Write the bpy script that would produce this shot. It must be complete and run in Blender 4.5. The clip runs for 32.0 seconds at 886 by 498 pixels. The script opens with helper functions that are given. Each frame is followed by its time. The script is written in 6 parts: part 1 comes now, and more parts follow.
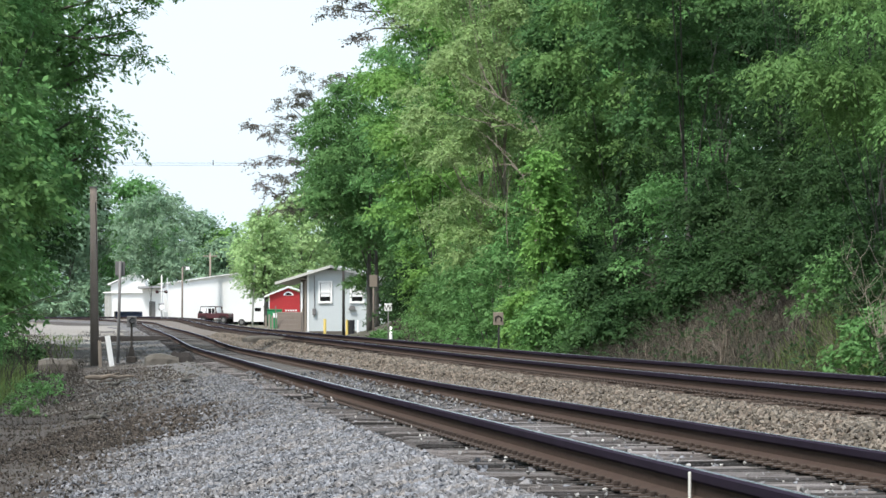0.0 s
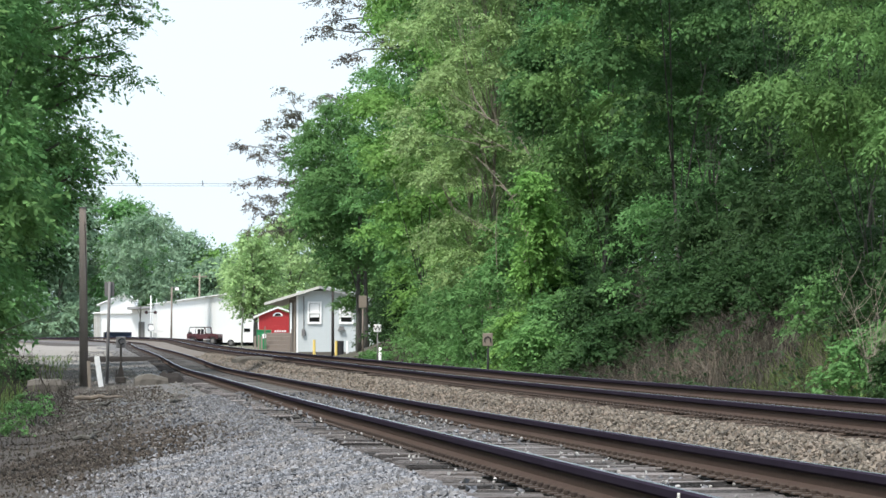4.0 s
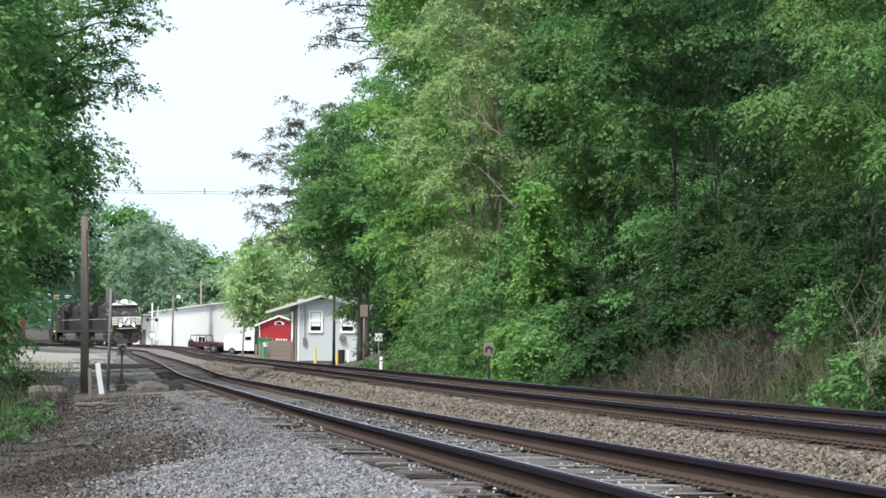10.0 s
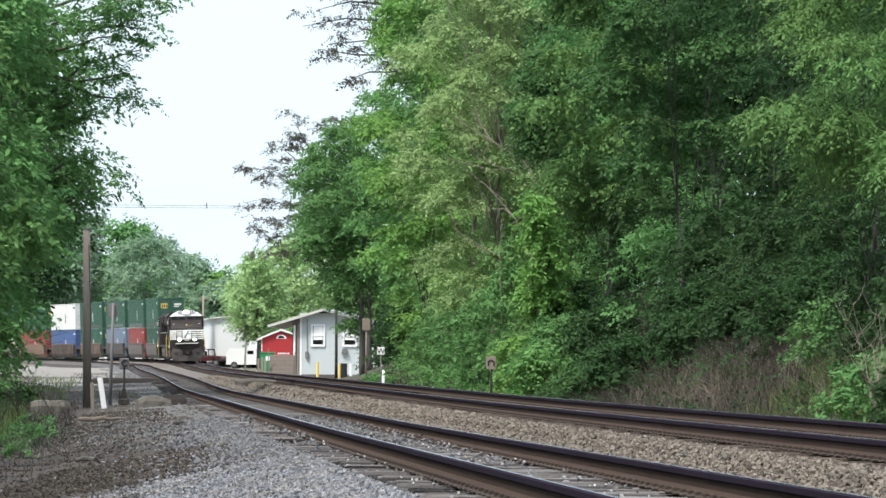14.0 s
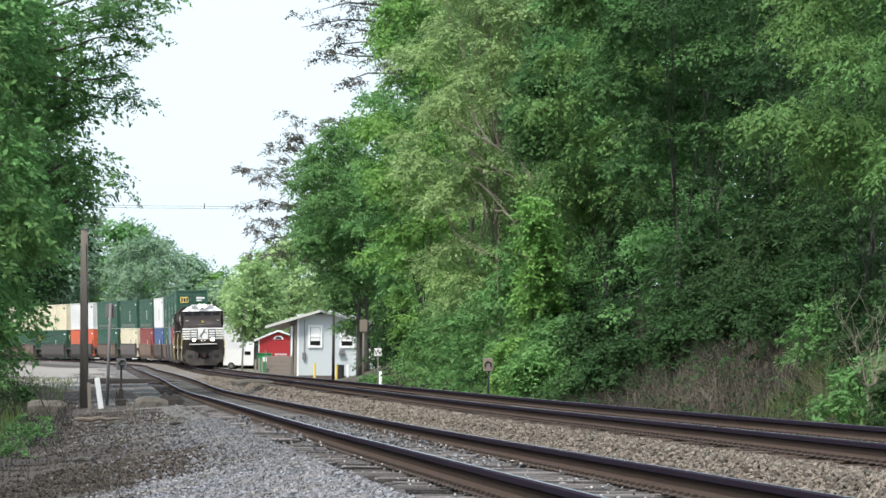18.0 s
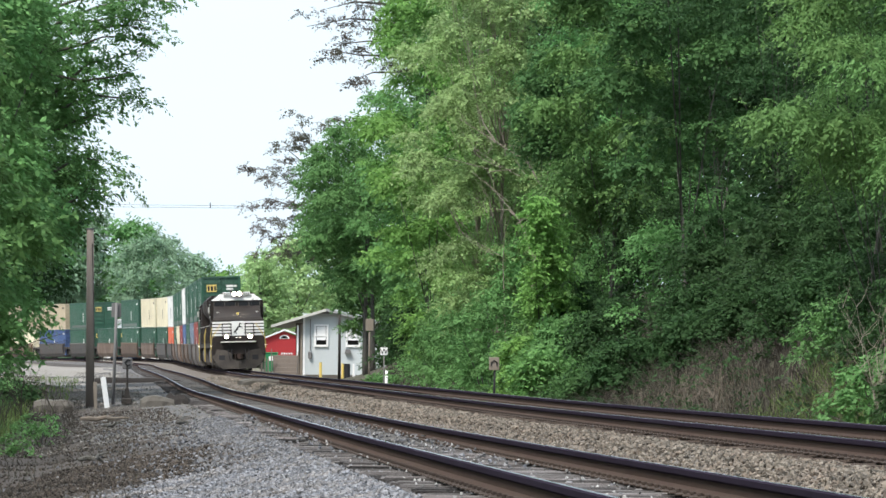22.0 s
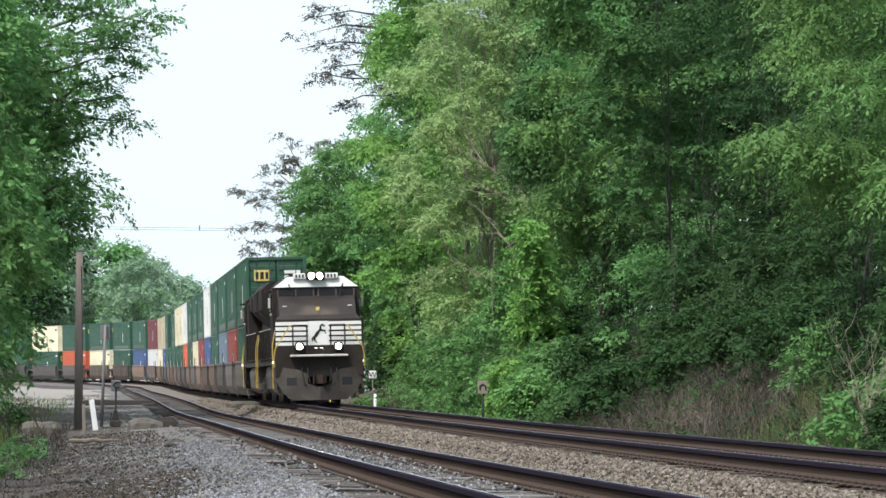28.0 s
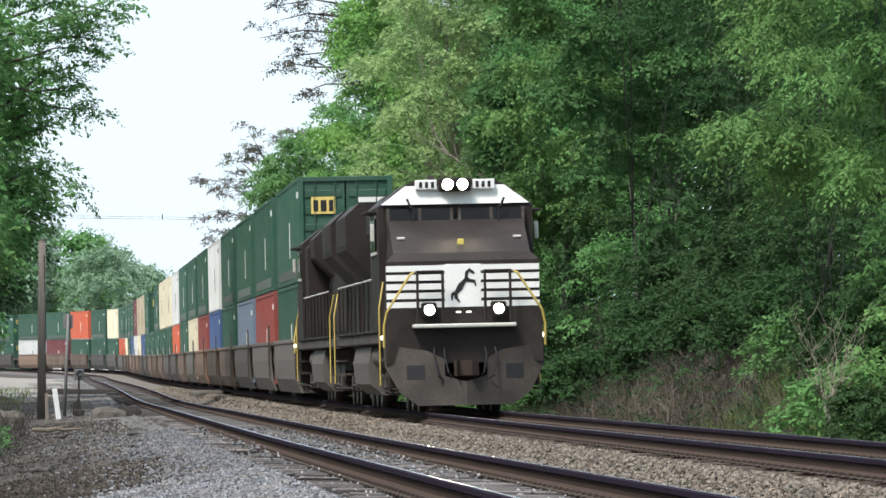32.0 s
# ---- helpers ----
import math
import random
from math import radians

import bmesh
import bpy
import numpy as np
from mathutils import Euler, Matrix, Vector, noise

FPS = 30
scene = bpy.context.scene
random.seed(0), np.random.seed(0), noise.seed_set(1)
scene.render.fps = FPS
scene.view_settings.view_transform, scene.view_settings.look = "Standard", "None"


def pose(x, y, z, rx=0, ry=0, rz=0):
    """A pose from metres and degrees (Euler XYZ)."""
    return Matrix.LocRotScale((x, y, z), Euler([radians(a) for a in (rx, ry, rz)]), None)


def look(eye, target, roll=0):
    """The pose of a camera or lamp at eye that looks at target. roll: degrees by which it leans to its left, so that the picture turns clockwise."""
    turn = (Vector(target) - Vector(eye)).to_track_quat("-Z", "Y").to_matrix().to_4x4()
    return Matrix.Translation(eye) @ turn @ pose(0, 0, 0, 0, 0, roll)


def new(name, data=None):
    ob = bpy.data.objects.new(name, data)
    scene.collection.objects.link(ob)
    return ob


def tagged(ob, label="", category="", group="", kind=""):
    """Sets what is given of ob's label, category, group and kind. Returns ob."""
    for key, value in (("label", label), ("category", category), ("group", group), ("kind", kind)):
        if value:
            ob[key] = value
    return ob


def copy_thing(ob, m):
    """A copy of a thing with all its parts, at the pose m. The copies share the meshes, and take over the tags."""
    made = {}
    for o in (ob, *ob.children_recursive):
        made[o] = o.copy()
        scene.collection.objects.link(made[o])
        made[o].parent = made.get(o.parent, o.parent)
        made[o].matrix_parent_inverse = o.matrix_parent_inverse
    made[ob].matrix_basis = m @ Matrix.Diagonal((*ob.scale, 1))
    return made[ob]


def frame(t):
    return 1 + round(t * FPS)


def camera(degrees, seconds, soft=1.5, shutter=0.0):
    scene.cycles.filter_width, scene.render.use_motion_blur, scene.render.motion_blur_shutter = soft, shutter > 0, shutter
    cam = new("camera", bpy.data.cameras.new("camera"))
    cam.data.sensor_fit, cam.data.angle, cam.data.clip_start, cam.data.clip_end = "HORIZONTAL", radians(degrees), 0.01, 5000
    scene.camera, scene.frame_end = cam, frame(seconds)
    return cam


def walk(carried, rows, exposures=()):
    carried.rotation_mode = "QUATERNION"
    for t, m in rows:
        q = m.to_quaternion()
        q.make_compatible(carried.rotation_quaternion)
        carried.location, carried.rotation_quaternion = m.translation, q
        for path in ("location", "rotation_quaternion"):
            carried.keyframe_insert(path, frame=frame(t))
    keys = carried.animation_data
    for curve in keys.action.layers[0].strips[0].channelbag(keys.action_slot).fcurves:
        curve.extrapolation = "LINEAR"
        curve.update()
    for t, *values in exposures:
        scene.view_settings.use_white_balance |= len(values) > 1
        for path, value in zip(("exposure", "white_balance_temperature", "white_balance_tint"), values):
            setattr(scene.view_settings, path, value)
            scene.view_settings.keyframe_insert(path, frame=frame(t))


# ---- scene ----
cam = camera(8.541, 32.0, soft=1.55, shutter=0.3)
# seconds, pitch, roll, yaw of a hand-steadied camera on a fixed stand
CAM = [
    (0, 0.835, 0.003, -0), (0.5, 0.8372, 0.078, -0.0186), (1, 0.8789, 0.088, -0.0502), (1.5, 0.8812, 0.08, -0.0493),
    (2, 0.9293, 0.014, -0.0676), (2.5, 0.9712, -0.083, -0.082), (3, 1.0141, -0.175, -0.1069), (3.5, 1.0519, -0.143, -0.1076),
    (5.5, 0.9537, 0.166, -0.0864), (6, 0.9594, 0.046, -0.102), (6.5, 0.9485, 0.012, -0.1254), (7, 0.9579, -0.003, -0.0961),
    (7.5, 0.9474, 0.022, -0.1202), (8, 0.9495, 0.04, -0.1187), (8.5, 0.9839, -0.126, -0.1237), (9, 1.0306, -0.274, -0.1248),
    (9.5, 1.0941, -0.408, -0.1468), (10, 1.131, -0.505, -0.0948), (10.5, 1.1611, -0.558, -0.0902), (11, 1.2148, -0.507, -0.0928),
    (11.5, 1.239, -0.458, -0.0998), (12, 1.2059, -0.571, -0.08), (12.5, 1.1405, -0.606, -0.061), (13, 1.1658, -0.472, -0.0175),
    (13.5, 1.1863, -0.397, -0.0536), (14, 1.2602, -0.34, -0.072), (14.5, 1.2875, -0.349, -0.0881), (16.5, 1.2518, -0.52, -0.0842),
    (17, 1.247, -0.568, -0.1007), (17.5, 1.2486, -0.49, -0.1011), (18, 1.2746, -0.537, -0.1006), (18.5, 1.2585, -0.627, -0.1168),
    (19, 1.2222, -0.569, -0.126), (19.5, 1.2137, -0.567, -0.1093), (20, 1.2217, -0.545, -0.0424), (20.5, 1.2477, -0.484, 0.0068),
    (21, 1.277, -0.397, 0.0215), (21.5, 1.2907, -0.414, 0.0134), (22, 1.2653, -0.504, -0.0422), (22.5, 1.2108, -0.395, -0.0884),
    (23, 1.2089, -0.29, -0.1191), (23.5, 1.2104, -0.174, -0.0768), (24, 1.2674, -0.399, -0.0371), (24.5, 1.3217, -0.537, -0.0081),
    (25, 1.3544, -0.586, -0.0326), (25.5, 1.3863, -0.809, -0.0752), (27.5, 1.455, -0.658, -0.1418), (28, 1.4928, -0.712, -0.1523),
    (28.5, 1.5035, -0.629, -0.1837), (29, 1.4865, -0.46, -0.1967), (29.5, 1.4511, -0.419, -0.2127), (30, 1.4058, -0.354, -0.2886),
    (30.5, 1.3799, -0.238, -0.326), (31, 1.3827, -0.37, -0.3725), (31.5, 1.3991, -0.393, -0.4235), (32, 1.3856, -0.619, -0.5087),
]
EYE = (0.0, 0.0, 0.84)
walk(cam, [(t, pose(*EYE, 90 + p, r, y)) for t, p, r, y in CAM])

# ---------------------------------------------------------------- light
SUN_EL, SUN_AZ = 57.0, 222.0
world = bpy.data.worlds.new("overcast_sky")
scene.world = world
world.use_nodes = True
wn = world.node_tree
sky = wn.nodes.new("ShaderNodeTexSky")
sky.sky_type = "NISHITA"
sky.sun_disc = False
sky.sun_elevation, sky.sun_rotation = radians(SUN_EL), radians(SUN_AZ)
sky.air_density, sky.dust_density, sky.ozone_density = 1.0, 1.5, 1.0
# thin bright cloud lies over the clear sky, a little uneven
wtc = wn.nodes.new("ShaderNodeTexCoord")
wmap = wn.nodes.new("ShaderNodeMapping")
wmap.inputs["Scale"].default_value = (2.0, 2.0, 9.0)
wnoise = wn.nodes.new("ShaderNodeTexNoise")
wnoise.inputs["Scale"].default_value, wnoise.inputs["Detail"].default_value = 1.6, 5
veil = wn.nodes.new("ShaderNodeMapRange")
veil.inputs[1].default_value, veil.inputs[2].default_value, veil.inputs[3].default_value, veil.inputs[4].default_value = 0.35, 0.65, 0.78, 0.97
wmix = wn.nodes.new("ShaderNodeMix")
wmix.data_type = "RGBA"
wmix.inputs[7].default_value = (5.85, 6.95, 8.0, 1)
wn.links.new(wtc.outputs["Generated"], wmap.inputs[0])
wn.links.new(wmap.outputs[0], wnoise.inputs[0])
wn.links.new(wnoise.outputs[0], veil.inputs[0])
wn.links.new(veil.outputs[0], wmix.inputs[0])
wn.links.new(sky.outputs[0], wmix.inputs[6])
wn.links.new(wmix.outputs[2], wn.nodes["Background"].inputs[0])
wn.nodes["Background"].inputs[1].default_value = 0.138
sun_data = bpy.data.lights.new("sun", "SUN")
sun_data.energy, sun_data.angle, sun_data.color = 4.15, radians(15), (1.0, 0.95, 0.88)
sun = new("sun", sun_data)
_az, _el = radians(SUN_AZ), radians(SUN_EL)
sun.matrix_world = look((0, 0, 60), (-30 * math.sin(_az) * math.cos(_el), -30 * math.cos(_az) * math.cos(_el), 60 - 30 * math.sin(_el)))
scene.view_settings.exposure = 0.32


# ---------------------------------------------------------------- materials
def material(name, base, rough=0.7, metal=0.0, var=0.25, scale=3.0, fine=40.0, bump=0.0, second=None, amount=0.4,
             island=0.0, random_ob=0.0, stretch=(1, 1, 1), translucent=0.0, gloss=0.5, hue_ob=0.0):
    """A surface with two scales of variation in object space, and a second colour in broad stains."""
    m = bpy.data.materials.new(name)
    m.use_nodes = True
    nt = m.node_tree
    N, L = nt.nodes, nt.links
    b = N["Principled BSDF"]
    b.inputs["Roughness"].default_value = rough
    b.inputs["Metallic"].default_value = metal
    b.inputs["Specular IOR Level"].default_value = gloss
    tc = N.new("ShaderNodeTexCoord")
    mp = N.new("ShaderNodeMapping")
    mp.inputs["Scale"].default_value = stretch
    L.new(tc.outputs["Object"], mp.inputs[0])
    n1 = N.new("ShaderNodeTexNoise")
    n1.inputs["Scale"].default_value, n1.inputs["Detail"].default_value = scale, 6
    n2 = N.new("ShaderNodeTexNoise")
    n2.inputs["Scale"].default_value, n2.inputs["Detail"].default_value = fine, 4
    L.new(mp.outputs[0], n1.inputs[0])
    L.new(mp.outputs[0], n2.inputs[0])
    stain = N.new("ShaderNodeMapRange")
    stain.inputs[1].default_value, stain.inputs[2].default_value = 0.42, 0.66
    stain.inputs[4].default_value = amount if second else 0.0
    L.new(n1.outputs[0], stain.inputs[0])
    mix = N.new("ShaderNodeMix")
    mix.data_type = "RGBA"
    mix.inputs[6].default_value = (*base, 1)
    mix.inputs[7].default_value = (*(second or base), 1)
    L.new(stain.outputs[0], mix.inputs[0])
    add = N.new("ShaderNodeMath")
    add.operation = "ADD"
    L.new(n1.outputs[0], add.inputs[0])
    L.new(n2.outputs[0], add.inputs[1])
    last = add.outputs[0]
    for amp, node, sock in ((island, "ShaderNodeNewGeometry", "Random Per Island"), (random_ob, "ShaderNodeObjectInfo", "Random")):
        if amp:
            g = N.new(node)
            ma = N.new("ShaderNodeMath")
            ma.operation = "MULTIPLY_ADD"
            ma.inputs[1].default_value = amp / max(var, 0.01)
            L.new(g.outputs[sock], ma.inputs[0])
            L.new(last, ma.inputs[2])
            last = ma.outputs[0]
    mean = 1.0 + 0.5 * (island + random_ob) / max(var, 0.01)
    val = N.new("ShaderNodeMapRange")
    val.clamp = False
    val.inputs[1].default_value, val.inputs[2].default_value = mean - 0.5, mean + 0.5
    val.inputs[3].default_value, val.inputs[4].default_value = 1 - var, 1 + var
    L.new(last, val.inputs[0])
    hsv = N.new("ShaderNodeHueSaturation")
    L.new(mix.outputs[2], hsv.inputs["Color"])
    L.new(val.outputs[0], hsv.inputs["Value"])
    L.new(hsv.outputs[0], b.inputs["Base Color"])
    if hue_ob:
        oi = N.new("ShaderNodeObjectInfo")
        hr = N.new("ShaderNodeMapRange")
        hr.inputs[3].default_value, hr.inputs[4].default_value = 0.5 - hue_ob, 0.5 + hue_ob
        L.new(oi.outputs["Random"], hr.inputs[0])
        L.new(hr.outputs[0], hsv.inputs["Hue"])
    if bump:
        bp = N.new("ShaderNodeBump")
        bp.inputs["Strength"].default_value, bp.inputs["Distance"].default_value = 0.6, bump
        L.new(n2.outputs[0], bp.inputs["Height"])
        L.new(bp.outputs[0], b.inputs["Normal"])
    if translucent:
        tr = N.new("ShaderNodeBsdfTranslucent")
        L.new(hsv.outputs[0], tr.inputs[0])
        mx = N.new("ShaderNodeMixShader")
        mx.inputs[0].default_value = translucent
        L.new(b.outputs[0], mx.inputs[1])
        L.new(tr.outputs[0], mx.inputs[2])
        L.new(mx.outputs[0], N["Material Output"].inputs[0])
    return m


def glow(name, colour, strength):
    m = bpy.data.materials.new(name)
    m.use_nodes = True
    b = m.node_tree.nodes["Principled BSDF"]
    b.inputs["Base Color"].default_value = (0.9, 0.85, 0.7, 1)
    b.inputs["Emission Color"].default_value = (*colour, 1)
    b.inputs["Emission Strength"].default_value = strength
    return m


M = {}
M["ground"] = material("dirt_and_grass", (0.17, 0.15, 0.115), 0.95, var=0.3, scale=0.35, fine=9.0, bump=0.05, second=(0.075, 0.10, 0.035), amount=0.6)
M["ballast_bed"] = material("grey_ballast", (0.098, 0.099, 0.105), 0.95, var=0.6, scale=0.8, fine=22.0, bump=0.06, second=(0.15, 0.125, 0.105), amount=0.7)
M["ballast_brown"] = material("rust_stained_ballast", (0.15, 0.13, 0.112), 0.95, var=0.6, scale=0.8, fine=24.0, bump=0.06, second=(0.09, 0.07, 0.055), amount=0.6)
M["stone_grey"] = material("grey_crushed_stone", (0.205, 0.212, 0.235), 0.9, var=0.5, scale=1.3, fine=30.0, island=0.5, second=(0.19, 0.17, 0.155), amount=0.75)
M["stone_brown"] = material("brown_crushed_stone", (0.17, 0.148, 0.122), 0.95, var=0.4, scale=2.0, fine=30.0, island=0.55, second=(0.15, 0.11, 0.085), amount=0.6)
M["stone_mid"] = material("darker_grey_stone", (0.138, 0.141, 0.155), 0.95, var=0.45, scale=1.1, fine=30.0, island=0.5, second=(0.14, 0.125, 0.11), amount=0.75)
M["stone_dull"] = material("dirty_grey_stone", (0.20, 0.19, 0.175), 0.95, var=0.4, scale=1.0, fine=30.0, island=0.4, second=(0.12, 0.105, 0.09), amount=0.7)
M["rail_side"] = material("rusty_rail_steel", (0.070, 0.050, 0.042), 0.95, 0.0, var=0.35, scale=1.5, fine=40, second=(0.045, 0.031, 0.027), amount=0.6, gloss=0.05)
# near-black for head sides and under-head faces: their shade is in the colour
M["rail_shade"] = material("shade_dark_rail_head_side", (0.020, 0.014, 0.026), 0.9, 0.0, var=0.3, scale=2, fine=40, gloss=0.06)
M["fouled"] = material("dark_fouled_ballast", (0.06, 0.053, 0.048), 0.95, var=0.6, scale=2.0, fine=30.0, bump=0.05, second=(0.13, 0.12, 0.11), amount=0.6)
M["rail_head"] = material("worn_rail_head", (0.42, 0.41, 0.43), 0.22, 0.9, var=0.2, scale=2, fine=60)
M["rail_dull"] = material("dull_rail_head", (0.32, 0.31, 0.34), 0.22, 0.85, var=0.25, scale=2, fine=60)
M["tie"] = material("weathered_grey_timber", (0.175, 0.16, 0.158), 0.95, var=0.65, scale=2.6, fine=34, bump=0.03, second=(0.05, 0.042, 0.038), amount=0.9, random_ob=0.95, stretch=(1, 7, 7))
M["tie_main"] = material("brown_dirty_timber", (0.085, 0.064, 0.052), 0.95, var=0.5, scale=2.0, fine=30, bump=0.02, second=(0.05, 0.036, 0.03), amount=0.8, random_ob=0.6, stretch=(1, 6, 6))
M["chip"] = material("pale_stone_chips", (0.34, 0.335, 0.33), 0.9, var=0.4, scale=2.0, fine=30, island=0.8, second=(0.25, 0.23, 0.21), amount=0.5)
M["plate"] = material("rusty_tie_plate", (0.045, 0.032, 0.027), 0.9, 0.0, var=0.4, scale=5, fine=60, second=(0.09, 0.065, 0.05), amount=0.5)
M["timber"] = material("dark_creosoted_timber", (0.035, 0.03, 0.028), 0.9, var=0.3, scale=2, fine=25, bump=0.01)
M["pole"] = material("weathered_pole_wood", (0.23, 0.19, 0.16), 0.9, var=0.3, scale=1.5, fine=30, bump=0.01, second=(0.16, 0.14, 0.13), amount=0.5, stretch=(6, 6, 0.6))
M["bark"] = material("tree_bark", (0.085, 0.08, 0.07), 0.95, var=0.35, scale=2, fine=18, bump=0.03, second=(0.16, 0.15, 0.135), amount=0.4, stretch=(3, 3, 0.5))
M["deadwood"] = material("bleached_dead_wood", (0.30, 0.255, 0.21), 0.95, var=0.3, scale=1, fine=12, second=(0.16, 0.13, 0.11), amount=0.5)
M["weed"] = material("dry_weed_stems", (0.042, 0.034, 0.028), 0.95, var=0.3, scale=0.6, fine=6, island=0.5, second=(0.055, 0.055, 0.034), amount=0.6)
M["dead_stem"] = material("grey_dead_stems", (0.19, 0.155, 0.125), 0.95, var=0.3, scale=1, fine=12, island=0.4, second=(0.12, 0.10, 0.08), amount=0.5)
M["grass"] = material("green_grass", (0.10, 0.17, 0.04), 0.8, var=0.3, scale=0.8, fine=6, island=0.4, second=(0.17, 0.17, 0.07), amount=0.6, translucent=0.3)
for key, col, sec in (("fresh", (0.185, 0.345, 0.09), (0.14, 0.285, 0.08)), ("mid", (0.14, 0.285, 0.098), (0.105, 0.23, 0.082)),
                      # deep and dark: greens lowered to paint the shade under and between crowns
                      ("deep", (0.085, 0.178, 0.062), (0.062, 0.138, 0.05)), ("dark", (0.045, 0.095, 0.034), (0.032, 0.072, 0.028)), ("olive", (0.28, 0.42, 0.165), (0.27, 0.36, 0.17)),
                      # far: paled grey-green, so distance haze is put into the leaf colour
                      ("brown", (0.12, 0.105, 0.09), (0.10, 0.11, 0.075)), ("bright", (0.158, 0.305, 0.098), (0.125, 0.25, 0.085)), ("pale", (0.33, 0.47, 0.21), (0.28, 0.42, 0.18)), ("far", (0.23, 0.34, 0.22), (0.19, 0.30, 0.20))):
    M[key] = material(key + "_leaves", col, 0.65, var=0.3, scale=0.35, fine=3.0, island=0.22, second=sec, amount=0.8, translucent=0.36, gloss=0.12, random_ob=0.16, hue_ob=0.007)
M["bank_soil"] = material("leaf_littered_bank", (0.075, 0.062, 0.045), 0.95, var=0.4, scale=0.5, fine=7, bump=0.06, second=(0.04, 0.06, 0.022), amount=0.7)
M["dirt"] = material("brown_cindery_dirt", (0.05, 0.038, 0.030), 0.95, var=0.4, scale=0.6, fine=14, bump=0.05, second=(0.048, 0.042, 0.038), amount=0.7)
M["pale_gravel"] = material("pale_gravel_lane", (0.27, 0.25, 0.225), 0.95, var=0.4, scale=0.25, fine=6, bump=0.03, second=(0.14, 0.12, 0.10), amount=0.85)
M["concrete"] = material("stained_concrete", (0.115, 0.104, 0.09), 0.9, var=0.25, scale=1.5, fine=20, bump=0.01, second=(0.08, 0.07, 0.06), amount=0.6)
M["white_paint"] = material("white_painted_metal", (0.86, 0.86, 0.86), 0.5, var=0.06, scale=0.8, fine=9, second=(0.76, 0.76, 0.75), amount=0.3)
M["siding"] = material("pale_blue_grey_clapboard", (0.52, 0.56, 0.575), 0.7, var=0.08, scale=1, fine=12, second=(0.43, 0.465, 0.47), amount=0.4)
M["roofing"] = material("grey_roof_sheet", (0.33, 0.33, 0.34), 0.6, var=0.15, scale=1, fine=14, second=(0.2, 0.19, 0.19), amount=0.5)
M["shed_red"] = material("red_painted_boards", (0.42, 0.028, 0.032), 0.6, var=0.12, scale=1.2, fine=14, second=(0.32, 0.02, 0.025), amount=0.4)
M["bin_green"] = material("green_painted_steel", (0.02, 0.22, 0.08), 0.5, var=0.15, scale=1.2, fine=14)
M["dark_red"] = material("maroon_car_paint", (0.07, 0.02, 0.023), 0.35, var=0.1, scale=1, fine=12)
M["rubber"] = material("black_rubber", (0.022, 0.022, 0.023), 0.85, var=0.2, scale=4, fine=30)
M["sign_brown"] = material("brown_sign_board", (0.25, 0.21, 0.17), 0.7, var=0.15)
M["sign_grey"] = material("weathered_grey_sign", (0.16, 0.155, 0.155), 0.7, var=0.2, scale=4, fine=30)
M["wire"] = material("overhead_wire", (0.12, 0.13, 0.14), 0.6, 0.3, var=0.1)
M["mark_paint"] = material("white_rail_paint", (0.75, 0.74, 0.7), 0.7, var=0.1)
M["cinder"] = material("dark_cinders", (0.062, 0.050, 0.041), 0.95, var=0.5, scale=1.3, fine=30.0, island=0.6, second=(0.06, 0.048, 0.04), amount=0.6)


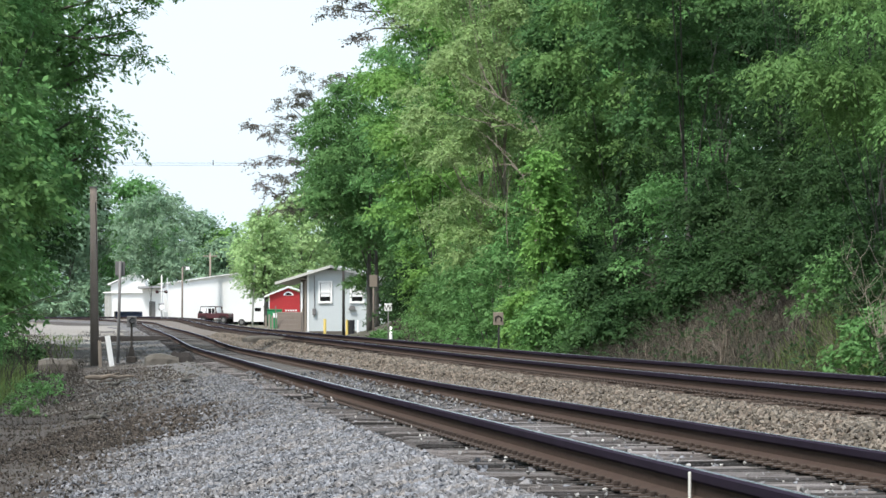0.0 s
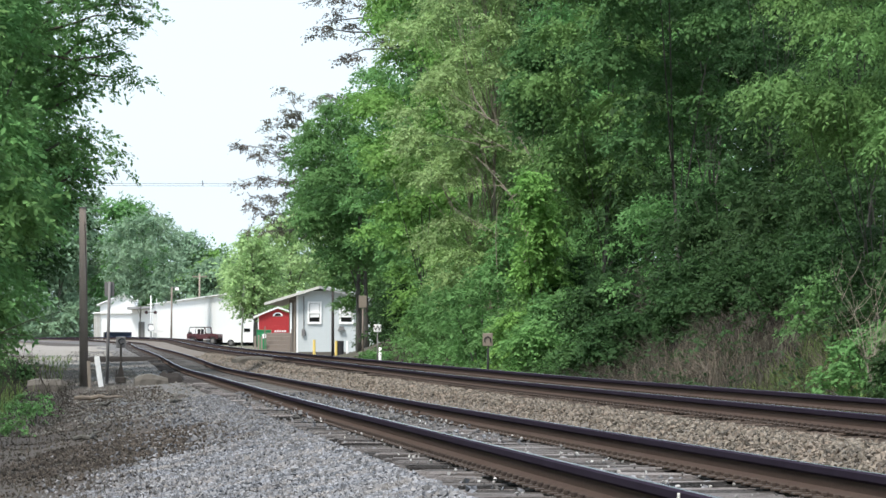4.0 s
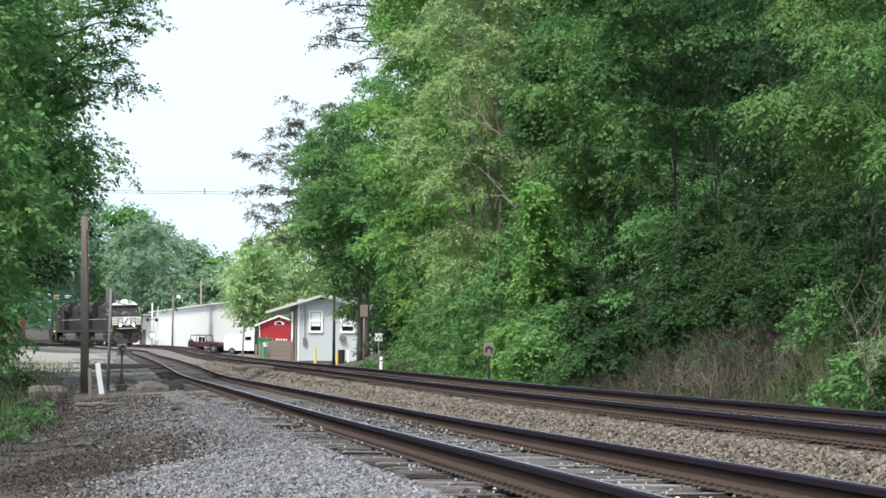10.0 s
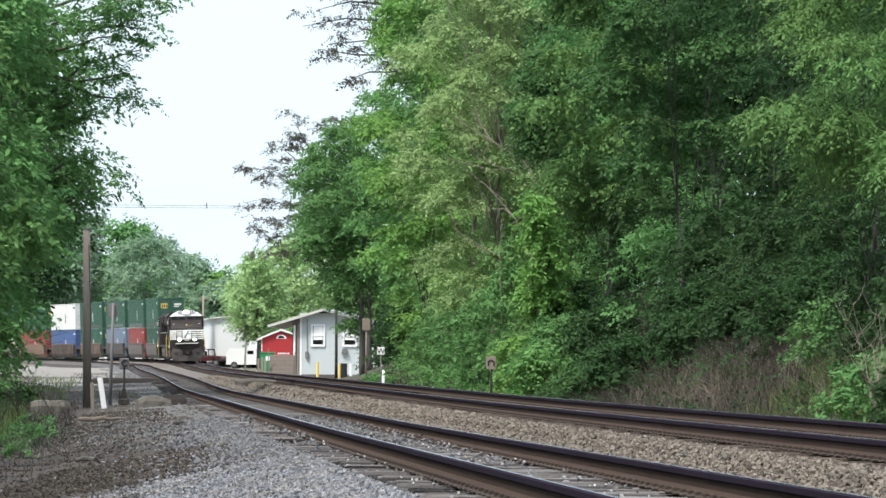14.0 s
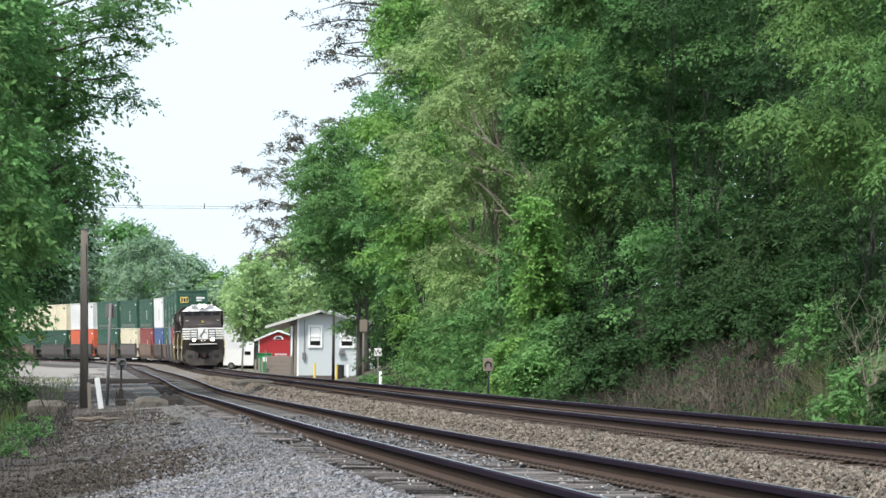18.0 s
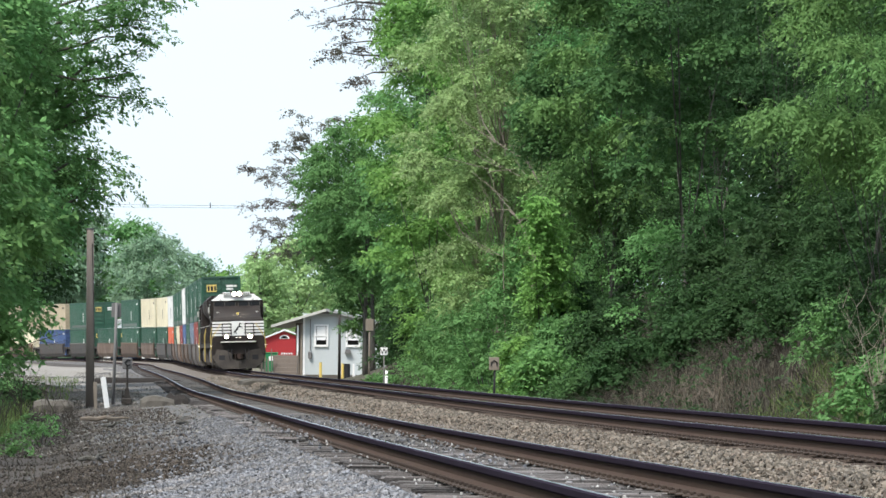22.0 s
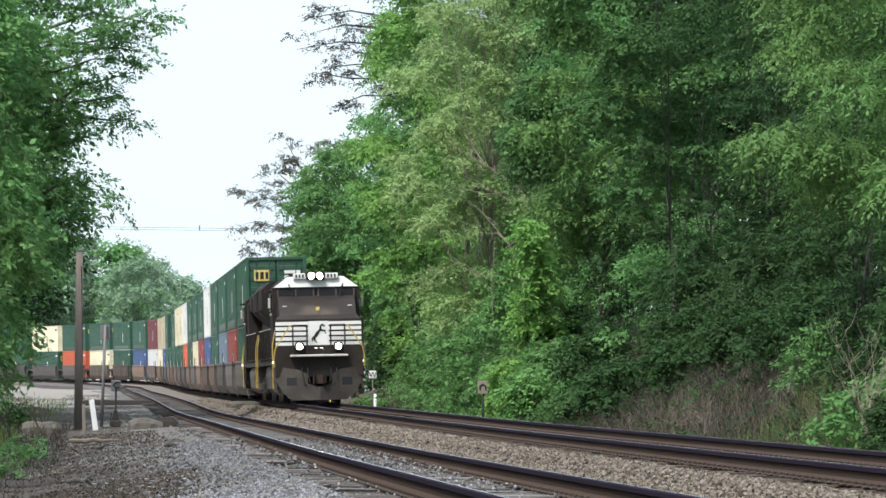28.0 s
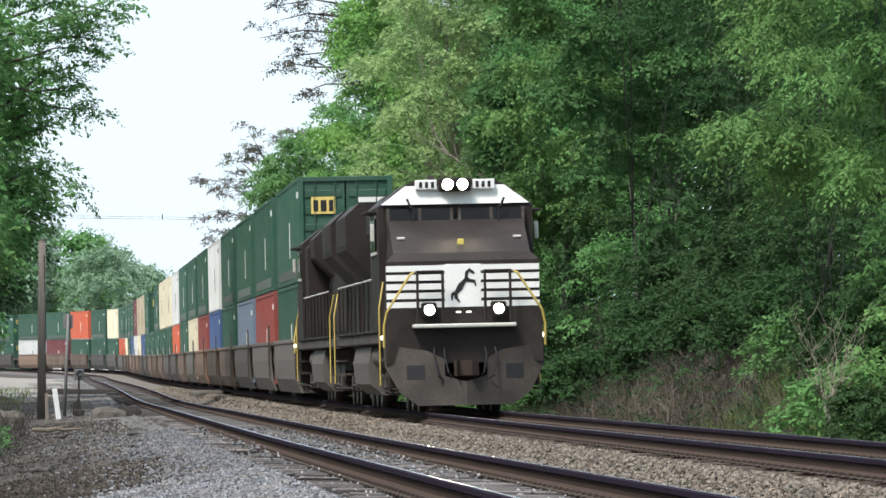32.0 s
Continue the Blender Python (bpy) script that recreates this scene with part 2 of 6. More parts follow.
# ---------------------------------------------------------------- mesh helpers
class Geo:
    """Collects corners and faces of one part."""

    def __init__(self):
        self.v, self.f = [], []

    def add(self, verts, faces):
        o = len(self.v)
        self.v += [tuple(p) for p in verts]
        self.f += [tuple(i + o for i in q) for q in faces]
        return self

    def box(self, x0, x1, y0, y1, z0, z1, c=0.0):
        """A box; c > 0 chamfers all its edges."""
        if c <= 0:
            p = [(x, y, z) for z in (z0, z1) for y in (y0, y1) for x in (x0, x1)]
            return self.add(p, [(0, 2, 3, 1), (4, 5, 7, 6), (0, 1, 5, 4), (2, 6, 7, 3), (0, 4, 6, 2), (1, 3, 7, 5)])
        p, idx = [], {}
        for i, x in enumerate((x0, x1)):
            for j, y in enumerate((y0, y1)):
                for k, z in enumerate((z0, z1)):
                    sx, sy, sz = c if i == 0 else -c, c if j == 0 else -c, c if k == 0 else -c
                    idx[i, j, k] = len(p)
                    p += [(x, y + sy, z + sz), (x + sx, y, z + sz), (x + sx, y + sy, z)]
        f = []
        for a in (0, 1):
            f.append([idx[a, j, k] for j, k in ((0, 0), (1, 0), (1, 1), (0, 1))])
            f.append([idx[i, a, k] + 1 for i, k in ((0, 0), (1, 0), (1, 1), (0, 1))])
            f.append([idx[i, j, a] + 2 for i, j in ((0, 0), (1, 0), (1, 1), (0, 1))])
        for a in (0, 1):
            for b in (0, 1):
                f.append([idx[a, b, 0], idx[a, b, 1], idx[a, b, 1] + 1, idx[a, b, 0] + 1])
                f.append([idx[a, 0, b], idx[a, 1, b], idx[a, 1, b] + 2, idx[a, 0, b] + 2])
                f.append([idx[0, a, b] + 1, idx[1, a, b] + 1, idx[1, a, b] + 2, idx[0, a, b] + 2])
        for q in idx.values():
            f.append([q, q + 1, q + 2])
        return self.add(p, f)

    def prism(self, outline, a, b, axis="y"):
        """An outline of 2D points run from a to b along an axis (x: points are y, z; y: x, z; z: x, y)."""
        n = len(outline)
        mk = {"x": lambda u, w, s: (s, u, w), "y": lambda u, w, s: (u, s, w), "z": lambda u, w, s: (u, w, s)}[axis]
        p = [mk(u, w, a) for u, w in outline] + [mk(u, w, b) for u, w in outline]
        f = [tuple(range(n)), tuple(range(2 * n - 1, n - 1, -1))] + [(i, i + n, (i + 1) % n + n, (i + 1) % n) for i in range(n)]
        return self.add(p, f)

    def tube(self, points, radii, n=6):
        """A tapered tube through points."""
        pts = [Vector(p) for p in points]
        rad = radii if hasattr(radii, "__len__") else [radii] * len(pts)
        p, f = [], []
        for i, c in enumerate(pts):
            d = (pts[min(i + 1, len(pts) - 1)] - pts[max(i - 1, 0)]).normalized()
            u = d.cross(Vector((0.31, 0.92, 0.24))).normalized()
            w = d.cross(u)
            p += [c + (u * math.cos(6.28319 * j / n) + w * math.sin(6.28319 * j / n)) * rad[i] for j in range(n)]
        for i in range(len(pts) - 1):
            f += [(i * n + j, i * n + (j + 1) % n, (i + 1) * n + (j + 1) % n, (i + 1) * n + j) for j in range(n)]
        f += [tuple(range(n - 1, -1, -1)), tuple(range((len(pts) - 1) * n, len(pts) * n))]
        return self.add(p, f)

    def disc(self, x, y, z, r, t, axis="y", n=16):
        q = [(r * math.cos(6.28319 * i / n), r * math.sin(6.28319 * i / n)) for i in range(n)]
        o = {"x": (y, z), "y": (x, z), "z": (x, y)}[axis]
        s = {"x": x, "y": y, "z": z}[axis]
        return self.prism([(a + o[0], b + o[1]) for a, b in q], s, s + t, axis)

    def mesh(self, name, smooth=False):
        me = bpy.data.meshes.new(name)
        me.from_pydata(self.v, [], self.f)
        bm = bmesh.new()
        bm.from_mesh(me)
        bmesh.ops.recalc_face_normals(bm, faces=bm.faces)
        bm.to_mesh(me)
        bm.free()
        if smooth:
            me.polygons.foreach_set("use_smooth", [True] * len(me.polygons))
        return me


def part(name, geo, mat, parent=None, label="", smooth=False):
    me = geo.mesh(name, smooth) if isinstance(geo, Geo) else geo
    for m in (mat if isinstance(mat, (list, tuple)) else [mat]):
        if m and m.name not in me.materials:
            me.materials.append(m)
    ob = new(name, me)
    ob.parent = parent
    return tagged(ob, label)


def arrays_mesh(name, verts, faces_n, mat):
    """A mesh from a corner array whose faces take faces_n corners each, in order."""
    me = bpy.data.meshes.new(name)
    nv = len(verts)
    nf = nv // faces_n
    me.vertices.add(nv)
    me.vertices.foreach_set("co", np.ascontiguousarray(verts, dtype=np.float32).ravel())
    me.loops.add(nv)
    me.loops.foreach_set("vertex_index", np.arange(nv, dtype=np.int32))
    me.polygons.add(nf)
    me.polygons.foreach_set("loop_start", np.arange(0, nv, faces_n, dtype=np.int32))
    me.polygons.foreach_set("loop_total", np.full(nf, faces_n, dtype=np.int32))
    me.update(calc_edges=True)
    me.materials.append(mat)
    return me


def thing(name, label, category, m=None, group="", kind=""):
    ob = new(name)
    ob.empty_display_size = 0.3
    if m is not None:
        ob.matrix_basis = m
    return tagged(ob, label, category, group, kind)


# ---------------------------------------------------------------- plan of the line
FOCAL = 10500.0


def at(px, py, d):
    """The place seen d metres away in the opening view."""
    return ((px - 784.0) * d / FOCAL, d, 0.84 + (594.0 - py) * d / FOCAL)


CURVE_Y, CURVE_R = 548.0, 650.0


def main_x(y):
    x = 1.53 - 0.0572 * (y - 117.0)
    if y > CURVE_Y:
        x -= min(y - CURVE_Y, 420.0) ** 2 / (2 * CURVE_R) + max(y - CURVE_Y - 420.0, 0) * 0.646
    return x


MAIN_Z = ((-400, 0.1), (0, 0.2), (54, 0.31), (90, 0.39), (117, 0.46), (210, 0.78), (326, 1.17), (418, 1.57), (546, 2.31), (627, 2.85), (720, 3.0), (1200, 3.2))
SIDE_Z = ((-400, 0.1), (0, 0.16), (40, 0.18), (80, 0.205), (117, 0.27), (155, 0.34), (185, 0.38), (215, 0.45), (240, 0.57), (265, 0.74), (295, 0.9), (345, 1.13), (440, 1.5), (520, 1.85), (560, 2.0), (600, 2.25), (640, 2.6), (680, 2.93), (720, 3.0), (1200, 3.2))
LEFT_Z = ((-400, -0.8), (0, -0.75), (45, -0.72), (100, -0.5), (187, -0.05), (250, 0.22), (330, 0.8), (450, 1.6), (560, 2.2), (700, 2.55), (1200, 3.0), (4000, 3.0))
SIDE_OFF = ((-400, 4.55), (0, 4.55), (120, 4.4), (250, 4.25), (440, 4.25), (520, 4.1), (560, 3.8), (600, 2.9), (640, 1.6), (680, 0.5), (720, 0.02), (1200, 0.0))


def table(rows, y):
    """A smooth value from rows of (y, value)."""
    ys, vs = [r[0] for r in rows], [r[1] for r in rows]
    return float(np.mean(np.interp([y - 12, y - 4, y + 4, y + 12], ys, vs)))


def main_z(y):
    return table(MAIN_Z, y)


def side_z(y):
    return min(table(SIDE_Z, y), main_z(y))


def side_x(y):
    return main_x(y) - table(SIDE_OFF, y)


BANK = 0.033
_ys = np.arange(-200.0, 1150.0, 2.0)
_pts = np.array([(main_x(y), y, main_z(y)) for y in _ys])
_arc = np.concatenate([[0], np.cumsum(np.linalg.norm(np.diff(_pts, axis=0), axis=1))])


def on_main(s):
    return Vector([float(np.interp(s, _arc, _pts[:, i])) for i in range(3)])


def arc_at(y):
    return float(np.interp(y, _ys, _arc))


def ground_z(x, y):
    """Height of the ground: two ballasted beds, a low verge on one side and a wooded bank on the other."""
    u = x - main_x(y)
    off = table(SIDE_OFF, y)
    zm, zs, zl = main_z(y) - 0.27, side_z(y) - 0.27, table(LEFT_Z, y)
    n = noise.noise((x * 0.35, y * 0.35, 0.0)) * 0.07 + noise.noise((x * 1.3, y * 1.3, 3.0)) * 0.03
    if u > -1.7:
        e = max(0.0, u - 1.75)
        shoulder = zm - 0.55 * min(e, 1.1)
        k = min(1.0, max(0.0, (405.0 - y) / 115.0)) * min(1.0, max(0.0, (y + 60) / 80.0))
        rise = max(0.0, u - 4.2)
        bank = (0.10 * min(rise, 1.6) + 0.85 * min(max(rise - 1.6, 0), 3.6) + 0.22 * min(max(rise - 5.2, 0), 16.0)) * k
        return shoulder + bank + n * min(1.0, e)
    w = u + off
    if w > -1.5:
        f = min(1.0, max(0.0, (-1.7 - u) / max(off - 3.2, 0.05)))
        f = f * f * (3 - 2 * f)
        dip = 0.10 * math.sin(math.pi * f)
        bury = 0.075 * min(1.0, max(0.0, (y - 48.0) / 35.0)) * min(1.0, max(0.0, (1.35 - abs(w)) / 0.4))
        return zm * (1 - f) + min(zs, zm) * f - dip + bury
    e = -1.5 - w
    n *= 1.0 - 0.75 * min(1.0, max(0.0, (y - 110.0) / 60.0))
    f = min(1.0, e / 3.2)
    low = min(zl, zs)
    far = min(1.0, max(0.0, (e - 6.0) / 10.0))
    return zs * (1 - f) + low * f + n * min(1.0, e) * 1.2 + far * 0.5


def sweep(profile, xs, zs, ys, bank=0.0):
    """A profile of (across, up) run along the line: returns a Geo."""
    g = Geo()
    n = len(profile)
    for i, y in enumerate(ys):
        a, b = ys[max(i - 1, 0)], ys[min(i + 1, len(ys) - 1)]
        d = Vector((xs(b) - xs(a), b - a, 0)).normalized()
        r = Vector((d.y, -d.x, bank))
        c = Vector((xs(y), y, zs(y)))
        g.v += [tuple(c + r * q[0] + Vector((0, 0, q[1]))) for q in profile]
    for i in range(len(ys) - 1):
        o = i * n
        g.f += [(o + j, o + (j + 1) % n, o + n + (j + 1) % n, o + n + j) for j in range(n)]
    return g


LINE_Y = [-120 + 3.0 * i for i in range(100)] + [180 + 6.0 * i for i in range(62)] + [552 + 4 * i for i in range(85)]

# ---------------------------------------------------------------- ground
_gu = [-2600, -1500, -800, -420, -220, -130, -80, -55, -40, -30, -24, -19, -16, -14] + [-12.5 + 0.42 * i for i in range(44)] + \
      [6.2 + 0.9 * i for i in range(18)] + [24, 30, 40, 60, 90, 150, 260, 500, 1000, 2600]
_gy = [-420, -250, -150, -90, -50, -20, 0, 10, 18] + [24 + 0.8 * i for i in range(120)] + [121 + 2.5 * i for i in range(60)] + \
      [274 + 8 * i for i in range(60)] + [770, 830, 920, 1050, 1250, 1600, 2200, 3200, 4500]
_g = Geo()
for y in _gy:
    yy = min(max(y, -150.0), 900.0)
    for u in _gu:
        x = main_x(yy) + u
        _g.v.append((x, y, ground_z(x, yy)))
_nu = len(_gu)
_g.f = [(i * _nu + j, i * _nu + j + 1, (i + 1) * _nu + j + 1, (i + 1) * _nu + j) for i in range(len(_gy) - 1) for j in range(_nu - 1)]
_me = bpy.data.meshes.new("ground")
_me.from_pydata(_g.v, [], _g.f)
for m in (M["ground"], M["ballast_bed"], M["ballast_brown"], M["bank_soil"], M["dirt"], M["pale_gravel"], M["fouled"]):
    _me.materials.append(m)
_idx = []
for i in range(len(_gy) - 1):
    for j in range(_nu - 1):
        u = 0.5 * (_gu[j] + _gu[j + 1])
        edge = -7.3 + 2.6 * noise.noise((u * 0.7, min(_gy[i], 120 + 0.12 * _gy[i]) * 0.16, 5.0)) + 0.8 * noise.noise((u * 2.0, min(_gy[i], 120.0) * 0.7, 9.0))
        if not -150 < _gy[i] < 760:
            _idx.append(0)
        elif u > 2.7:
            _idx.append(3 if _gy[i] < 400 else 0)
        elif u > -2.3:
            _idx.append(2)
        elif abs(u + table(SIDE_OFF, _gy[i])) < 1.25 and _gy[i] < 420:
            _idx.append(6)
        elif u > edge:
            _idx.append(1)
        elif (338 < _gy[i] < 560 and u > -26) or (268 + 22 * noise.noise((u * 0.4, 1.0, 2.0)) < _gy[i] < 560 and -26 < u < -7.6 + 1.2 * noise.noise((u * 0.5, _gy[i] * 0.05, 7.0))):
            _idx.append(5)
        else:
            _idx.append(4 if u > -13 else 0)
_me.polygons.foreach_set("material_index", _idx)
_me.polygons.foreach_set("use_smooth", [True] * len(_idx))
ground = tagged(new("ground", _me), "dirt and grass ground with grey ballast along the tracks", "ground", kind="structure")

# ---------------------------------------------------------------- tracks
RAIL = [(-0.07, -0.17), (0.07, -0.17), (0.07, -0.155), (0.012, -0.13), (0.012, -0.068), (0.036, -0.05), (0.036, -0.011), (0.018, 0.0),
        (-0.018, 0.0), (-0.036, -0.011), (-0.036, -0.05), (-0.012, -0.068), (-0.012, -0.13), (-0.07, -0.155)]


def rail_part(track, xs, zs, shift, bank, head):
    ys = [y for y in LINE_Y]
    prof = [(a + shift, b) for a, b in RAIL]
    g = sweep(prof, xs, zs, ys, bank)
    me = g.mesh("rail")
    me.materials.append(M["rail_side"])
    me.materials.append(head)
    me.materials.append(M["rail_shade"])
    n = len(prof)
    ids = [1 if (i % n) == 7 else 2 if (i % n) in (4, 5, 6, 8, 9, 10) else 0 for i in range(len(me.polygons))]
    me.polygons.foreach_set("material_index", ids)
    me.polygons.foreach_set("use_smooth", [False] * len(ids))
    return part("rail", me, None, track, "")


def tie_geo(r):
    g = Geo()
    # four long splinters of unequal height, with cracks between them
    edge = [-0.115, -0.06 + r.uniform(-.015, .015), r.uniform(-.015, .015), 0.06 + r.uniform(-.015, .015), 0.115]
    for a, b in zip(edge, edge[1:]):
        o = len(g.v)
        g.box(-1.3 + r.uniform(-.03, .05), 1.3 + r.uniform(-.05, .03), a + 0.004, b - 0.004, -0.18, -r.choice((0.0, 0.004, 0.01, 0.022)), 0.008)
        g.v[o:] = [(x + r.uniform(-.006, .006), y + r.uniform(-.003, .003), z + r.uniform(-.008, .003)) for x, y, z in g.v[o:]]
    return g


def plates_geo():
    """Two tie plates with spikes and rail anchors, seated under the rails."""
    g = Geo()
    for s in (-0.7525, 0.7525):
        g.box(s - 0.17, s + 0.17, -0.09, 0.09, 0.0, 0.016, 0.004)
        for a in (-0.105, 0.105):
            g.box(s + a - 0.016, s + a + 0.016, -0.05, -0.025, 0.016, 0.045, 0.005)
        g.box(s - 0.11, s + 0.11, 0.13, 0.145, -0.02, 0.04, 0.005)
    return g


def make_track(name, label, xs, zs, bank, head, spacing, y0, y1, timber):
    t = thing(name, label, "railway track", kind="structure")
    rail_part(t, xs, zs, -0.7525, bank, head)
    rail_part(t, xs, zs, 0.7525, bank, head)
    r = random.Random(name)
    kinds = [tie_geo(r).mesh("tie") for _ in range(8)]
    for k in kinds:
        k.materials.append(timber)
    pk = plates_geo().mesh("tie_plates")
    pk.materials.append(M["plate"])
    rest, restp = Geo(), Geo()
    y, i = y0, 0
    while y < y1:
        ang = math.atan2(-(xs(y + 1) - xs(y - 1)), 2.0) + r.uniform(-.012, .012)
        rot = pose(xs(y) + r.uniform(-.08, .08), y, zs(y) - 0.188 - r.uniform(0, .032), r.uniform(-2.5, 2.5), -math.degrees(math.atan(bank)) + r.uniform(-.7, .7), math.degrees(ang))
        if i < 290:
            ob = new("tie", kinds[r.randrange(8)])
            ob.parent, ob.matrix_basis = t, rot
            po = new("tie_plates", pk)
            po.parent, po.matrix_basis = t, pose(xs(y), y, zs(y) - 0.188, 0, -math.degrees(math.atan(bank)), math.degrees(ang))
        elif y < 640:
            g = Geo()
            g.box(-1.3, 1.3, -0.115, 0.115, -0.18, 0.0)
            rest.add([rot @ Vector(p) for p in g.v], g.f)
        y += spacing * r.uniform(0.95, 1.05)
        i += 1
    if rest.v:
        tagged(part("far_ties", rest, timber, t), kind="stuff")
    return t


make_track("siding_track", "rusty siding rails on weathered grey wooden ties", side_x, side_z, 0.0, M["rail_dull"], 0.56, -4, 600, M["tie"])
make_track("main_track", "main line rails with shiny heads on brown ballast", main_x, main_z, BANK, M["rail_head"], 0.56, -4, 730, M["tie_main"])


def stones(name, label, mat, n, pick, size, seed):
    """Loose crushed stones lying on the ground, one body of stuff."""
    rng = np.random.default_rng(seed)
    P = []
    while len(P) < n:
        q = pick(rng)
        if q is not None:
            P.append((q[0], q[1], ground_z(q[0], q[1]) + q[2]))
    P = np.array(P)
    base = np.array([(1, 0, 0), (-1, 0, 0), (0, 1, 0), (0, -1, 0), (0, 0, 1), (0, 0, -1)], float)
    tri = np.array([(0, 2, 4), (2, 1, 4), (1, 3, 4), (3, 0, 4), (2, 0, 5), (1, 2, 5), (3, 1, 5), (0, 3, 5)])
    sc = size * rng.uniform(0.55, 1.25, (n, 1, 1)) * rng.uniform(0.6, 1.2, (n, 1, 3))
    V = base[None] * sc + rng.normal(0, 0.22, (n, 6, 3)) * size
    q = rng.normal(size=(n, 4))
    q /= np.linalg.norm(q, axis=1, keepdims=True)
    w, x, y, z = q.T
    R = np.stack([1 - 2 * (y * y + z * z), 2 * (x * y - z * w), 2 * (x * z + y * w), 2 * (x * y + z * w), 1 - 2 * (x * x + z * z), 2 * (y * z - x * w),
                  2 * (x * z - y * w), 2 * (y * z + x * w), 1 - 2 * (x * x + y * y)], 1).reshape(n, 3, 3)
    V = np.einsum("nij,nkj->nki", R, V) + P[:, None]
    me = bpy.data.meshes.new(name)
    me.from_pydata(V.reshape(-1, 3).tolist(), [], (tri[None] + 6 * np.arange(n)[:, None, None]).reshape(-1, 3).tolist())
    me.materials.append(mat)
    return tagged(new(name, me), label, "gravel", kind="stuff")


def pick_shoulder(rng, beyond=False):
    y = 25 + 95 * rng.random() ** 1.9 if rng.random() < 0.94 else rng.uniform(0, 25)
    if (y > 64 + rng.normal(0, 9)) != beyond:
        return None
    w = -0.9 - abs(rng.normal(0, 1.15))
    lift = rng.uniform(-0.005, 0.03)
    if w > -1.33:
        w = rng.uniform(-1.3, 1.3) if rng.random() < 0.17 else -1.35 - 0.5 * rng.random()
        lift = rng.uniform(0.0, 0.03)
    if w > -1.5:
        lift += 0.02
    if w < -2.3 + 0.9 * noise.noise((w * 0.8, y * 0.17, 2.0)) and rng.random() < 0.72:
        return None
    return side_x(y) + w, y, lift


def pick_shoulder_beyond(rng):
    return pick_shoulder(rng, True)


def pick_between(rng):
    y = 34 + 110 * rng.random() ** 1.7
    return main_x(y) + rng.uniform(-3.0, -1.15), y, rng.uniform(0.0, 0.035)


stones("ballast_stones", "loose light grey crushed stone beside the siding", M["stone_grey"], 26000, pick_shoulder, 0.027, 4)
stones("ballast_stones", "darker grey crushed stone along the siding", M["stone_mid"], 15000, pick_shoulder_beyond, 0.033, 15)
stones("brown_ballast_stones", "brown rust-stained crushed stone between the tracks", M["stone_brown"], 27000, pick_between, 0.029, 5)


def pick_near(rng):
    y = 34 + 31 * rng.random() ** 1.3 + abs(rng.normal(0, 3))
    x1 = side_x(y) - 1.35
    x0 = -2.9 + 0.6 * noise.noise((y * 0.3, 3.0, 1.0)) - abs(rng.normal(0, 0.45))
    return rng.uniform(x0, max(x0 + 0.5, x1)), y, rng.uniform(-0.004, 0.022)


stones("ballast_stones", "small light grey crushed stone spilled down the shoulder", M["stone_grey"], 34000, pick_near, 0.022, 16)


def pick_chips(rng):
    y = 22 + 75 * rng.random() ** 1.5
    w = rng.uniform(-1.2, 1.2)
    return None if 0.6 < abs(w) < 0.9 else (side_x(y) + w, y, 0.072 + rng.uniform(0, 0.012))


stones("stone_chips", "pale stone chips scattered over the timber ties", M["chip"], 600, pick_chips, 0.015, 14)


def pick_far(rng):
    y = 100 + 320 * rng.random() ** 1.6
    return side_x(y) + rng.uniform(-5.5, -1.2), y, rng.uniform(-0.01, 0.03)


def pick_far_between(rng):
    y = 110 + 230 * rng.random() ** 1.2
    return main_x(y) + rng.uniform(-3.0, -1.2), y, rng.uniform(0.0, 0.03)


def pick_verge(rng):
    if rng.random() < 0.2:
        y = rng.uniform(68, 85)
        return rng.uniform(-5.4, -2.1 + 0.7 * noise.noise((y * 0.4, 8.0, 0.0))), y, rng.uniform(0.0, 0.03)
    y = 33 + 127 * rng.random() ** 1.5
    x = side_x(y) - rng.uniform(2.1, 8.0)
    return None if y < 66 and x > -2.9 else (x, y, rng.uniform(-0.01, 0.02))


stones("cinders", "dark cinders and crumbs scattered over the dirt", M["cinder"], 30000, pick_verge, 0.022, 8)
stones("ballast_stones", "dirty grey crushed stone farther along the siding", M["stone_dull"], 5000, pick_far, 0.03, 6)
stones("brown_ballast_stones", "brown crushed stone farther along between the tracks", M["stone_brown"], 8000, pick_far_between, 0.05, 7)
_y = 29.5
_pm = new("paint_mark", Geo().box(-0.012, 0.0, -0.03, 0.03, -0.16, -0.012, 0.004).mesh("paint_mark"))
_pm.data.materials.append(M["mark_paint"])
_pm.matrix_basis = pose(side_x(_y) - 0.7525 - 0.037, _y, side_z(_y), 0, 0, 3.2)
tagged(_pm, "white painted stripe across the rail side", "mark", kind="structure")


# ---------------------------------------------------------------- train
M["loco_black"] = material("dusty_black_paint", (0.026, 0.021, 0.0195), 0.6, var=0.3, scale=0.8, fine=12, second=(0.045, 0.036, 0.031), amount=0.6, gloss=0.2)
M["loco_white"] = material("white_stripe_paint", (0.86, 0.86, 0.84), 0.5, var=0.08, scale=2, fine=20, second=(0.7, 0.68, 0.64), amount=0.3)
M["loco_under"] = material("grimy_underframe", (0.042, 0.036, 0.032), 0.85, var=0.35, scale=1.5, fine=18, bump=0.01, second=(0.09, 0.073, 0.06), amount=0.6)
M["tank"] = material("dusty_grey_tank", (0.10, 0.09, 0.082), 0.8, var=0.3, scale=1.2, fine=14, second=(0.09, 0.08, 0.07), amount=0.6)
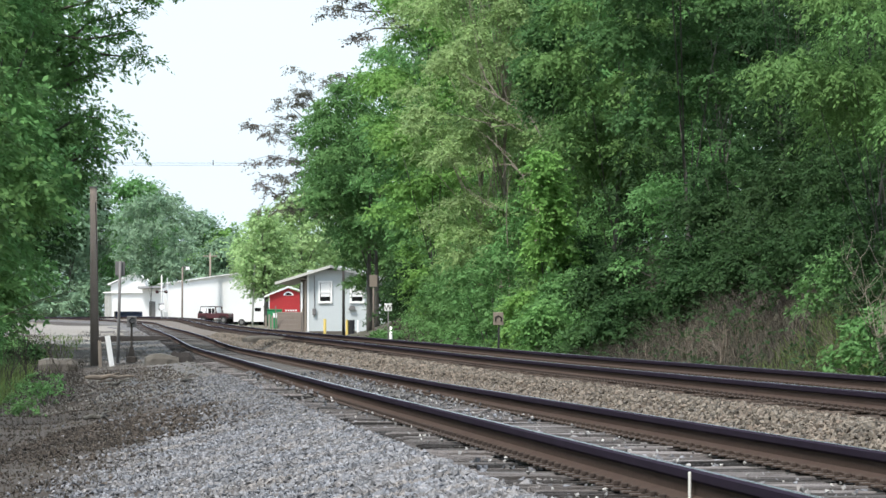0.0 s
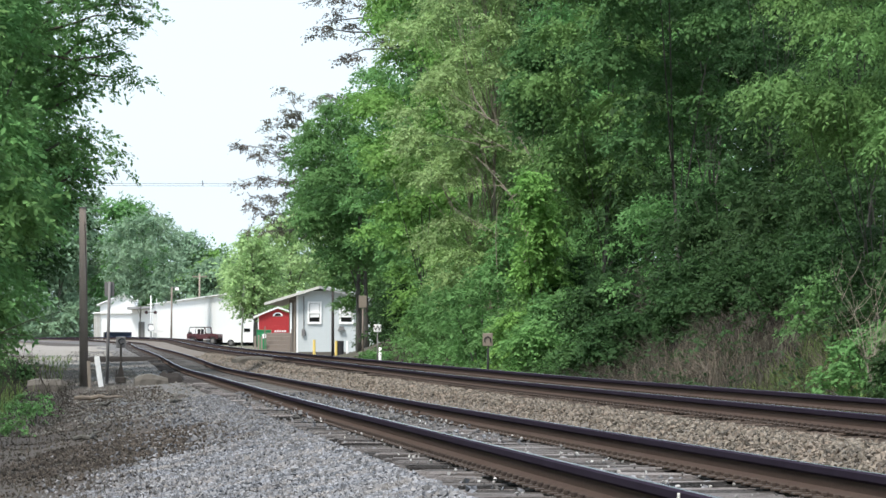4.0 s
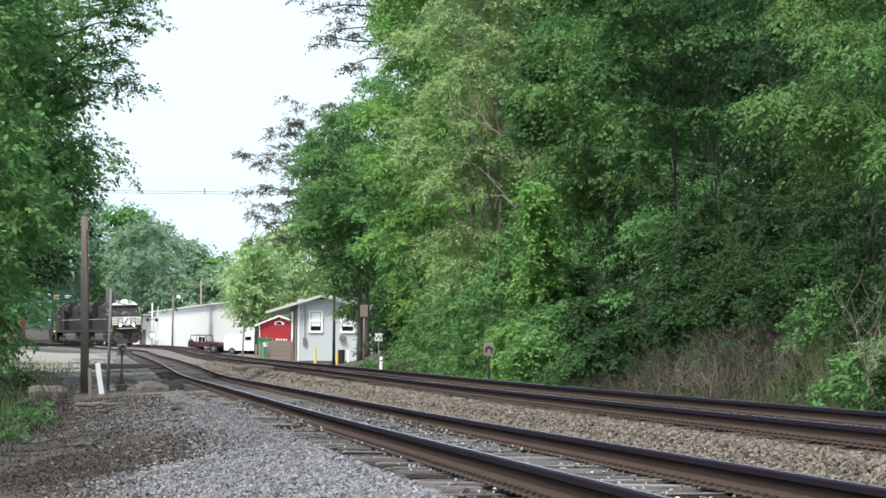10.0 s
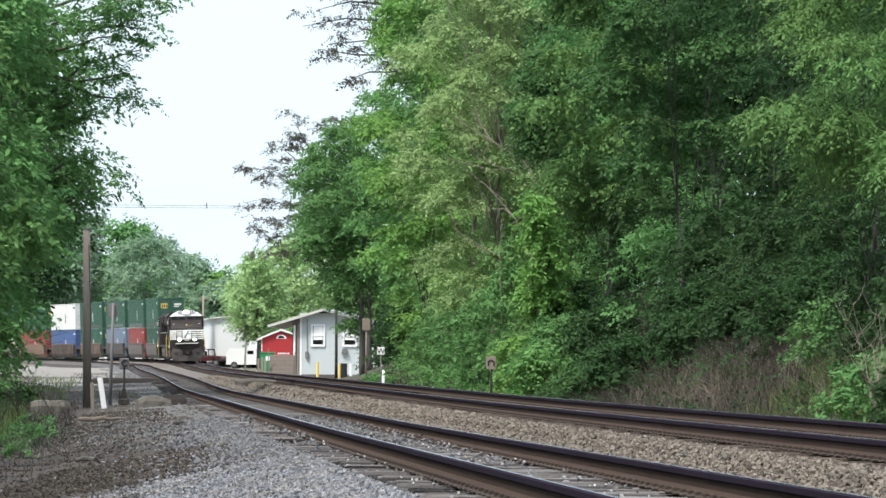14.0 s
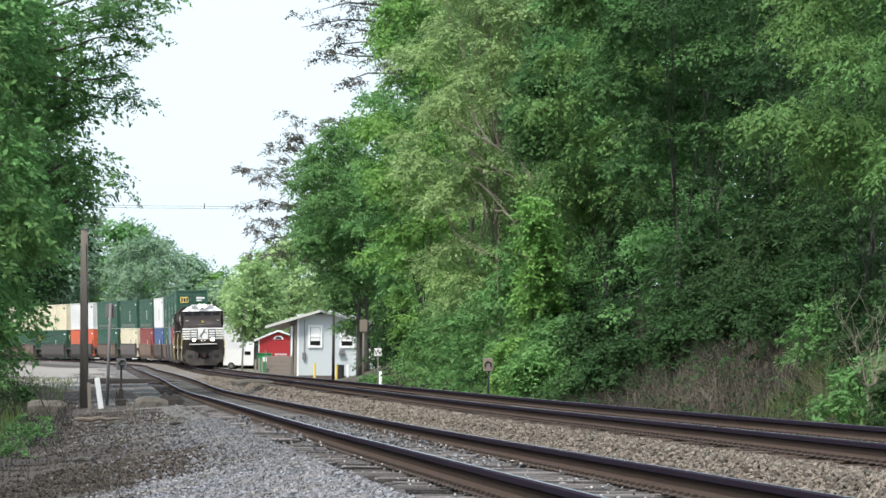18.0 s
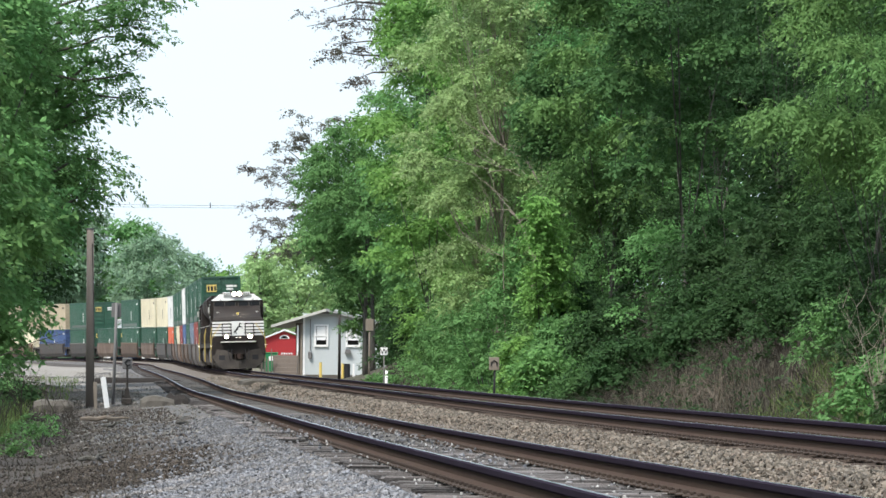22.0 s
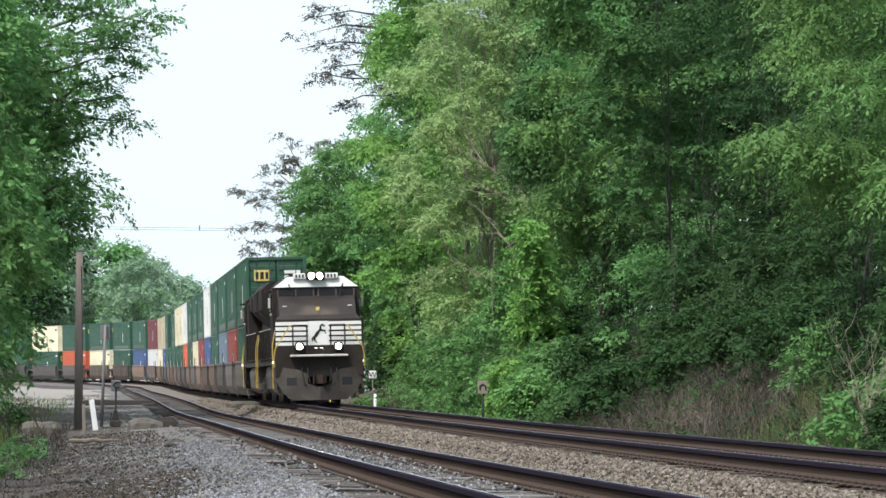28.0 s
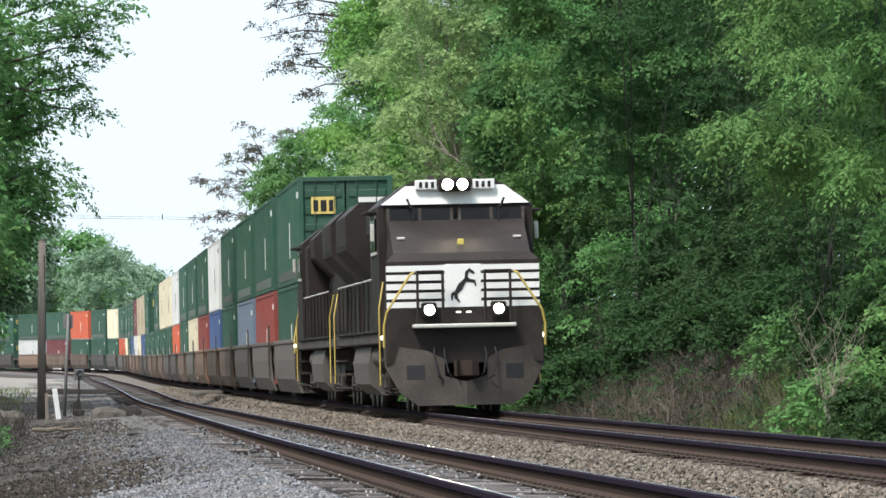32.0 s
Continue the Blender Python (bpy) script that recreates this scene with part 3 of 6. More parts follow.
M["plough"] = material("dusty_black_plough", (0.048, 0.042, 0.038), 0.75, var=0.3, scale=1.2, fine=14, second=(0.08, 0.068, 0.058), amount=0.6, gloss=0.25)
M["yellow"] = material("yellow_handrail_paint", (0.55, 0.41, 0.10), 0.5, var=0.15, scale=3, fine=20)
M["rail_white"] = material("pale_handrail_paint", (0.55, 0.54, 0.50), 0.5, var=0.15, scale=3, fine=20)
M["glass"] = material("dark_cab_glass", (0.010, 0.010, 0.010), 0.12, var=0.1, scale=1, fine=8, gloss=0.22)
M["steel"] = material("worn_wheel_steel", (0.11, 0.095, 0.085), 0.5, 0.6, var=0.25, scale=3, fine=30)
M["coupler"] = material("rusty_coupler_steel", (0.05, 0.032, 0.026), 0.8, 0.3, var=0.3, scale=4, fine=30)
M["amber"] = material("amber_reflector", (0.65, 0.52, 0.12), 0.4, var=0.1)
M["head_glow"] = glow("headlight_glow", (1.0, 0.86, 0.62), 400.0)
M["ditch_glow"] = glow("ditch_light_glow", (1.0, 0.80, 0.52), 250.0)
M["marker_glow"] = glow("small_lamp_glow", (1.0, 0.93, 0.8), 1.5)
M["tunnel"] = material("weathered_well_car_paint", (0.105, 0.068, 0.048), 0.8, var=0.35, scale=0.9, fine=14, second=(0.17, 0.13, 0.10), amount=0.6, random_ob=0.5)
M["tan_car"] = material("faded_tan_well_car_paint", (0.19, 0.12, 0.08), 0.8, var=0.3, scale=0.9, fine=14, second=(0.15, 0.11, 0.085), amount=0.6, random_ob=0.4)
M["grey_car"] = material("grey_well_car_paint", (0.105, 0.092, 0.083), 0.8, var=0.35, scale=0.9, fine=14, second=(0.08, 0.062, 0.05), amount=0.6, random_ob=0.4)
BOX = {"green": (0.020, 0.085, 0.050), "white": (0.70, 0.70, 0.68), "tan": (0.52, 0.43, 0.30), "dark": (0.03, 0.05, 0.05), "maroon": (0.15, 0.03, 0.035),
       "orange": (0.62, 0.12, 0.05), "cream": (0.80, 0.72, 0.52), "red": (0.24, 0.045, 0.036), "blue": (0.05, 0.095, 0.23), "slate": (0.16, 0.21, 0.28), "purple": (0.17, 0.14, 0.17)}
for key, col in BOX.items():
    M["box_" + key] = material(key + "_container_paint", col, 0.6, var=0.2, scale=0.55, fine=9, second=tuple(0.62 * c + 0.035 for c in col), amount=0.75, random_ob=0.14)
M["scuffed"] = material("scuffed_grey_green_paint", (0.10, 0.13, 0.108), 0.75, var=0.3, scale=1.2, fine=14, second=(0.08, 0.085, 0.075), amount=0.6, random_ob=0.3)
M["mark_white"] = material("white_marking", (0.78, 0.77, 0.73), 0.6, var=0.1)
M["mark_yellow"] = material("yellow_marking", (0.75, 0.56, 0.16), 0.6, var=0.1)
M["mark_dark"] = material("dark_marking", (0.03, 0.03, 0.033), 0.85, var=0.1, gloss=0.15)


def ring(x, z, r0, r1, y0, y1, n=16):
    """A short round hood."""
    g = Geo()
    c = [(math.cos(6.28319 * i / n), math.sin(6.28319 * i / n)) for i in range(n)]
    v = [(x + a * r, y, z + b * r) for r, y in ((r0, y0), (r0, y1), (r1, y1), (r1, y0)) for a, b in c]
    return g.add(v, [(k * n + i, k * n + (i + 1) % n, ((k + 1) % 4) * n + (i + 1) % n, ((k + 1) % 4) * n + i) for k in range(4) for i in range(n)])


def wheelset(parent, y, r=0.53, name="wheelset"):
    g = Geo()
    for s in (-1, 1):
        x = s * 0.7525
        g.disc(x - 0.065, 0, 0, r, 0.13, "x", 20)
        g.disc(x - s * 0.10 - 0.02, 0, 0, r + 0.028, 0.04, "x", 20)
        g.disc(x + s * 0.07 - 0.03, 0, 0, r * 0.45, 0.06, "x", 12)
    g.disc(-0.8, 0, 0, 0.09, 1.6, "x", 8)
    ob = part(name, g, M["steel"], parent)
    ob.location = (0, y, r)
    return ob


def bogie(parent, y, axles, span, half=1.12):
    """A truck frame with side frames, journal boxes and springs."""
    g = Geo()
    for s in (-1, 1):
        x = s * half
        e = span / 2 + 0.5
        prof = [(-e, 0.62), (-e, 0.86), (-e * 0.75, 0.98), (-0.5, 0.95), (-0.3, 0.78), (0.3, 0.78), (0.5, 0.95), (e * 0.75, 0.98), (e, 0.86), (e, 0.62), (e * 0.72, 0.55), (-e * 0.72, 0.55)]
        g.prism([(a + y, b) for a, b in prof], x - 0.09, x + 0.09, "x")
        for i in range(axles):
            ay = y + (i - (axles - 1) / 2) * span / max(axles - 1, 1)
            g.box(x + s * 0.02 - 0.14, x + s * 0.02 + 0.14, ay - 0.19, ay + 0.19, 0.36, 0.72, 0.03)
            for k in (-0.34, 0.34):
                g.disc(x, ay + k, 0.62, 0.075, 0.26, "z", 8)
        g.tube([(x + s * 0.16, y - e * 0.8, 0.5), (x + s * 0.16, y + e * 0.8, 0.5)], 0.025, 5)
    g.box(-half, half, y - 0.22, y + 0.22, 0.55, 0.98, 0.03)
    for i in range(axles):
        ay = y + (i - (axles - 1) / 2) * span / max(axles - 1, 1)
        part("traction_motor" if axles == 3 else "brake_beam", Geo().box(-0.62, 0.62, ay + 0.2, ay + (0.95 if axles == 3 else 0.4), 0.3, 0.85 if axles == 3 else 0.6, 0.05), M["loco_under"], parent)
    return part("truck_frame", g, M["loco_under"], parent)


def coupler(parent, y, s):
    g = Geo()
    g.box(-0.12, 0.12, min(y, y - s * 0.8), max(y, y - s * 0.8), 0.76, 0.98, 0.02)
    g.prism([(-0.2, y - s * 0.1), (-0.24, y + s * 0.14), (-0.1, y + s * 0.24), (-0.04, y + s * 0.08), (0.12, y + s * 0.06), (0.2, y + s * 0.2), (0.24, y), (0.14, y - s * 0.12)], 0.72, 1.02, "z")
    return part("coupler", g, M["coupler"], parent)


def handrail(parent, pts, mat, r=0.022, name="handrail"):
    return part(name, Geo().tube(pts, r, 6), mat, parent)


def locomotive(label, lights=True):
    t = thing("locomotive", label, "locomotive", group="train")
    K, W, U = M["loco_black"], M["loco_white"], M["loco_under"]
    # frame and walkway
    g = Geo()
    g.box(-1.52, 1.52, -10.3, 10.25, 1.38, 1.62, 0.03)
    g.box(-0.75, 0.75, -10.0, 9.8, 0.95, 1.40, 0.04)
    part("underframe", g, U, t)
    g = Geo()
    g.box(-1.56, 1.56, -9.4, 8.6, 1.62, 1.66, 0.01)
    part("walkway", g, K, t)
    # plough: two swept blades meeting under the coupler
    g = Geo()
    for s in (-1, 1):
        out = [(0.0, 0.14), (0.95, 0.14), (1.30, 0.40), (1.58, 0.92), (1.60, 1.36), (0.75, 1.22), (0.42, 1.05), (0.42, 0.72), (0.0, 0.60)]
        f, b = [], []
        for a, z in out:
            lean = 10.92 - 0.34 * a - 0.10 * (z - 0.1)
            f.append((s * a, lean, z))
            b.append((s * a, lean - 0.09, z))
        n = len(out)
        g.add(f + b, [tuple(range(n)), tuple(range(2 * n - 1, n - 1, -1))] + [(i, (i + 1) % n, (i + 1) % n + n, i + n) for i in range(n)])
    pl = part("snow_plough", g, M["plough"], t, "dusty dark grey plough blade")
    for s in (-1, 1):
        g = Geo()
        for a, z in ((0.80, 0.66), (1.16, 0.66), (1.16, 0.94), (0.80, 0.94)):
            g.v.append((s * a, 10.926 - 0.34 * a - 0.10 * (z - 0.1), z))
        g.v += [(x, y - 0.03, z) for x, y, z in g.v]
        g.f += [(0, 1, 2, 3), (7, 6, 5, 4), (0, 4, 5, 1), (1, 5, 6, 2), (2, 6, 7, 3), (3, 7, 4, 0)]
        part("plough_step_hole", g, M["mark_dark"], pl)
    g = Geo()
    g.prism([(-1.56, 0.98), (1.56, 0.98), (1.56, 1.98), (1.42, 2.08), (-1.42, 2.08), (-1.56, 1.98)], 10.05, 10.36)
    g.box(-1.5, -1.18, 9.2, 10.1, 0.5, 1.4, 0.02)
    g.box(1.18, 1.5, 9.2, 10.1, 0.5, 1.4, 0.02)
    part("pilot_sheet", g, K, t)
    part("anticlimber", Geo().box(-1.03, 1.03, 10.30, 10.62, 1.67, 1.75, 0.02), M["rail_white"], t, "pale grey anticlimber lip")
    coupler(t, 10.75, 1)
    coupler(t, -10.75, -1)
    for s in (-1, 1):
        for k in range(2):
            g = Geo()
            x = s * (0.40 + 0.2 * k)
            g.tube([(x, 10.40, 1.28), (x + s * 0.02, 10.66, 1.12), (x - s * 0.05, 10.80, 0.78 - 0.06 * k), (x - s * 0.14, 10.74, 0.66)], 0.018, 5)
            part("brake_hose", g, M["mark_dark"], t)
    # nose
    prof = [(10.28, 1.62), (10.30, 3.0), (10.18, 3.16), (8.62, 3.86), (8.62, 1.62)]
    g = Geo()
    n = len(prof)
    lf = [(-(1.52 if z < 3.1 else 1.36), y, z) for y, z in prof]
    rt = [((1.52 if z < 3.1 else 1.36), y, z) for y, z in prof]
    g.add(lf + rt, [tuple(range(n)), tuple(range(2 * n - 1, n - 1, -1))] + [(i, (i + 1) % n, (i + 1) % n + n, i + n) for i in range(n)])
    part("nose", g, K, t)
    # white bars on the nose and the white panel in their middle
    for s in (-1, 1):
        for z in (2.12, 2.30, 2.48, 2.66, 2.84):
            g = Geo()
            g.prism([(s * 0.36, z - 0.045), (s * 1.52, z - 0.045), (s * 1.52, z + 0.075), (s * 0.36, z + 0.075)], 10.30, 10.325)
            part("stripe", g, W, t)
    part("emblem_panel", Geo().box(-0.36, 0.36, 10.302, 10.332, 2.06, 2.93, 0.006), W, t, "white panel with a dark emblem")
    g = Geo()
    for out in ([(-0.22, 2.34), (-0.16, 2.30), (-0.02, 2.44), (0.06, 2.60), (0.16, 2.66), (0.12, 2.74), (0.06, 2.72), (-0.10, 2.58)],
                [(0.02, 2.62), (0.10, 2.68), (0.14, 2.86), (0.26, 2.80), (0.28, 2.84), (0.16, 2.94), (0.06, 2.86)],
                [(-0.22, 2.36), (-0.14, 2.36), (-0.12, 2.24), (-0.06, 2.14), (-0.10, 2.13), (-0.20, 2.24)], [(-0.2, 2.42), (-0.24, 2.2), (-0.28, 2.18), (-0.28, 2.34)],
                [(0.10, 2.62), (0.26, 2.60), (0.28, 2.50), (0.31, 2.52), (0.29, 2.66), (0.14, 2.70)]):
        g.prism([(-a * 0.86, 2.5 + (b - 2.53) * 0.84) for a, b in out], 10.334, 10.342)
    part("emblem", g, M["mark_dark"], t, "dark leaping emblem")
    part("nose_lamp_plate", Geo().box(-0.07, 0.06, 9.86, 9.93, 3.32, 3.44, 0.01), M["amber"], t, "small pale yellow plate")
    # cab with raked front, side windows and a chamfered white-fronted roof
    sec = [(-1.56, 1.62), (1.56, 1.62), (1.56, 4.14), (1.02, 4.56), (-1.02, 4.56), (-1.56, 4.14)]
    g = Geo()
    fr = [(x, 8.66 - max(0, z - 3.6) * 0.24, z) for x, z in sec]
    bk = [(x, 5.7, z) for x, z in sec]
    g.add(fr + bk, [tuple(range(6)), tuple(range(11, 5, -1))] + [(i, (i + 1) % 6, (i + 1) % 6 + 6, i + 6) for i in range(6)])
    part("cab", g, K, t)
    g = Geo()
    g.add([(-1.50, 8.57, 4.17), (1.50, 8.57, 4.17), (1.0, 8.485, 4.545), (-1.0, 8.485, 4.545), (-1.5, 8.53, 4.17), (1.5, 8.53, 4.17), (1.0, 8.445, 4.545), (-1.0, 8.445, 4.545)],
          [(0, 1, 2, 3), (7, 6, 5, 4), (0, 4, 5, 1), (1, 5, 6, 2), (2, 6, 7, 3), (3, 7, 4, 0)])
    part("roof_front", g, W, t, "white painted brow above the windshields")
    for s in (-1, 1):
        g = Geo()
        a, b = sorted((s * 0.10, s * 1.34))
        g.add([(a, 8.685, 3.68), (b, 8.685, 3.68), (b, 8.60, 4.08), (a, 8.60, 4.08), (a, 8.645, 3.68), (b, 8.645, 3.68), (b, 8.56, 4.08), (a, 8.56, 4.08)],
              [(0, 1, 2, 3), (7, 6, 5, 4), (0, 4, 5, 1), (1, 5, 6, 2), (2, 6, 7, 3), (3, 7, 4, 0)])
        wsh = part("windshield", g, M["glass"], t, "dark windshield")
        for xx in (s * 0.08, s * 0.72, s * 1.36):
            g = Geo().add([(xx - 0.03, 8.69, 3.66), (xx + 0.03, 8.69, 3.66), (xx + 0.03, 8.60, 4.10), (xx - 0.03, 8.60, 4.10), (xx - 0.03, 8.66, 3.66), (xx + 0.03, 8.66, 3.66), (xx + 0.03, 8.57, 4.10), (xx - 0.03, 8.57, 4.10)],
                  [(0, 1, 2, 3), (7, 6, 5, 4), (0, 4, 5, 1), (1, 5, 6, 2), (2, 6, 7, 3), (3, 7, 4, 0)])
            part("window_gasket", g, M["loco_under"], wsh)
        g = Geo()
        g.tube([(s * 0.9, 8.74, 4.10), (s * 0.98, 8.70, 4.28)], 0.025, 5)
        g.box(s * 0.86 - 0.02, s * 0.86 + 0.02, 8.70, 8.73, 3.78, 4.12)
        part("wiper", g, M["mark_dark"], t)
        for (y0, y1) in ((6.1, 6.95), (7.1, 7.85)):
            g = Geo()
            g.box(s * 1.575 - 0.02, s * 1.575 + 0.02, y0, y1, 3.25, 3.92, 0.01)
            w = part("side_window", g, M["glass"], t)
            part("window_sill", Geo().box(s * 1.575 - 0.012, s * 1.575 + 0.012, y0 - .05, y1 + .05, 3.19, 3.25), M["rail_white"], w)
            part("window_head", Geo().box(s * 1.575 - 0.012, s * 1.575 + 0.012, y0 - .05, y1 + .05, 3.92, 3.98), M["rail_white"], w)
        part("grab_step", Geo().box(s * 1.16 - 0.08, s * 1.16 + 0.08, 9.42, 9.58, 3.45, 3.50, 0.01), M["rail_white"], t)
        part("cab_sunshade", Geo().box(min(s * 1.56, s * 1.78), max(s * 1.56, s * 1.78), 6.0, 8.0, 4.02, 4.07, 0.01), K, t)
        part("mirror", Geo().box(s * 1.66 - 0.04, s * 1.66 + 0.04, 8.15, 8.20, 3.45, 3.8, 0.01), M["rail_white"], t)
        part("number_board", Geo().box(min(s * 0.36, s * 0.80), max(s * 0.36, s * 0.80), 8.46, 8.62, 4.46, 4.66, 0.015), M["loco_white"], t, "lit white board with dark bars")
        g = Geo()
        for k in range(3):
            x = s * (0.45 + 0.12 * k)
            g.box(x - 0.03, x + 0.03, 8.622, 8.628, 4.50, 4.62)
        part("number_bars", g, M["mark_dark"], t)
    part("headlight_box", Geo().box(-0.33, 0.33, 8.40, 8.64, 4.42, 4.70, 0.03), K, t)
    part("cab_roof", Geo().prism([(-1.02, 4.56), (1.02, 4.56), (0.8, 4.66), (-0.8, 4.66)], 5.8, 8.4), K, t)
    for s in (-1, 1):
        part("headlight_bezel", ring(s * 0.15, 4.56, 0.108, 0.14, 8.62, 8.80), M["mark_dark"], t)
        part("headlight", Geo().disc(s * 0.15, 8.64, 4.56, 0.105, 0.03, "y", 16), M["head_glow"] if lights else M["glass"], t, "glowing headlight" if lights else "dark headlight")
        h = part("ditch_light_housing", Geo().box(s * 0.69 - 0.15, s * 0.69 + 0.15, 10.30, 10.50, 1.88, 2.18, 0.03), K, t)
        part("ditch_bezel", ring(s * 0.69, 2.03, 0.103, 0.135, 10.48, 10.62), M["mark_dark"], h)
        part("ditch_light", Geo().disc(s * 0.69, 10.50, 2.03, 0.10, 0.03, "y", 16), M["ditch_glow"] if lights else M["glass"], h, "glowing ditch light" if lights else "dark ditch light")
        part("marker_light", Geo().box(s * 0.10 - 0.05, s * 0.10 + 0.05, 10.345, 10.37, 1.965, 1.995), M["marker_glow"], t)
        part("walkway_lamp", Geo().disc(s * 1.60, 10.0, 1.50, 0.05, 0.03, "y", 10), M["marker_glow"], t)
    # nose door, latch bars
    for s in (-1, 1):
        handrail(t, [(s * 0.42, 10.58, 1.76), (s * 0.42, 10.58, 2.80), (s * 0.92, 10.58, 2.80), (s * 0.92, 10.58, 1.76)], K, 0.03)
        handrail(t, [(s * 0.98, 10.60, 2.78), (s * 1.06, 10.62, 2.74), (s * 1.54, 10.60, 2.0), (s * 1.60, 10.55, 1.72), (s * 1.60, 10.50, 1.30)], M["yellow"], 0.024, "step_handrail")
        for yy in (9.0, -9.9):
            handrail(t, [(s * 1.60, yy, 0.55), (s * 1.60, yy, 2.1), (s * 1.50, yy - 0.15, 2.62)], M["yellow"], 0.018, "step_handrail")
        for k in range(4):
            for yy in (9.45, -9.45):
                part("step", Geo().box(min(s * 1.2, s * 1.58), max(s * 1.2, s * 1.58), yy - 0.36, yy + 0.36, 0.42 + 0.31 * k, 0.46 + 0.31 * k), U, t)
        # side railing
        top = [(s * 1.53, 5.4, 2.72)] + [(s * 1.53, y, 2.72) for y in (3, 0, -3, -6, -8.8)]
        handrail(t, top, M["rail_white"], 0.022, "side_handrail")
        for y in (5.4, 3.6, 1.8, 0, -1.8, -3.6, -5.4, -7.2, -8.8):
            handrail(t, [(s * 1.53, y, 1.64), (s * 1.53, y, 2.74)], K, 0.022, "stanchion")
        # air reservoirs, fuel tank side, sand box
        for y in (4.6, 3.5):
            part("air_reservoir", Geo().disc(s * 1.22, y - 0.5, 1.12, 0.23, 0.95, "y", 14), M["tank"], t, smooth=True)
    g = Geo()
    g.prism([(-1.2, 0.32), (1.2, 0.32), (1.46, 0.55), (1.5, 1.0), (1.42, 1.34), (-1.42, 1.34), (-1.5, 1.0), (-1.46, 0.55)], -3.6, 2.7)
    part("fuel_tank", g, M["tank"], t, "dusty grey rounded fuel tank")
    # long hood, equipment bulges, radiator wings
    part("electrical_cabinet", Geo().prism([(-1.48, 1.66), (1.48, 1.66), (1.48, 4.0), (1.1, 4.4), (-1.1, 4.4), (-1.48, 4.0)], 3.9, 5.7), K, t)
    part("hood", Geo().prism([(-0.92, 1.66), (0.92, 1.66), (0.92, 3.95), (0.72, 4.24), (-0.72, 4.24), (-0.92, 3.95)], -9.9, 4.3), K, t)
    part("brake_grid_housing", Geo().prism([(-0.9, 3.2), (0.9, 3.2), (1.42, 3.72), (1.42, 4.2), (1.1, 4.5), (-1.1, 4.5), (-1.42, 4.2), (-1.42, 3.72)], 1.5, 4.0), K, t)
    part("radiator_housing", Geo().prism([(-0.92, 2.9), (0.92, 2.9), (1.52, 3.55), (1.52, 4.3), (1.2, 4.6), (-1.2, 4.6), (-1.52, 4.3), (-1.52, 3.55)], -9.7, -5.3), K, t)
    part("exhaust_stack", Geo().box(-0.35, 0.35, -1.2, -0.2, 4.2, 4.46, 0.04), M["mark_dark"], t)
    for y in (3.2, 2.2, -6.5, -8.2):
        part("roof_fan", Geo().disc(0, y, 4.5 if y > 0 else 4.6, 0.62 if y < 0 else 0.42, 0.1, "z", 18), M["loco_under"], t)
    for s in (-1, 1):
        for i in range(9):
            y = 3.9 - 1.05 * i
            g = Geo()
            a, b = sorted((s * 0.918, s * 0.945))
            g.box(a, b, y - 0.98, y - 0.04, 1.8, 3.1, 0.008)
            d = part("hood_door", g, K, t)
            part("latch", Geo().box(min(s * .945, s * .965), max(s * .945, s * .965), y - 0.2, y - 0.12, 2.3, 2.5), U, d)
        g = Geo()
        for i in range(12):
            z = 3.66 + 0.05 * i
            g.box(min(s * 1.515, s * 1.54), max(s * 1.515, s * 1.54), -9.4, -5.6, z, z + 0.025)
        part("radiator_grille", g, M["loco_under"], t)
    part("rear_hood_light", Geo().disc(0, -9.93, 4.0, 0.1, 0.03, "y", 12), M["glass"], t)
    part("horn", Geo().tube([(0.3, 5.0, 4.3), (0.3, 5.5, 4.75), (0.3, 5.8, 4.75)], [0.03, 0.04, 0.09], 8), M["steel"], t)
    axles = []
    for y in (6.6, -6.6):
        bogie(t, y, 3, 3.7)
        for k in (-1.85, 0, 1.85):
            axles.append(wheelset(t, y + k))
    return t, axles


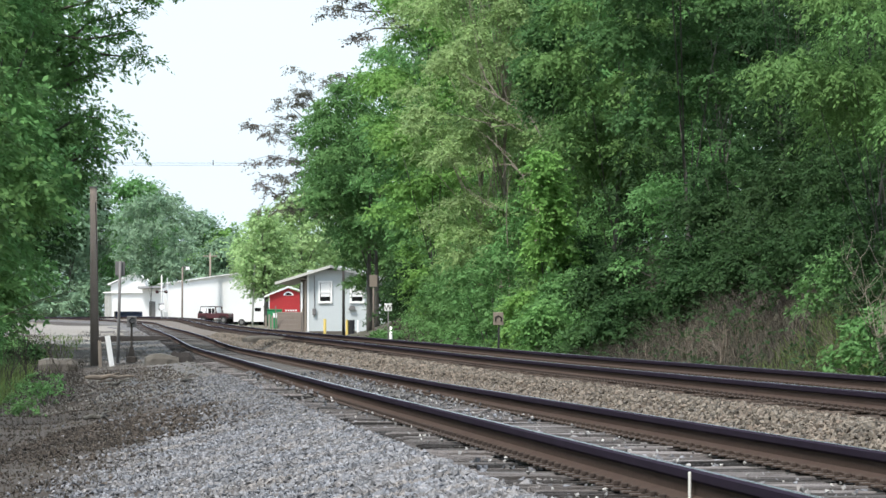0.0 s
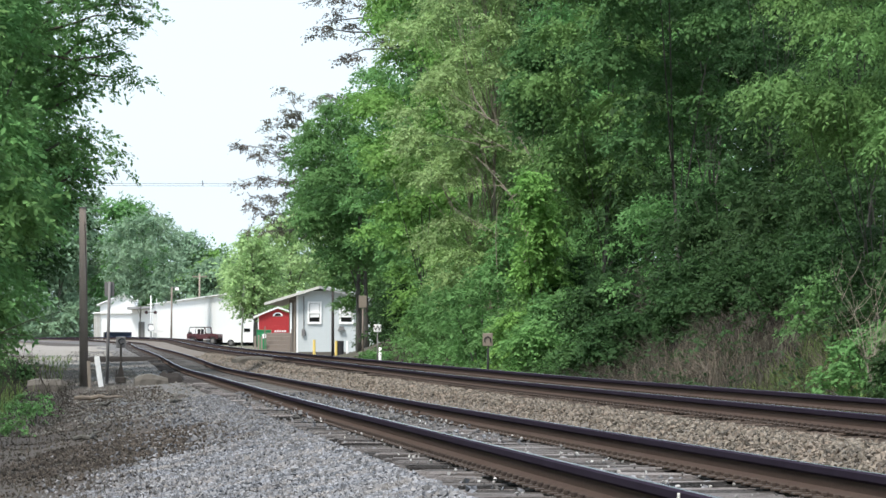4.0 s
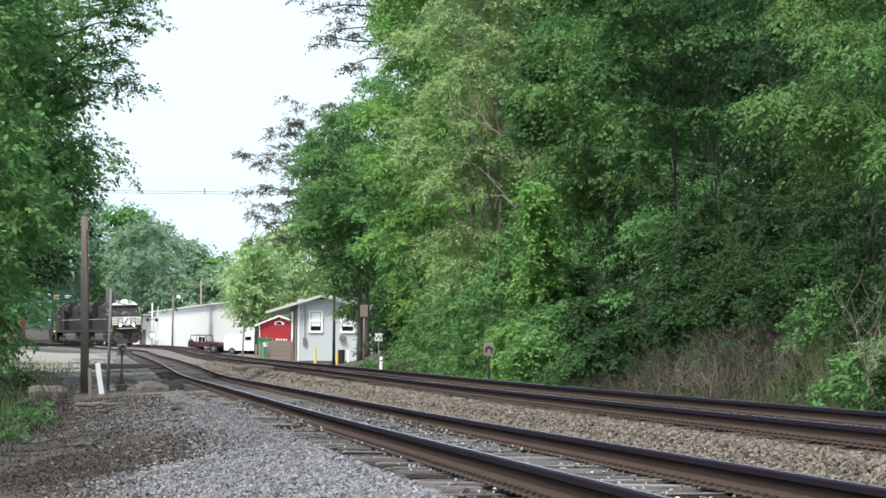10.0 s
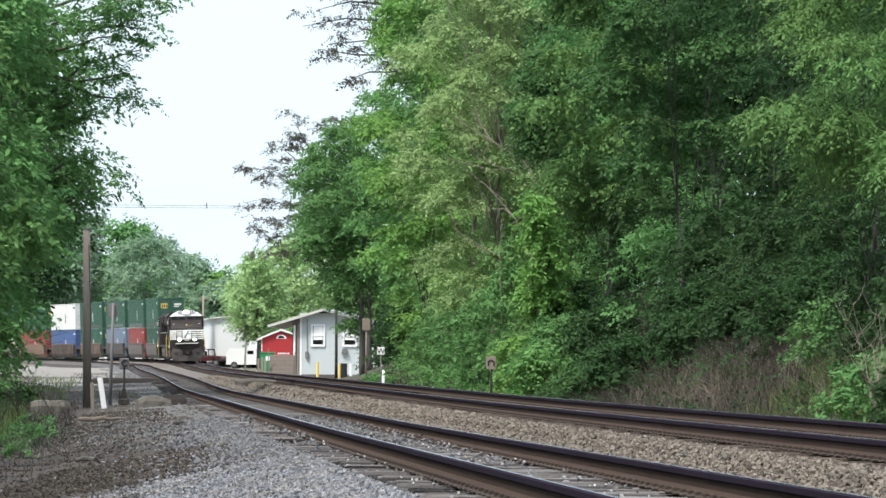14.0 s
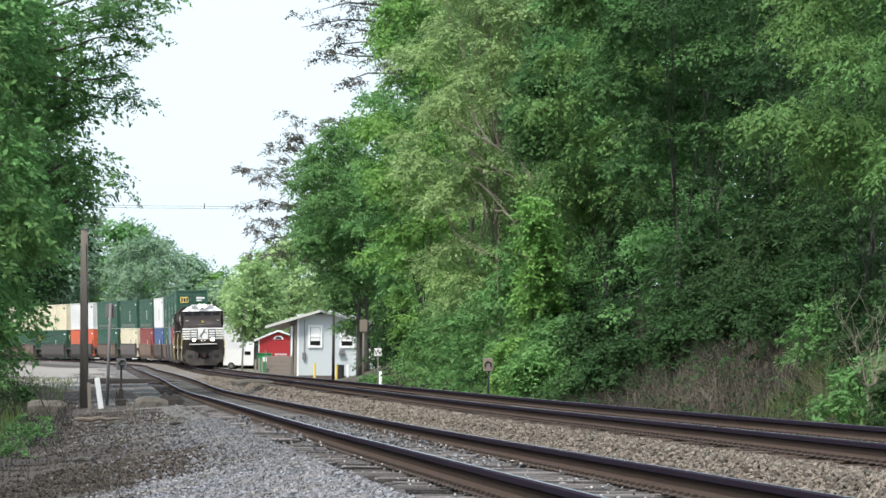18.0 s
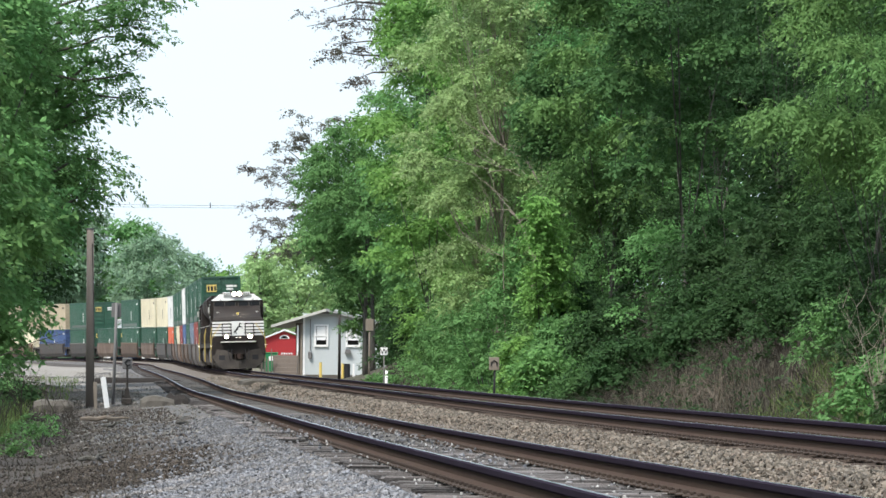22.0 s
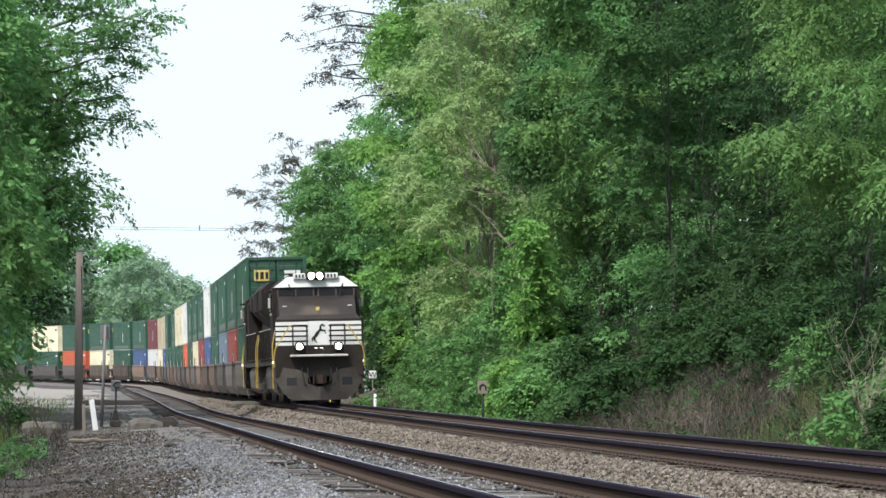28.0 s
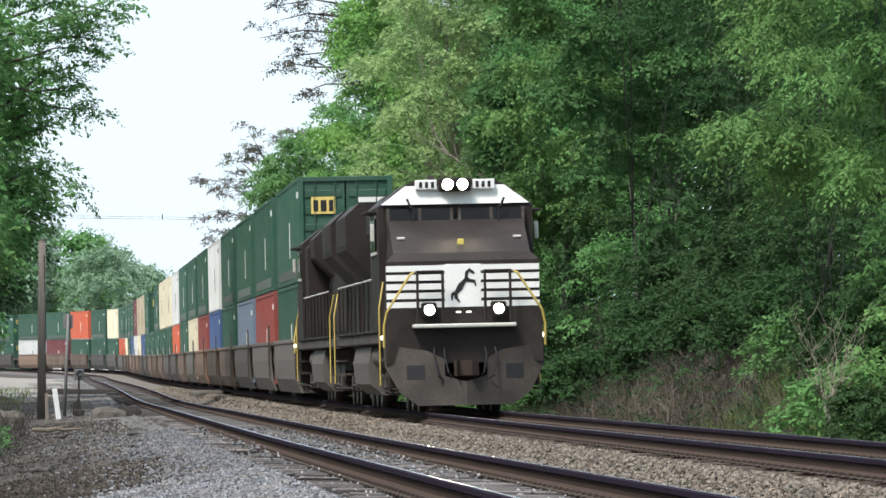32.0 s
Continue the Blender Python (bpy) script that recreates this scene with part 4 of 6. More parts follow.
def container(kind, length):
    """A corrugated steel box with doors at the leading end."""
    L = length / 2
    t = thing("shipping_container", {"green": "dark green", "white": "white", "tan": "tan", "dark": "blackish green", "maroon": "maroon", "orange": "orange-red", "cream": "cream white",
                                     "red": "brick-red", "blue": "dark blue", "slate": "slate-blue", "purple": "grey-purple"}[kind] + " corrugated steel shipping container", "container", group="containers")
    mt = M["box_" + kind]
    H = 2.86
    for s in (-1, 1):
        n = int(length / 0.42)
        out = []
        for i in range(n):
            y0 = -L + 0.14 + (length - 0.28) * i / n
            d = (length - 0.28) / n
            out += [(s * 1.285, y0), (s * 1.285, y0 + d * 0.4), (s * 1.25, y0 + d * 0.5), (s * 1.25, y0 + d * 0.9)]
        out += [(s * 1.285, L - 0.14), (s * 1.2, L - 0.14), (s * 1.2, -L + 0.14)]
        part("side_wall", Geo().prism(out, 0.12, H - 0.1, "z"), mt, t)
        part("bottom_rail", Geo().box(min(s * 1.2, s * 1.297), max(s * 1.2, s * 1.297), -L + .1, L - .1, 0.0, 0.13, 0.012), mt, t)
        part("top_rail", Geo().box(min(s * 1.2, s * 1.297), max(s * 1.2, s * 1.297), -L + .1, L - .1, H - 0.11, H, 0.012), mt, t)
        if kind == "green":
            part("scuff_plate", Geo().box(min(s * 1.285, s * 1.302), max(s * 1.285, s * 1.302), -L + 1.3, L - 1.6, 0.135, 0.42, 0.004), M["scuffed"], t, "scuffed grey lower plate")
        # unreadable lettering on the side, an upright bar and a short code
        g = Geo()
        x0, x1 = sorted((s * 1.286, s * 1.294))
        ink = M["mark_white"] if kind not in ("white", "cream", "tan") else M["mark_dark"]
        part("lettering", g.box(x0, x1, 1.2, 1.55, 0.75, 1.75), ink, t)
        part("code_bar", Geo().box(x0, x1, L - 1.5, L - 0.5, H - 0.55, H - 0.38), ink, t)
        part("door", Geo().box(min(s * 0.02, s * 1.2), max(s * 0.02, s * 1.2), L - 0.12, L - 0.07, 0.14, H - 0.12, 0.01), mt, t)
        d = Geo()
        for i in range(5):
            z = 0.45 + 0.46 * i
            d.box(min(s * 0.1, s * 1.12), max(s * 0.1, s * 1.12), L - 0.075, L - 0.04, z, z + 0.2, 0.015)
        part("door_rib", d, mt, t)
        for k in (0.3, 0.85):
            part("lock_rod", Geo().tube([(s * k, L - 0.03, 0.1), (s * k, L - 0.03, H - 0.1)], 0.018, 6), mt, t)
        for e in (-1, 1):
            y0, y1 = sorted((e * (L - 0.16), e * L))
            part("corner_post", Geo().box(min(s * 1.16, s * 1.3), max(s * 1.16, s * 1.3), y0, y1, 0, H + 0.01, 0.012), mt, t)
    part("roof", Geo().box(-1.2, 1.2, -L + .1, L - .1, H - 0.07, H - 0.02, 0.01), mt, t)
    part("floor", Geo().box(-1.2, 1.2, -L + .1, L - .1, 0.02, 0.13, 0.01), M["loco_under"], t)
    part("end_wall", Geo().box(-1.2, 1.2, -L + 0.06, -L + 0.12, 0.1, H - 0.08, 0.01), mt, t)
    part("header_bar", Geo().box(-1.2, 1.2, L - 0.14, L - 0.02, H - 0.13, H, 0.012), mt, t)
    part("sill_bar", Geo().box(-1.2, 1.2, L - 0.14, L - 0.02, 0.0, 0.13, 0.012), mt, t)
    for a, b, c, d, e in ((-1.08, -0.72, 0.032, 0.08, 0.04), (0.72, 1.08, 0.032, 0.08, 0.04), (-1.05, -0.35, 0.036, 0.72, 0.58), (-0.8, -0.35, 0.036, 0.9, 0.8)):
        part("door_mark", Geo().box(a, b, L - c - 0.003, L - c + 0.004, H - d, H - e), M["mark_white"] if kind not in ("white", "cream") else M["mark_dark"], t)
    if kind in ("green", "dark"):
        p = part("logo_panel", Geo().box(0.28, 0.95, L - 0.028, L - 0.02, H - 1.02, H - 0.55), M["mark_yellow"] if kind == "green" else M["mark_white"], t, "plain panel with dark bars")
        part("logo_bar", Geo().box(0.34, 0.46, L - 0.02, L - 0.012, H - 0.95, H - 0.64).box(0.53, 0.69, L - 0.02, L - 0.012, H - 0.95, H - 0.64).box(0.76, 0.89, L - 0.02, L - 0.012, H - 0.95, H - 0.64), M["mark_dark"], p)
    return t


PITCH = 19.5


def well_car(mat, label):
    """One unit of a double-stack car: a low well with bulged side sheets, posts, end platforms and a truck at each end."""
    t = thing("well_car", label, "rail car", group="train")
    for s in (-1, 1):
        out = [(s * 1.32, 1.62), (s * 1.46, 1.62), (s * 1.47, 1.12), (s * 1.42, 0.58), (s * 1.26, 0.20), (s * 1.18, 0.20), (s * 1.33, 0.60), (s * 1.38, 1.12), (s * 1.36, 1.5)]
        part("side_sheet", Geo().prism(out, -7.3, 7.3), mat, t)
        part("top_chord", Geo().box(min(s * 1.30, s * 1.485), max(s * 1.30, s * 1.485), -7.5, 7.5, 1.58, 1.70, 0.02), mat, t)
        for y in (-7.2, 7.2):
            g = Geo()
            g.prism([(s * 1.46, 1.6), (s * 1.482, 1.6), (s * 1.49, 1.1), (s * 1.44, 0.57), (s * 1.285, 0.19), (s * 1.25, 0.20), (s * 1.41, 0.58), (s * 1.465, 1.12)], y - 0.06, y + 0.06)
            part("side_post", g, mat, t)
        part("ladder", Geo().box(s * 1.5 - 0.015, s * 1.5 + 0.015, 8.6, 8.64, 0.6, 2.2).box(s * 1.5 - 0.015, s * 1.5 + 0.015, 9.1, 9.14, 0.6, 2.2)
             .box(s * 1.5 - 0.012, s * 1.5 + 0.012, 8.6, 9.14, 0.8, 0.83).box(s * 1.5 - 0.012, s * 1.5 + 0.012, 8.6, 9.14, 1.2, 1.23).box(s * 1.5 - 0.012, s * 1.5 + 0.012, 8.6, 9.14, 1.6, 1.63), M["loco_under"], t)
    part("well_floor", Geo().box(-1.2, 1.2, -8.0, 8.0, 0.20, 0.38, 0.02), mat, t)
    for e in (-1, 1):
        y0, y1 = sorted((e * 8.0, e * 9.5))
        part("end_platform", Geo().box(-1.35, 1.35, y0, y1, 1.05, 1.28, 0.03).box(-1.3, 1.3, min(e * 7.3, e * 8.05), max(e * 7.3, e * 8.05), 0.5, 1.3, 0.03), M["loco_under"], t)
    bogie(t, -9.65, 2, 1.75, 1.0)
    for k in (-0.875, 0.875):
        wheelset(t, -9.65 + k, 0.46)
    return t


UPPER = ["green", "green", "green", "green", "white", "green", "green", "green", "white", "cream", "cream", "green", None, "green", "tan", "tan", "maroon", "green", "green", "green",
         "green", "cream", "green", "orange", "green", "green", "green", "green", "green", "green"]
LOWER = ["green", "red", "slate", "green", "blue", "red", "cream", "green", "orange", "green", "green", "green", "green", "green", "blue", "cream", "white", "blue", "green", "cream",
         "orange", "green", "green", "green", "maroon", "white", "green", "blue", "green", "red"]
LOCO_LEN = 22.0
S_END, SPEED = arc_at(117.0), 23.2
TIMES = [0.0] + [0.5 + 0.5 * i for i in range(63)] + [32.0]


def travelled(t):
    """Arc position of the leading nose at t seconds; it shrinks as the train comes nearer."""
    return S_END + SPEED * (32.0 - t)


def on_track(s, base, lift=0.0, turned=False):
    """Pose of a vehicle whose middle is at arc position s and whose trucks stand base apart; turned: its other end leads."""
    a, b = on_main(s - base / 2), on_main(s + base / 2)
    fwd = (a - b).normalized()
    side = fwd.cross(Vector((-BANK, 0, 1))).normalized()
    up = side.cross(fwd)
    m = Matrix((side, fwd, up)).transposed().to_4x4()
    m.translation = (a + b) / 2 + up * lift
    return m @ pose(0, 0, 0, 0, 0, 180) if turned else m


RIDES = []
lead, lead_axles = locomotive("black diesel locomotive with white nose stripes and lit headlights")
RIDES.append((lead, 10.9, 13.2, 0.0, False))
second_loco, second_axles = locomotive("black diesel locomotive coupled backwards behind the leading one, lights off", lights=False)
RIDES.append((second_loco, 10.9 + LOCO_LEN, 13.2, 0.0, True))
_cars = [well_car(M["tunnel"], "rust-brown articulated double-stack well car"), well_car(M["grey_car"], "weathered grey articulated double-stack well car"), well_car(M["tan_car"], "faded tan articulated double-stack well car")]
_boxes, _used = {}, set()
FIRST = 10.9 + LOCO_LEN * 1.5 + 0.6 + PITCH / 2
for i in range(len(UPPER)):
    c = _cars[(1, 1, 1, 0, 0, 2, 1, 0, 1, 1, 0, 2, 0, 1, 1, 2, 0, 2, 0, 0)[i % 20]]
    if (c in _used):
        c = copy_thing(c, Matrix())
    else:
        _used.add(c)
    d = FIRST + PITCH * i
    RIDES.append((c, d, PITCH, 0.0, False))
    for kind, lift, length in ((LOWER[i], 0.39, 16.15), (UPPER[i], 0.39 + 2.89, 16.15)):
        if kind is None:
            continue
        if kind in _boxes:
            b = copy_thing(_boxes[kind], Matrix())
        else:
            b = _boxes[kind] = container(kind, length)
        RIDES.append((b, d, PITCH, lift, False))


def motions():
    for ob, back, base, lift, turned in RIDES:
        walk(ob, [(t, on_track(travelled(t) + back, base, lift, turned)) for t in TIMES])
    for axles, way in ((lead_axles, -1), (second_axles, 1)):
        for w in axles:
            loc = w.location.copy()
            walk(w, [(t, pose(loc.x, loc.y, loc.z, way * math.degrees(SPEED * t / 0.53))) for t in [k / 30.0 for k in range(961)]])


# ---------------------------------------------------------------- yard things
def prop_base(px, py, d):
    """Where a thing stands, and the metres in one unit of the opening view there."""
    x, y, z = at(px, py, d)
    return x, y, z, d / FOCAL


def pole_thing(name, label, category, px, py0, py1, d, r, mat, lean=0.0):
    x, y, z, k = prop_base(px, py0, d)
    h = (py0 - py1) * k
    z = min(z, ground_z(x, y)) if abs(z - ground_z(x, y)) > 0.1 else z
    t = thing(name, label, category, pose(x, y, z - 0.25))
    top = h + 0.25 + (at(px, py0, d)[2] - z)
    g = Geo().tube([(0, 0, 0), (lean * 0.5 * k, 0, top / 2), (lean * k, 0, top)], [r * 1.1, r, r * 0.85], 10)
    part("pole", g, mat, t, smooth=True)
    return t, top, k


# telegraph pole without wires
t, top, k = pole_thing("utility_pole", "weathered bare wooden utility pole beside the siding", "pole", 168, 640, 332, 176, 0.125, M["pole"], -3)
part("pole_cap", Geo().disc(-3 * k, 0, top - 0.01, 0.12, 0.04, "z", 10), M["sign_grey"], t)
part("ground_wire", Geo().tube([(0.12, -0.03, 0.3), (0.07, -0.05, top * 0.6), (0.02, -0.1, top * 0.92)], 0.012, 5), M["mark_dark"], t)
# leaning white plank and reddish stake at its foot
for px, py0, py1, lean, w, mat, label, nm in ((199, 639, 594, -9, 0.075, M["white_paint"], "white painted plank post leaning beside the pole", "marker_post"),
                                            (178, 640, 603, -2, 0.05, M["sign_brown"], "short reddish wooden stake beside the pole", "wooden_stake")):
    x, y, z, k = prop_base(px, py0, 172)
    z = min(z, ground_z(x, y)) - 0.1
    h = at(px, py1, 172)[2] - z
    b = thing(nm, label, "post", pose(x, y, z, 0, math.degrees(math.atan2(lean * k, h)), 8))
    part("board", Geo().box(-w, w, -0.03, 0.03, 0, h, 0.01), mat, b)
# sign post seen from its back
t, top, k = pole_thing("track_sign", "grey back of a track sign on a slim steel post", "sign", 208, 641, 462, 182, 0.05, M["sign_grey"], 5)
part("sign_board", Geo().box(-0.16 + 5 * k, 0.14 + 5 * k, 0.05, 0.07, top - 0.45, top - 0.02, 0.008), M["sign_grey"], t, "bent grey sign board")
# switch stand
x, y, z, k = prop_base(233, 636, 180)
z = min(z, ground_z(x, y))
t = thing("switch_stand", "rusty switch stand with a small target and lever", "switch stand", pose(x, y, z))
H = 84 * k
part("mast", Geo().tube([(0, 0, 0.15), (0, 0, H - 0.25)], 0.035, 8), M["loco_under"], t)
part("base", Geo().box(-0.16, 0.16, -0.2, 0.2, 0, 0.2, 0.03).prism([(-0.1, 0.2), (0.1, 0.2), (0.05, 0.5), (-0.05, 0.5)], -0.06, 0.06), M["loco_under"], t)
part("lever", Geo().tube([(-0.08, 0, 0.3), (-0.16, -0.05, 0.05), (-0.13, -0.05, 0.42)], 0.022, 6), M["loco_under"], t)
part("target", Geo().box(-0.15, 0.15, -0.02, 0.02, H - 0.36, H - 0.02, 0.02), M["sign_grey"], t, "weathered grey square target")
part("target_mark", Geo().tube([(0.09, -0.035, H - 0.1), (0.02, -0.035, H - 0.07), (-0.08, -0.035, H - 0.16), (0.0, -0.035, H - 0.26), (0.09, -0.035, H - 0.22)], 0.022, 6), M["mark_dark"], t)
# old timbers and blocks along the verge
for px, py, d, sx, sy, sz, rz, mat, label, nm in ((324, 632, 168, 0.32, 0.3, 0.30, -6, M["timber"], "dark stack of old creosoted tie ends beside the siding", "tie_pile"),
                                             (286, 642, 166, 0.46, 0.35, 0.30, 8, M["concrete"], "weathered tan concrete block in the gravel", "concrete_block"),
                                             (103, 650, 166, 0.55, 0.4, 0.40, 5, M["concrete"], "low concrete culvert wall among dry weeds", "culvert_wall"),
                                             (470, 615, 245, 0.9, 0.4, 0.2, 20, M["concrete"], "flat concrete slab lying between the tracks", "concrete_slab"),
                                             (245, 599, 288, 2.3, 0.2, 0.24, 1, M["timber"], "dark crossing timber lying beside the siding", "crossing_timber")):
    x, y, z, k = prop_base(px, py, d)
    z = ground_z(x, y)
    b = thing(nm, label, "block" if mat is M["concrete"] else "timber", pose(x, y, z - 0.06, 0, 0, rz))
    n = 2 if mat is M["timber"] else 1
    r = random.Random(px)
    for i in range(n):
        w = 2 * sy / n
        # broken, weathered outline: a lumpy bar of seven rings
        g = Geo()
        rings = []
        for j in range(7):
            q = -sx + 2 * sx * j / 6
            end = 0.72 if j in (0, 6) else 1.0
            hh = (sz * (1 if i == 0 else 0.7) + 0.06) * end * r.uniform(0.86, 1.08) * (1.25 if nm == "tie_pile" and j < 2 else 1.0)
            yc = -sy + w * (i + 0.5) + r.uniform(-.02, .02)
            hw = w * 0.48 * (0.85 if j in (0, 6) else 1.0)
            rings.append([(q, yc - hw, 0), (q, yc - hw * r.uniform(.9, 1.04), hh * 0.6), (q, yc - hw * 0.75, hh * r.uniform(.9, 1)), (q, yc + hw * 0.75, hh), (q, yc + hw, hh * 0.6), (q, yc + hw, 0)])
        vs = [v for ring in rings for v in ring]
        fs = [(6 * j + m, 6 * j + (m + 1) % 6, 6 * j + 6 + (m + 1) % 6, 6 * j + 6 + m) for j in range(6) for m in range(6)]
        g.add(vs, fs + [tuple(range(5, -1, -1)), tuple(range(36, 42))])
        part("block" if n == 1 else "beam", g, mat, b)
# fallen branches
for px, py, d, ln, rz, seed, mat, label in ((194, 668, 135, 1.15, 14, 3, "dead_stem", "bleached broken branch lying on the dirt"), (175, 768, 84, 0.45, 20, 5, "bark", "small dark stick lying on the gravel"),
                                            (1080, 634, 150, 0.8, -28, 7, "deadwood", "bleached fallen log beside the main line"), (205, 700, 118, 0.3, -30, 8, "bark", "small dark stick lying on the dirt"),
                                            (330, 690, 112, 0.35, 50, 9, "bark", "small dark stick lying on the gravel")):
    r = random.Random(seed)
    x, y, z, k = prop_base(px, py, d)
    b = thing("branch", label, "branch", pose(x, y, ground_z(x, y) + 0.05, 0, 0, rz))
    pts = [(-ln / 2 + ln * i / 6, r.uniform(-.06, .06), 0.05 + r.uniform(-.03, .1) * (i / 6)) for i in range(7)]
    part("stem", Geo().tube(pts, [0.034 * f * (1 + ln ** 3 * 0.35) for f in (0.7, 1, 1.1, 0.9, 0.8, 0.6, 0.3)], 7), M[mat], b)
    part("twig", Geo().tube([pts[3], (pts[3][0] + 0.1, 0.12, 0.12), (pts[3][0] + 0.28, 0.2, 0.16)], [0.03, 0.02, 0.008], 5), M[mat], b)

# lineside signs on the far side of the main line
t, top, k = pole_thing("whistle_post", "white square whistle sign on a slim grey post", "sign", 687, 596, 550, 262, 0.03, M["sign_grey"])
part("sign_board", Geo().box(-6.7 * k, 6.7 * k, -0.05, -0.03, top - 0.02, top + 13.4 * k - 0.02, 0.01), M["white_paint"], t, "white square board")
fc = bpy.data.curves.new("letter", "FONT")
fc.body, fc.size, fc.align_x, fc.extrude = "W", 13.5 * k, "CENTER", 0.002
lo = new("letter", fc)
lo.data.materials.append(M["mark_dark"])
lo.parent = t
lo.matrix_basis = pose(0, -0.056, top + 1.9 * k - 0.02, 90, 0, 0)
t, top, k = pole_thing("marker_post", "short white post beside the main line", "post", 691, 602, 578, 250, 0.07, M["white_paint"], 1)
t, top, k = pole_thing("track_sign", "tan weathered speed board on a dark post", "sign", 882, 622, 574, 178, 0.035, M["mark_dark"], 1)
part("sign_board", Geo().box(-9 * k, 9 * k, -0.06, -0.04, top - 0.03, top + 21 * k, 0.01), M["sign_brown"], t, "faded tan square board")
part("board_mark", Geo().tube([(-5 * k, -0.07, top + 5 * k), (-5 * k, -0.07, top + 12 * k), (0, -0.07, top + 15 * k), (5 * k, -0.07, top + 12 * k), (5 * k, -0.07, top + 5 * k)], 0.02, 5), M["mark_dark"], t)
t, top, k = pole_thing("track_sign", "pair of brown boards on a tall wooden post", "sign", 661, 598, 500, 305, 0.05, M["pole"])
part("sign_board", Geo().box(-7 * k, 7 * k, -0.08, -0.05, top - 8 * k, top + 13 * k, 0.01), M["sign_brown"], t, "brown board")
t, top, k = pole_thing("utility_pole", "dark wooden pole in front of the house", "pole", 608, 592, 462, 400, 0.10, M["timber"])
t, top, k = pole_thing("utility_pole", "thin pale leaning pole beside the lane", "pole", 446, 576, 465, 545, 0.09, M["rail_white"], 5)
t, top, k = pole_thing("street_lamp", "slim street lamp with a white globe", "lamp", 322, 566, 472, 640, 0.10, M["pole"], 1)
part("arm", Geo().tube([(0, 0, top - 0.2), (0.35, 0, top), (0.6, 0, top - 0.05)], 0.04, 6), M["sign_grey"], t)
part("globe", Geo().prism([(0.4, top - 0.35), (0.85, top - 0.35), (0.78, top - 0.02), (0.47, top - 0.02)], -0.22, 0.22), M["white_paint"], t)
t, top, k = pole_thing("utility_pole", "distant power pole with a crossarm in the trees", "pole", 372, 560, 448, 800, 0.14, M["deadwood"])
part("crossarm", Geo().box(-1.0, 1.0, -0.06, 0.06, top - 0.5, top - 0.35, 0.02), M["deadwood"], t)

# power line high across the tracks, its poles hidden among the trees on both sides
t = thing("power_line", "pair of thin overhead wires between two wooden poles", "power line")
for px in (-190, 1120):
    x, y, z = at(px, 288, 450)
    part("pole", Geo().tube([(x, y, ground_z(x, y) - 0.5), (x, y, z + 0.4)], [0.16, 0.11], 8), M["pole"], t)
    part("crossarm", Geo().box(x - 0.1, x + 0.1, y - 0.6, y + 0.6, z - 0.1, z + 0.05), M["pole"], t)
for dy in (0.0, 4.0):
    pts = [(at(px, 287 + dy + 6.0 * math.sin(math.pi * (px + 190) / 1310.0) * 0.3, 450)) for px in range(-190, 1121, 131)]
    part("wire", Geo().tube(pts, 0.015, 5), M["wire"], t)
px, py, pz = at(377, 289, 450)
part("spacer", Geo().box(px - 0.04, px + 0.04, py - 0.05, py + 0.05, pz - 0.2, pz + 0.25, 0.02), M["wire"], t)


# ---------------------------------------------------------------- buildings beyond the crossing
def wall_frame(a, b):
    """Pose with x along the wall from a to b (plan points) and y into the building."""
    d = Vector((b[0] - a[0], b[1] - a[1]))
    return math.degrees(math.atan2(d.y, d.x)), d.length


# warehouse, seen along its length
A, B = at(452, 0, 615), at(284, 0, 770)
rz, ln = wall_frame(A, B)
t = thing("warehouse", "long white metal warehouse with a low roof", "building", pose(A[0], A[1], 2.35, 0, 0, rz))
n = 44
for i in range(n):
    w = ln / n
    part("wall_panel", Geo().box(w * i + 0.02, w * (i + 1) - 0.02, -0.25 - 0.02 * (i % 2), 0.0, 0, 5.1), M["white_paint"], t)
part("wall", Geo().box(0, ln, -18, -0.15, 0, 5.0), M["white_paint"], t)
part("roof", Geo().prism([(0.35, 5.1), (0.35, 5.22), (-9, 5.4), (-18.4, 5.22), (-18.4, 5.1), (-9, 5.2)], -0.4, ln + 0.4, "x"), M["white_paint"], t)
part("plinth", Geo().box(0, ln, -0.05, 0.06, 0, 0.35), M["concrete"], t)
# smaller white building with a dark loading bay
x0, y0, z0 = at(186, 562, 720)
k = 720 / FOCAL
t = thing("depot_building", "white flat-roofed depot with a dark loading bay", "building", pose(x0, y0, z0 - 0.3))
part("wall", Geo().box(0, 16 * k, 0, 9, 0, 47 * k).box(16 * k, 66 * k, 0, 9, 15 * k, 47 * k), M["white_paint"], t)
for i in range(5):
    part("wall_return", Geo().box(0.17 * i - 0.05, 0.17 * i + 0.06, -0.12, 0, 0, 50 * k), M["rail_white"], t)
part("bay_back", Geo().box(16 * k, 66 * k, 3, 9, 0, 17 * k), M["box_blue"], t, "dark blue shutters")
part("roof", Geo().box(-0.3, 66 * k + 0.3, -0.3, 9.3, 47 * k, 49 * k, 0.05), M["white_paint"], t)
x0, y0, z0 = at(196, 562, 750)
k = 750 / FOCAL
t = thing("storage_hall", "white gabled metal hall behind the depot", "building", pose(x0, y0, z0 - 0.3))
part("wall", Geo().prism([(0, 0), (62 * k, 0), (62 * k, 70 * k), (44 * k, 82 * k), (0, 62 * k)], 0, 10), M["white_paint"], t)
part("roof", Geo().prism([(-0.4, 61 * k), (44 * k, 82 * k), (63 * k, 69 * k), (63 * k, 71 * k), (44 * k, 84.5 * k), (-0.4, 63.5 * k)], -0.4, 10.4), M["white_paint"], t)
x0, y0, z0 = at(252, 562, 700)
k = 700 / FOCAL
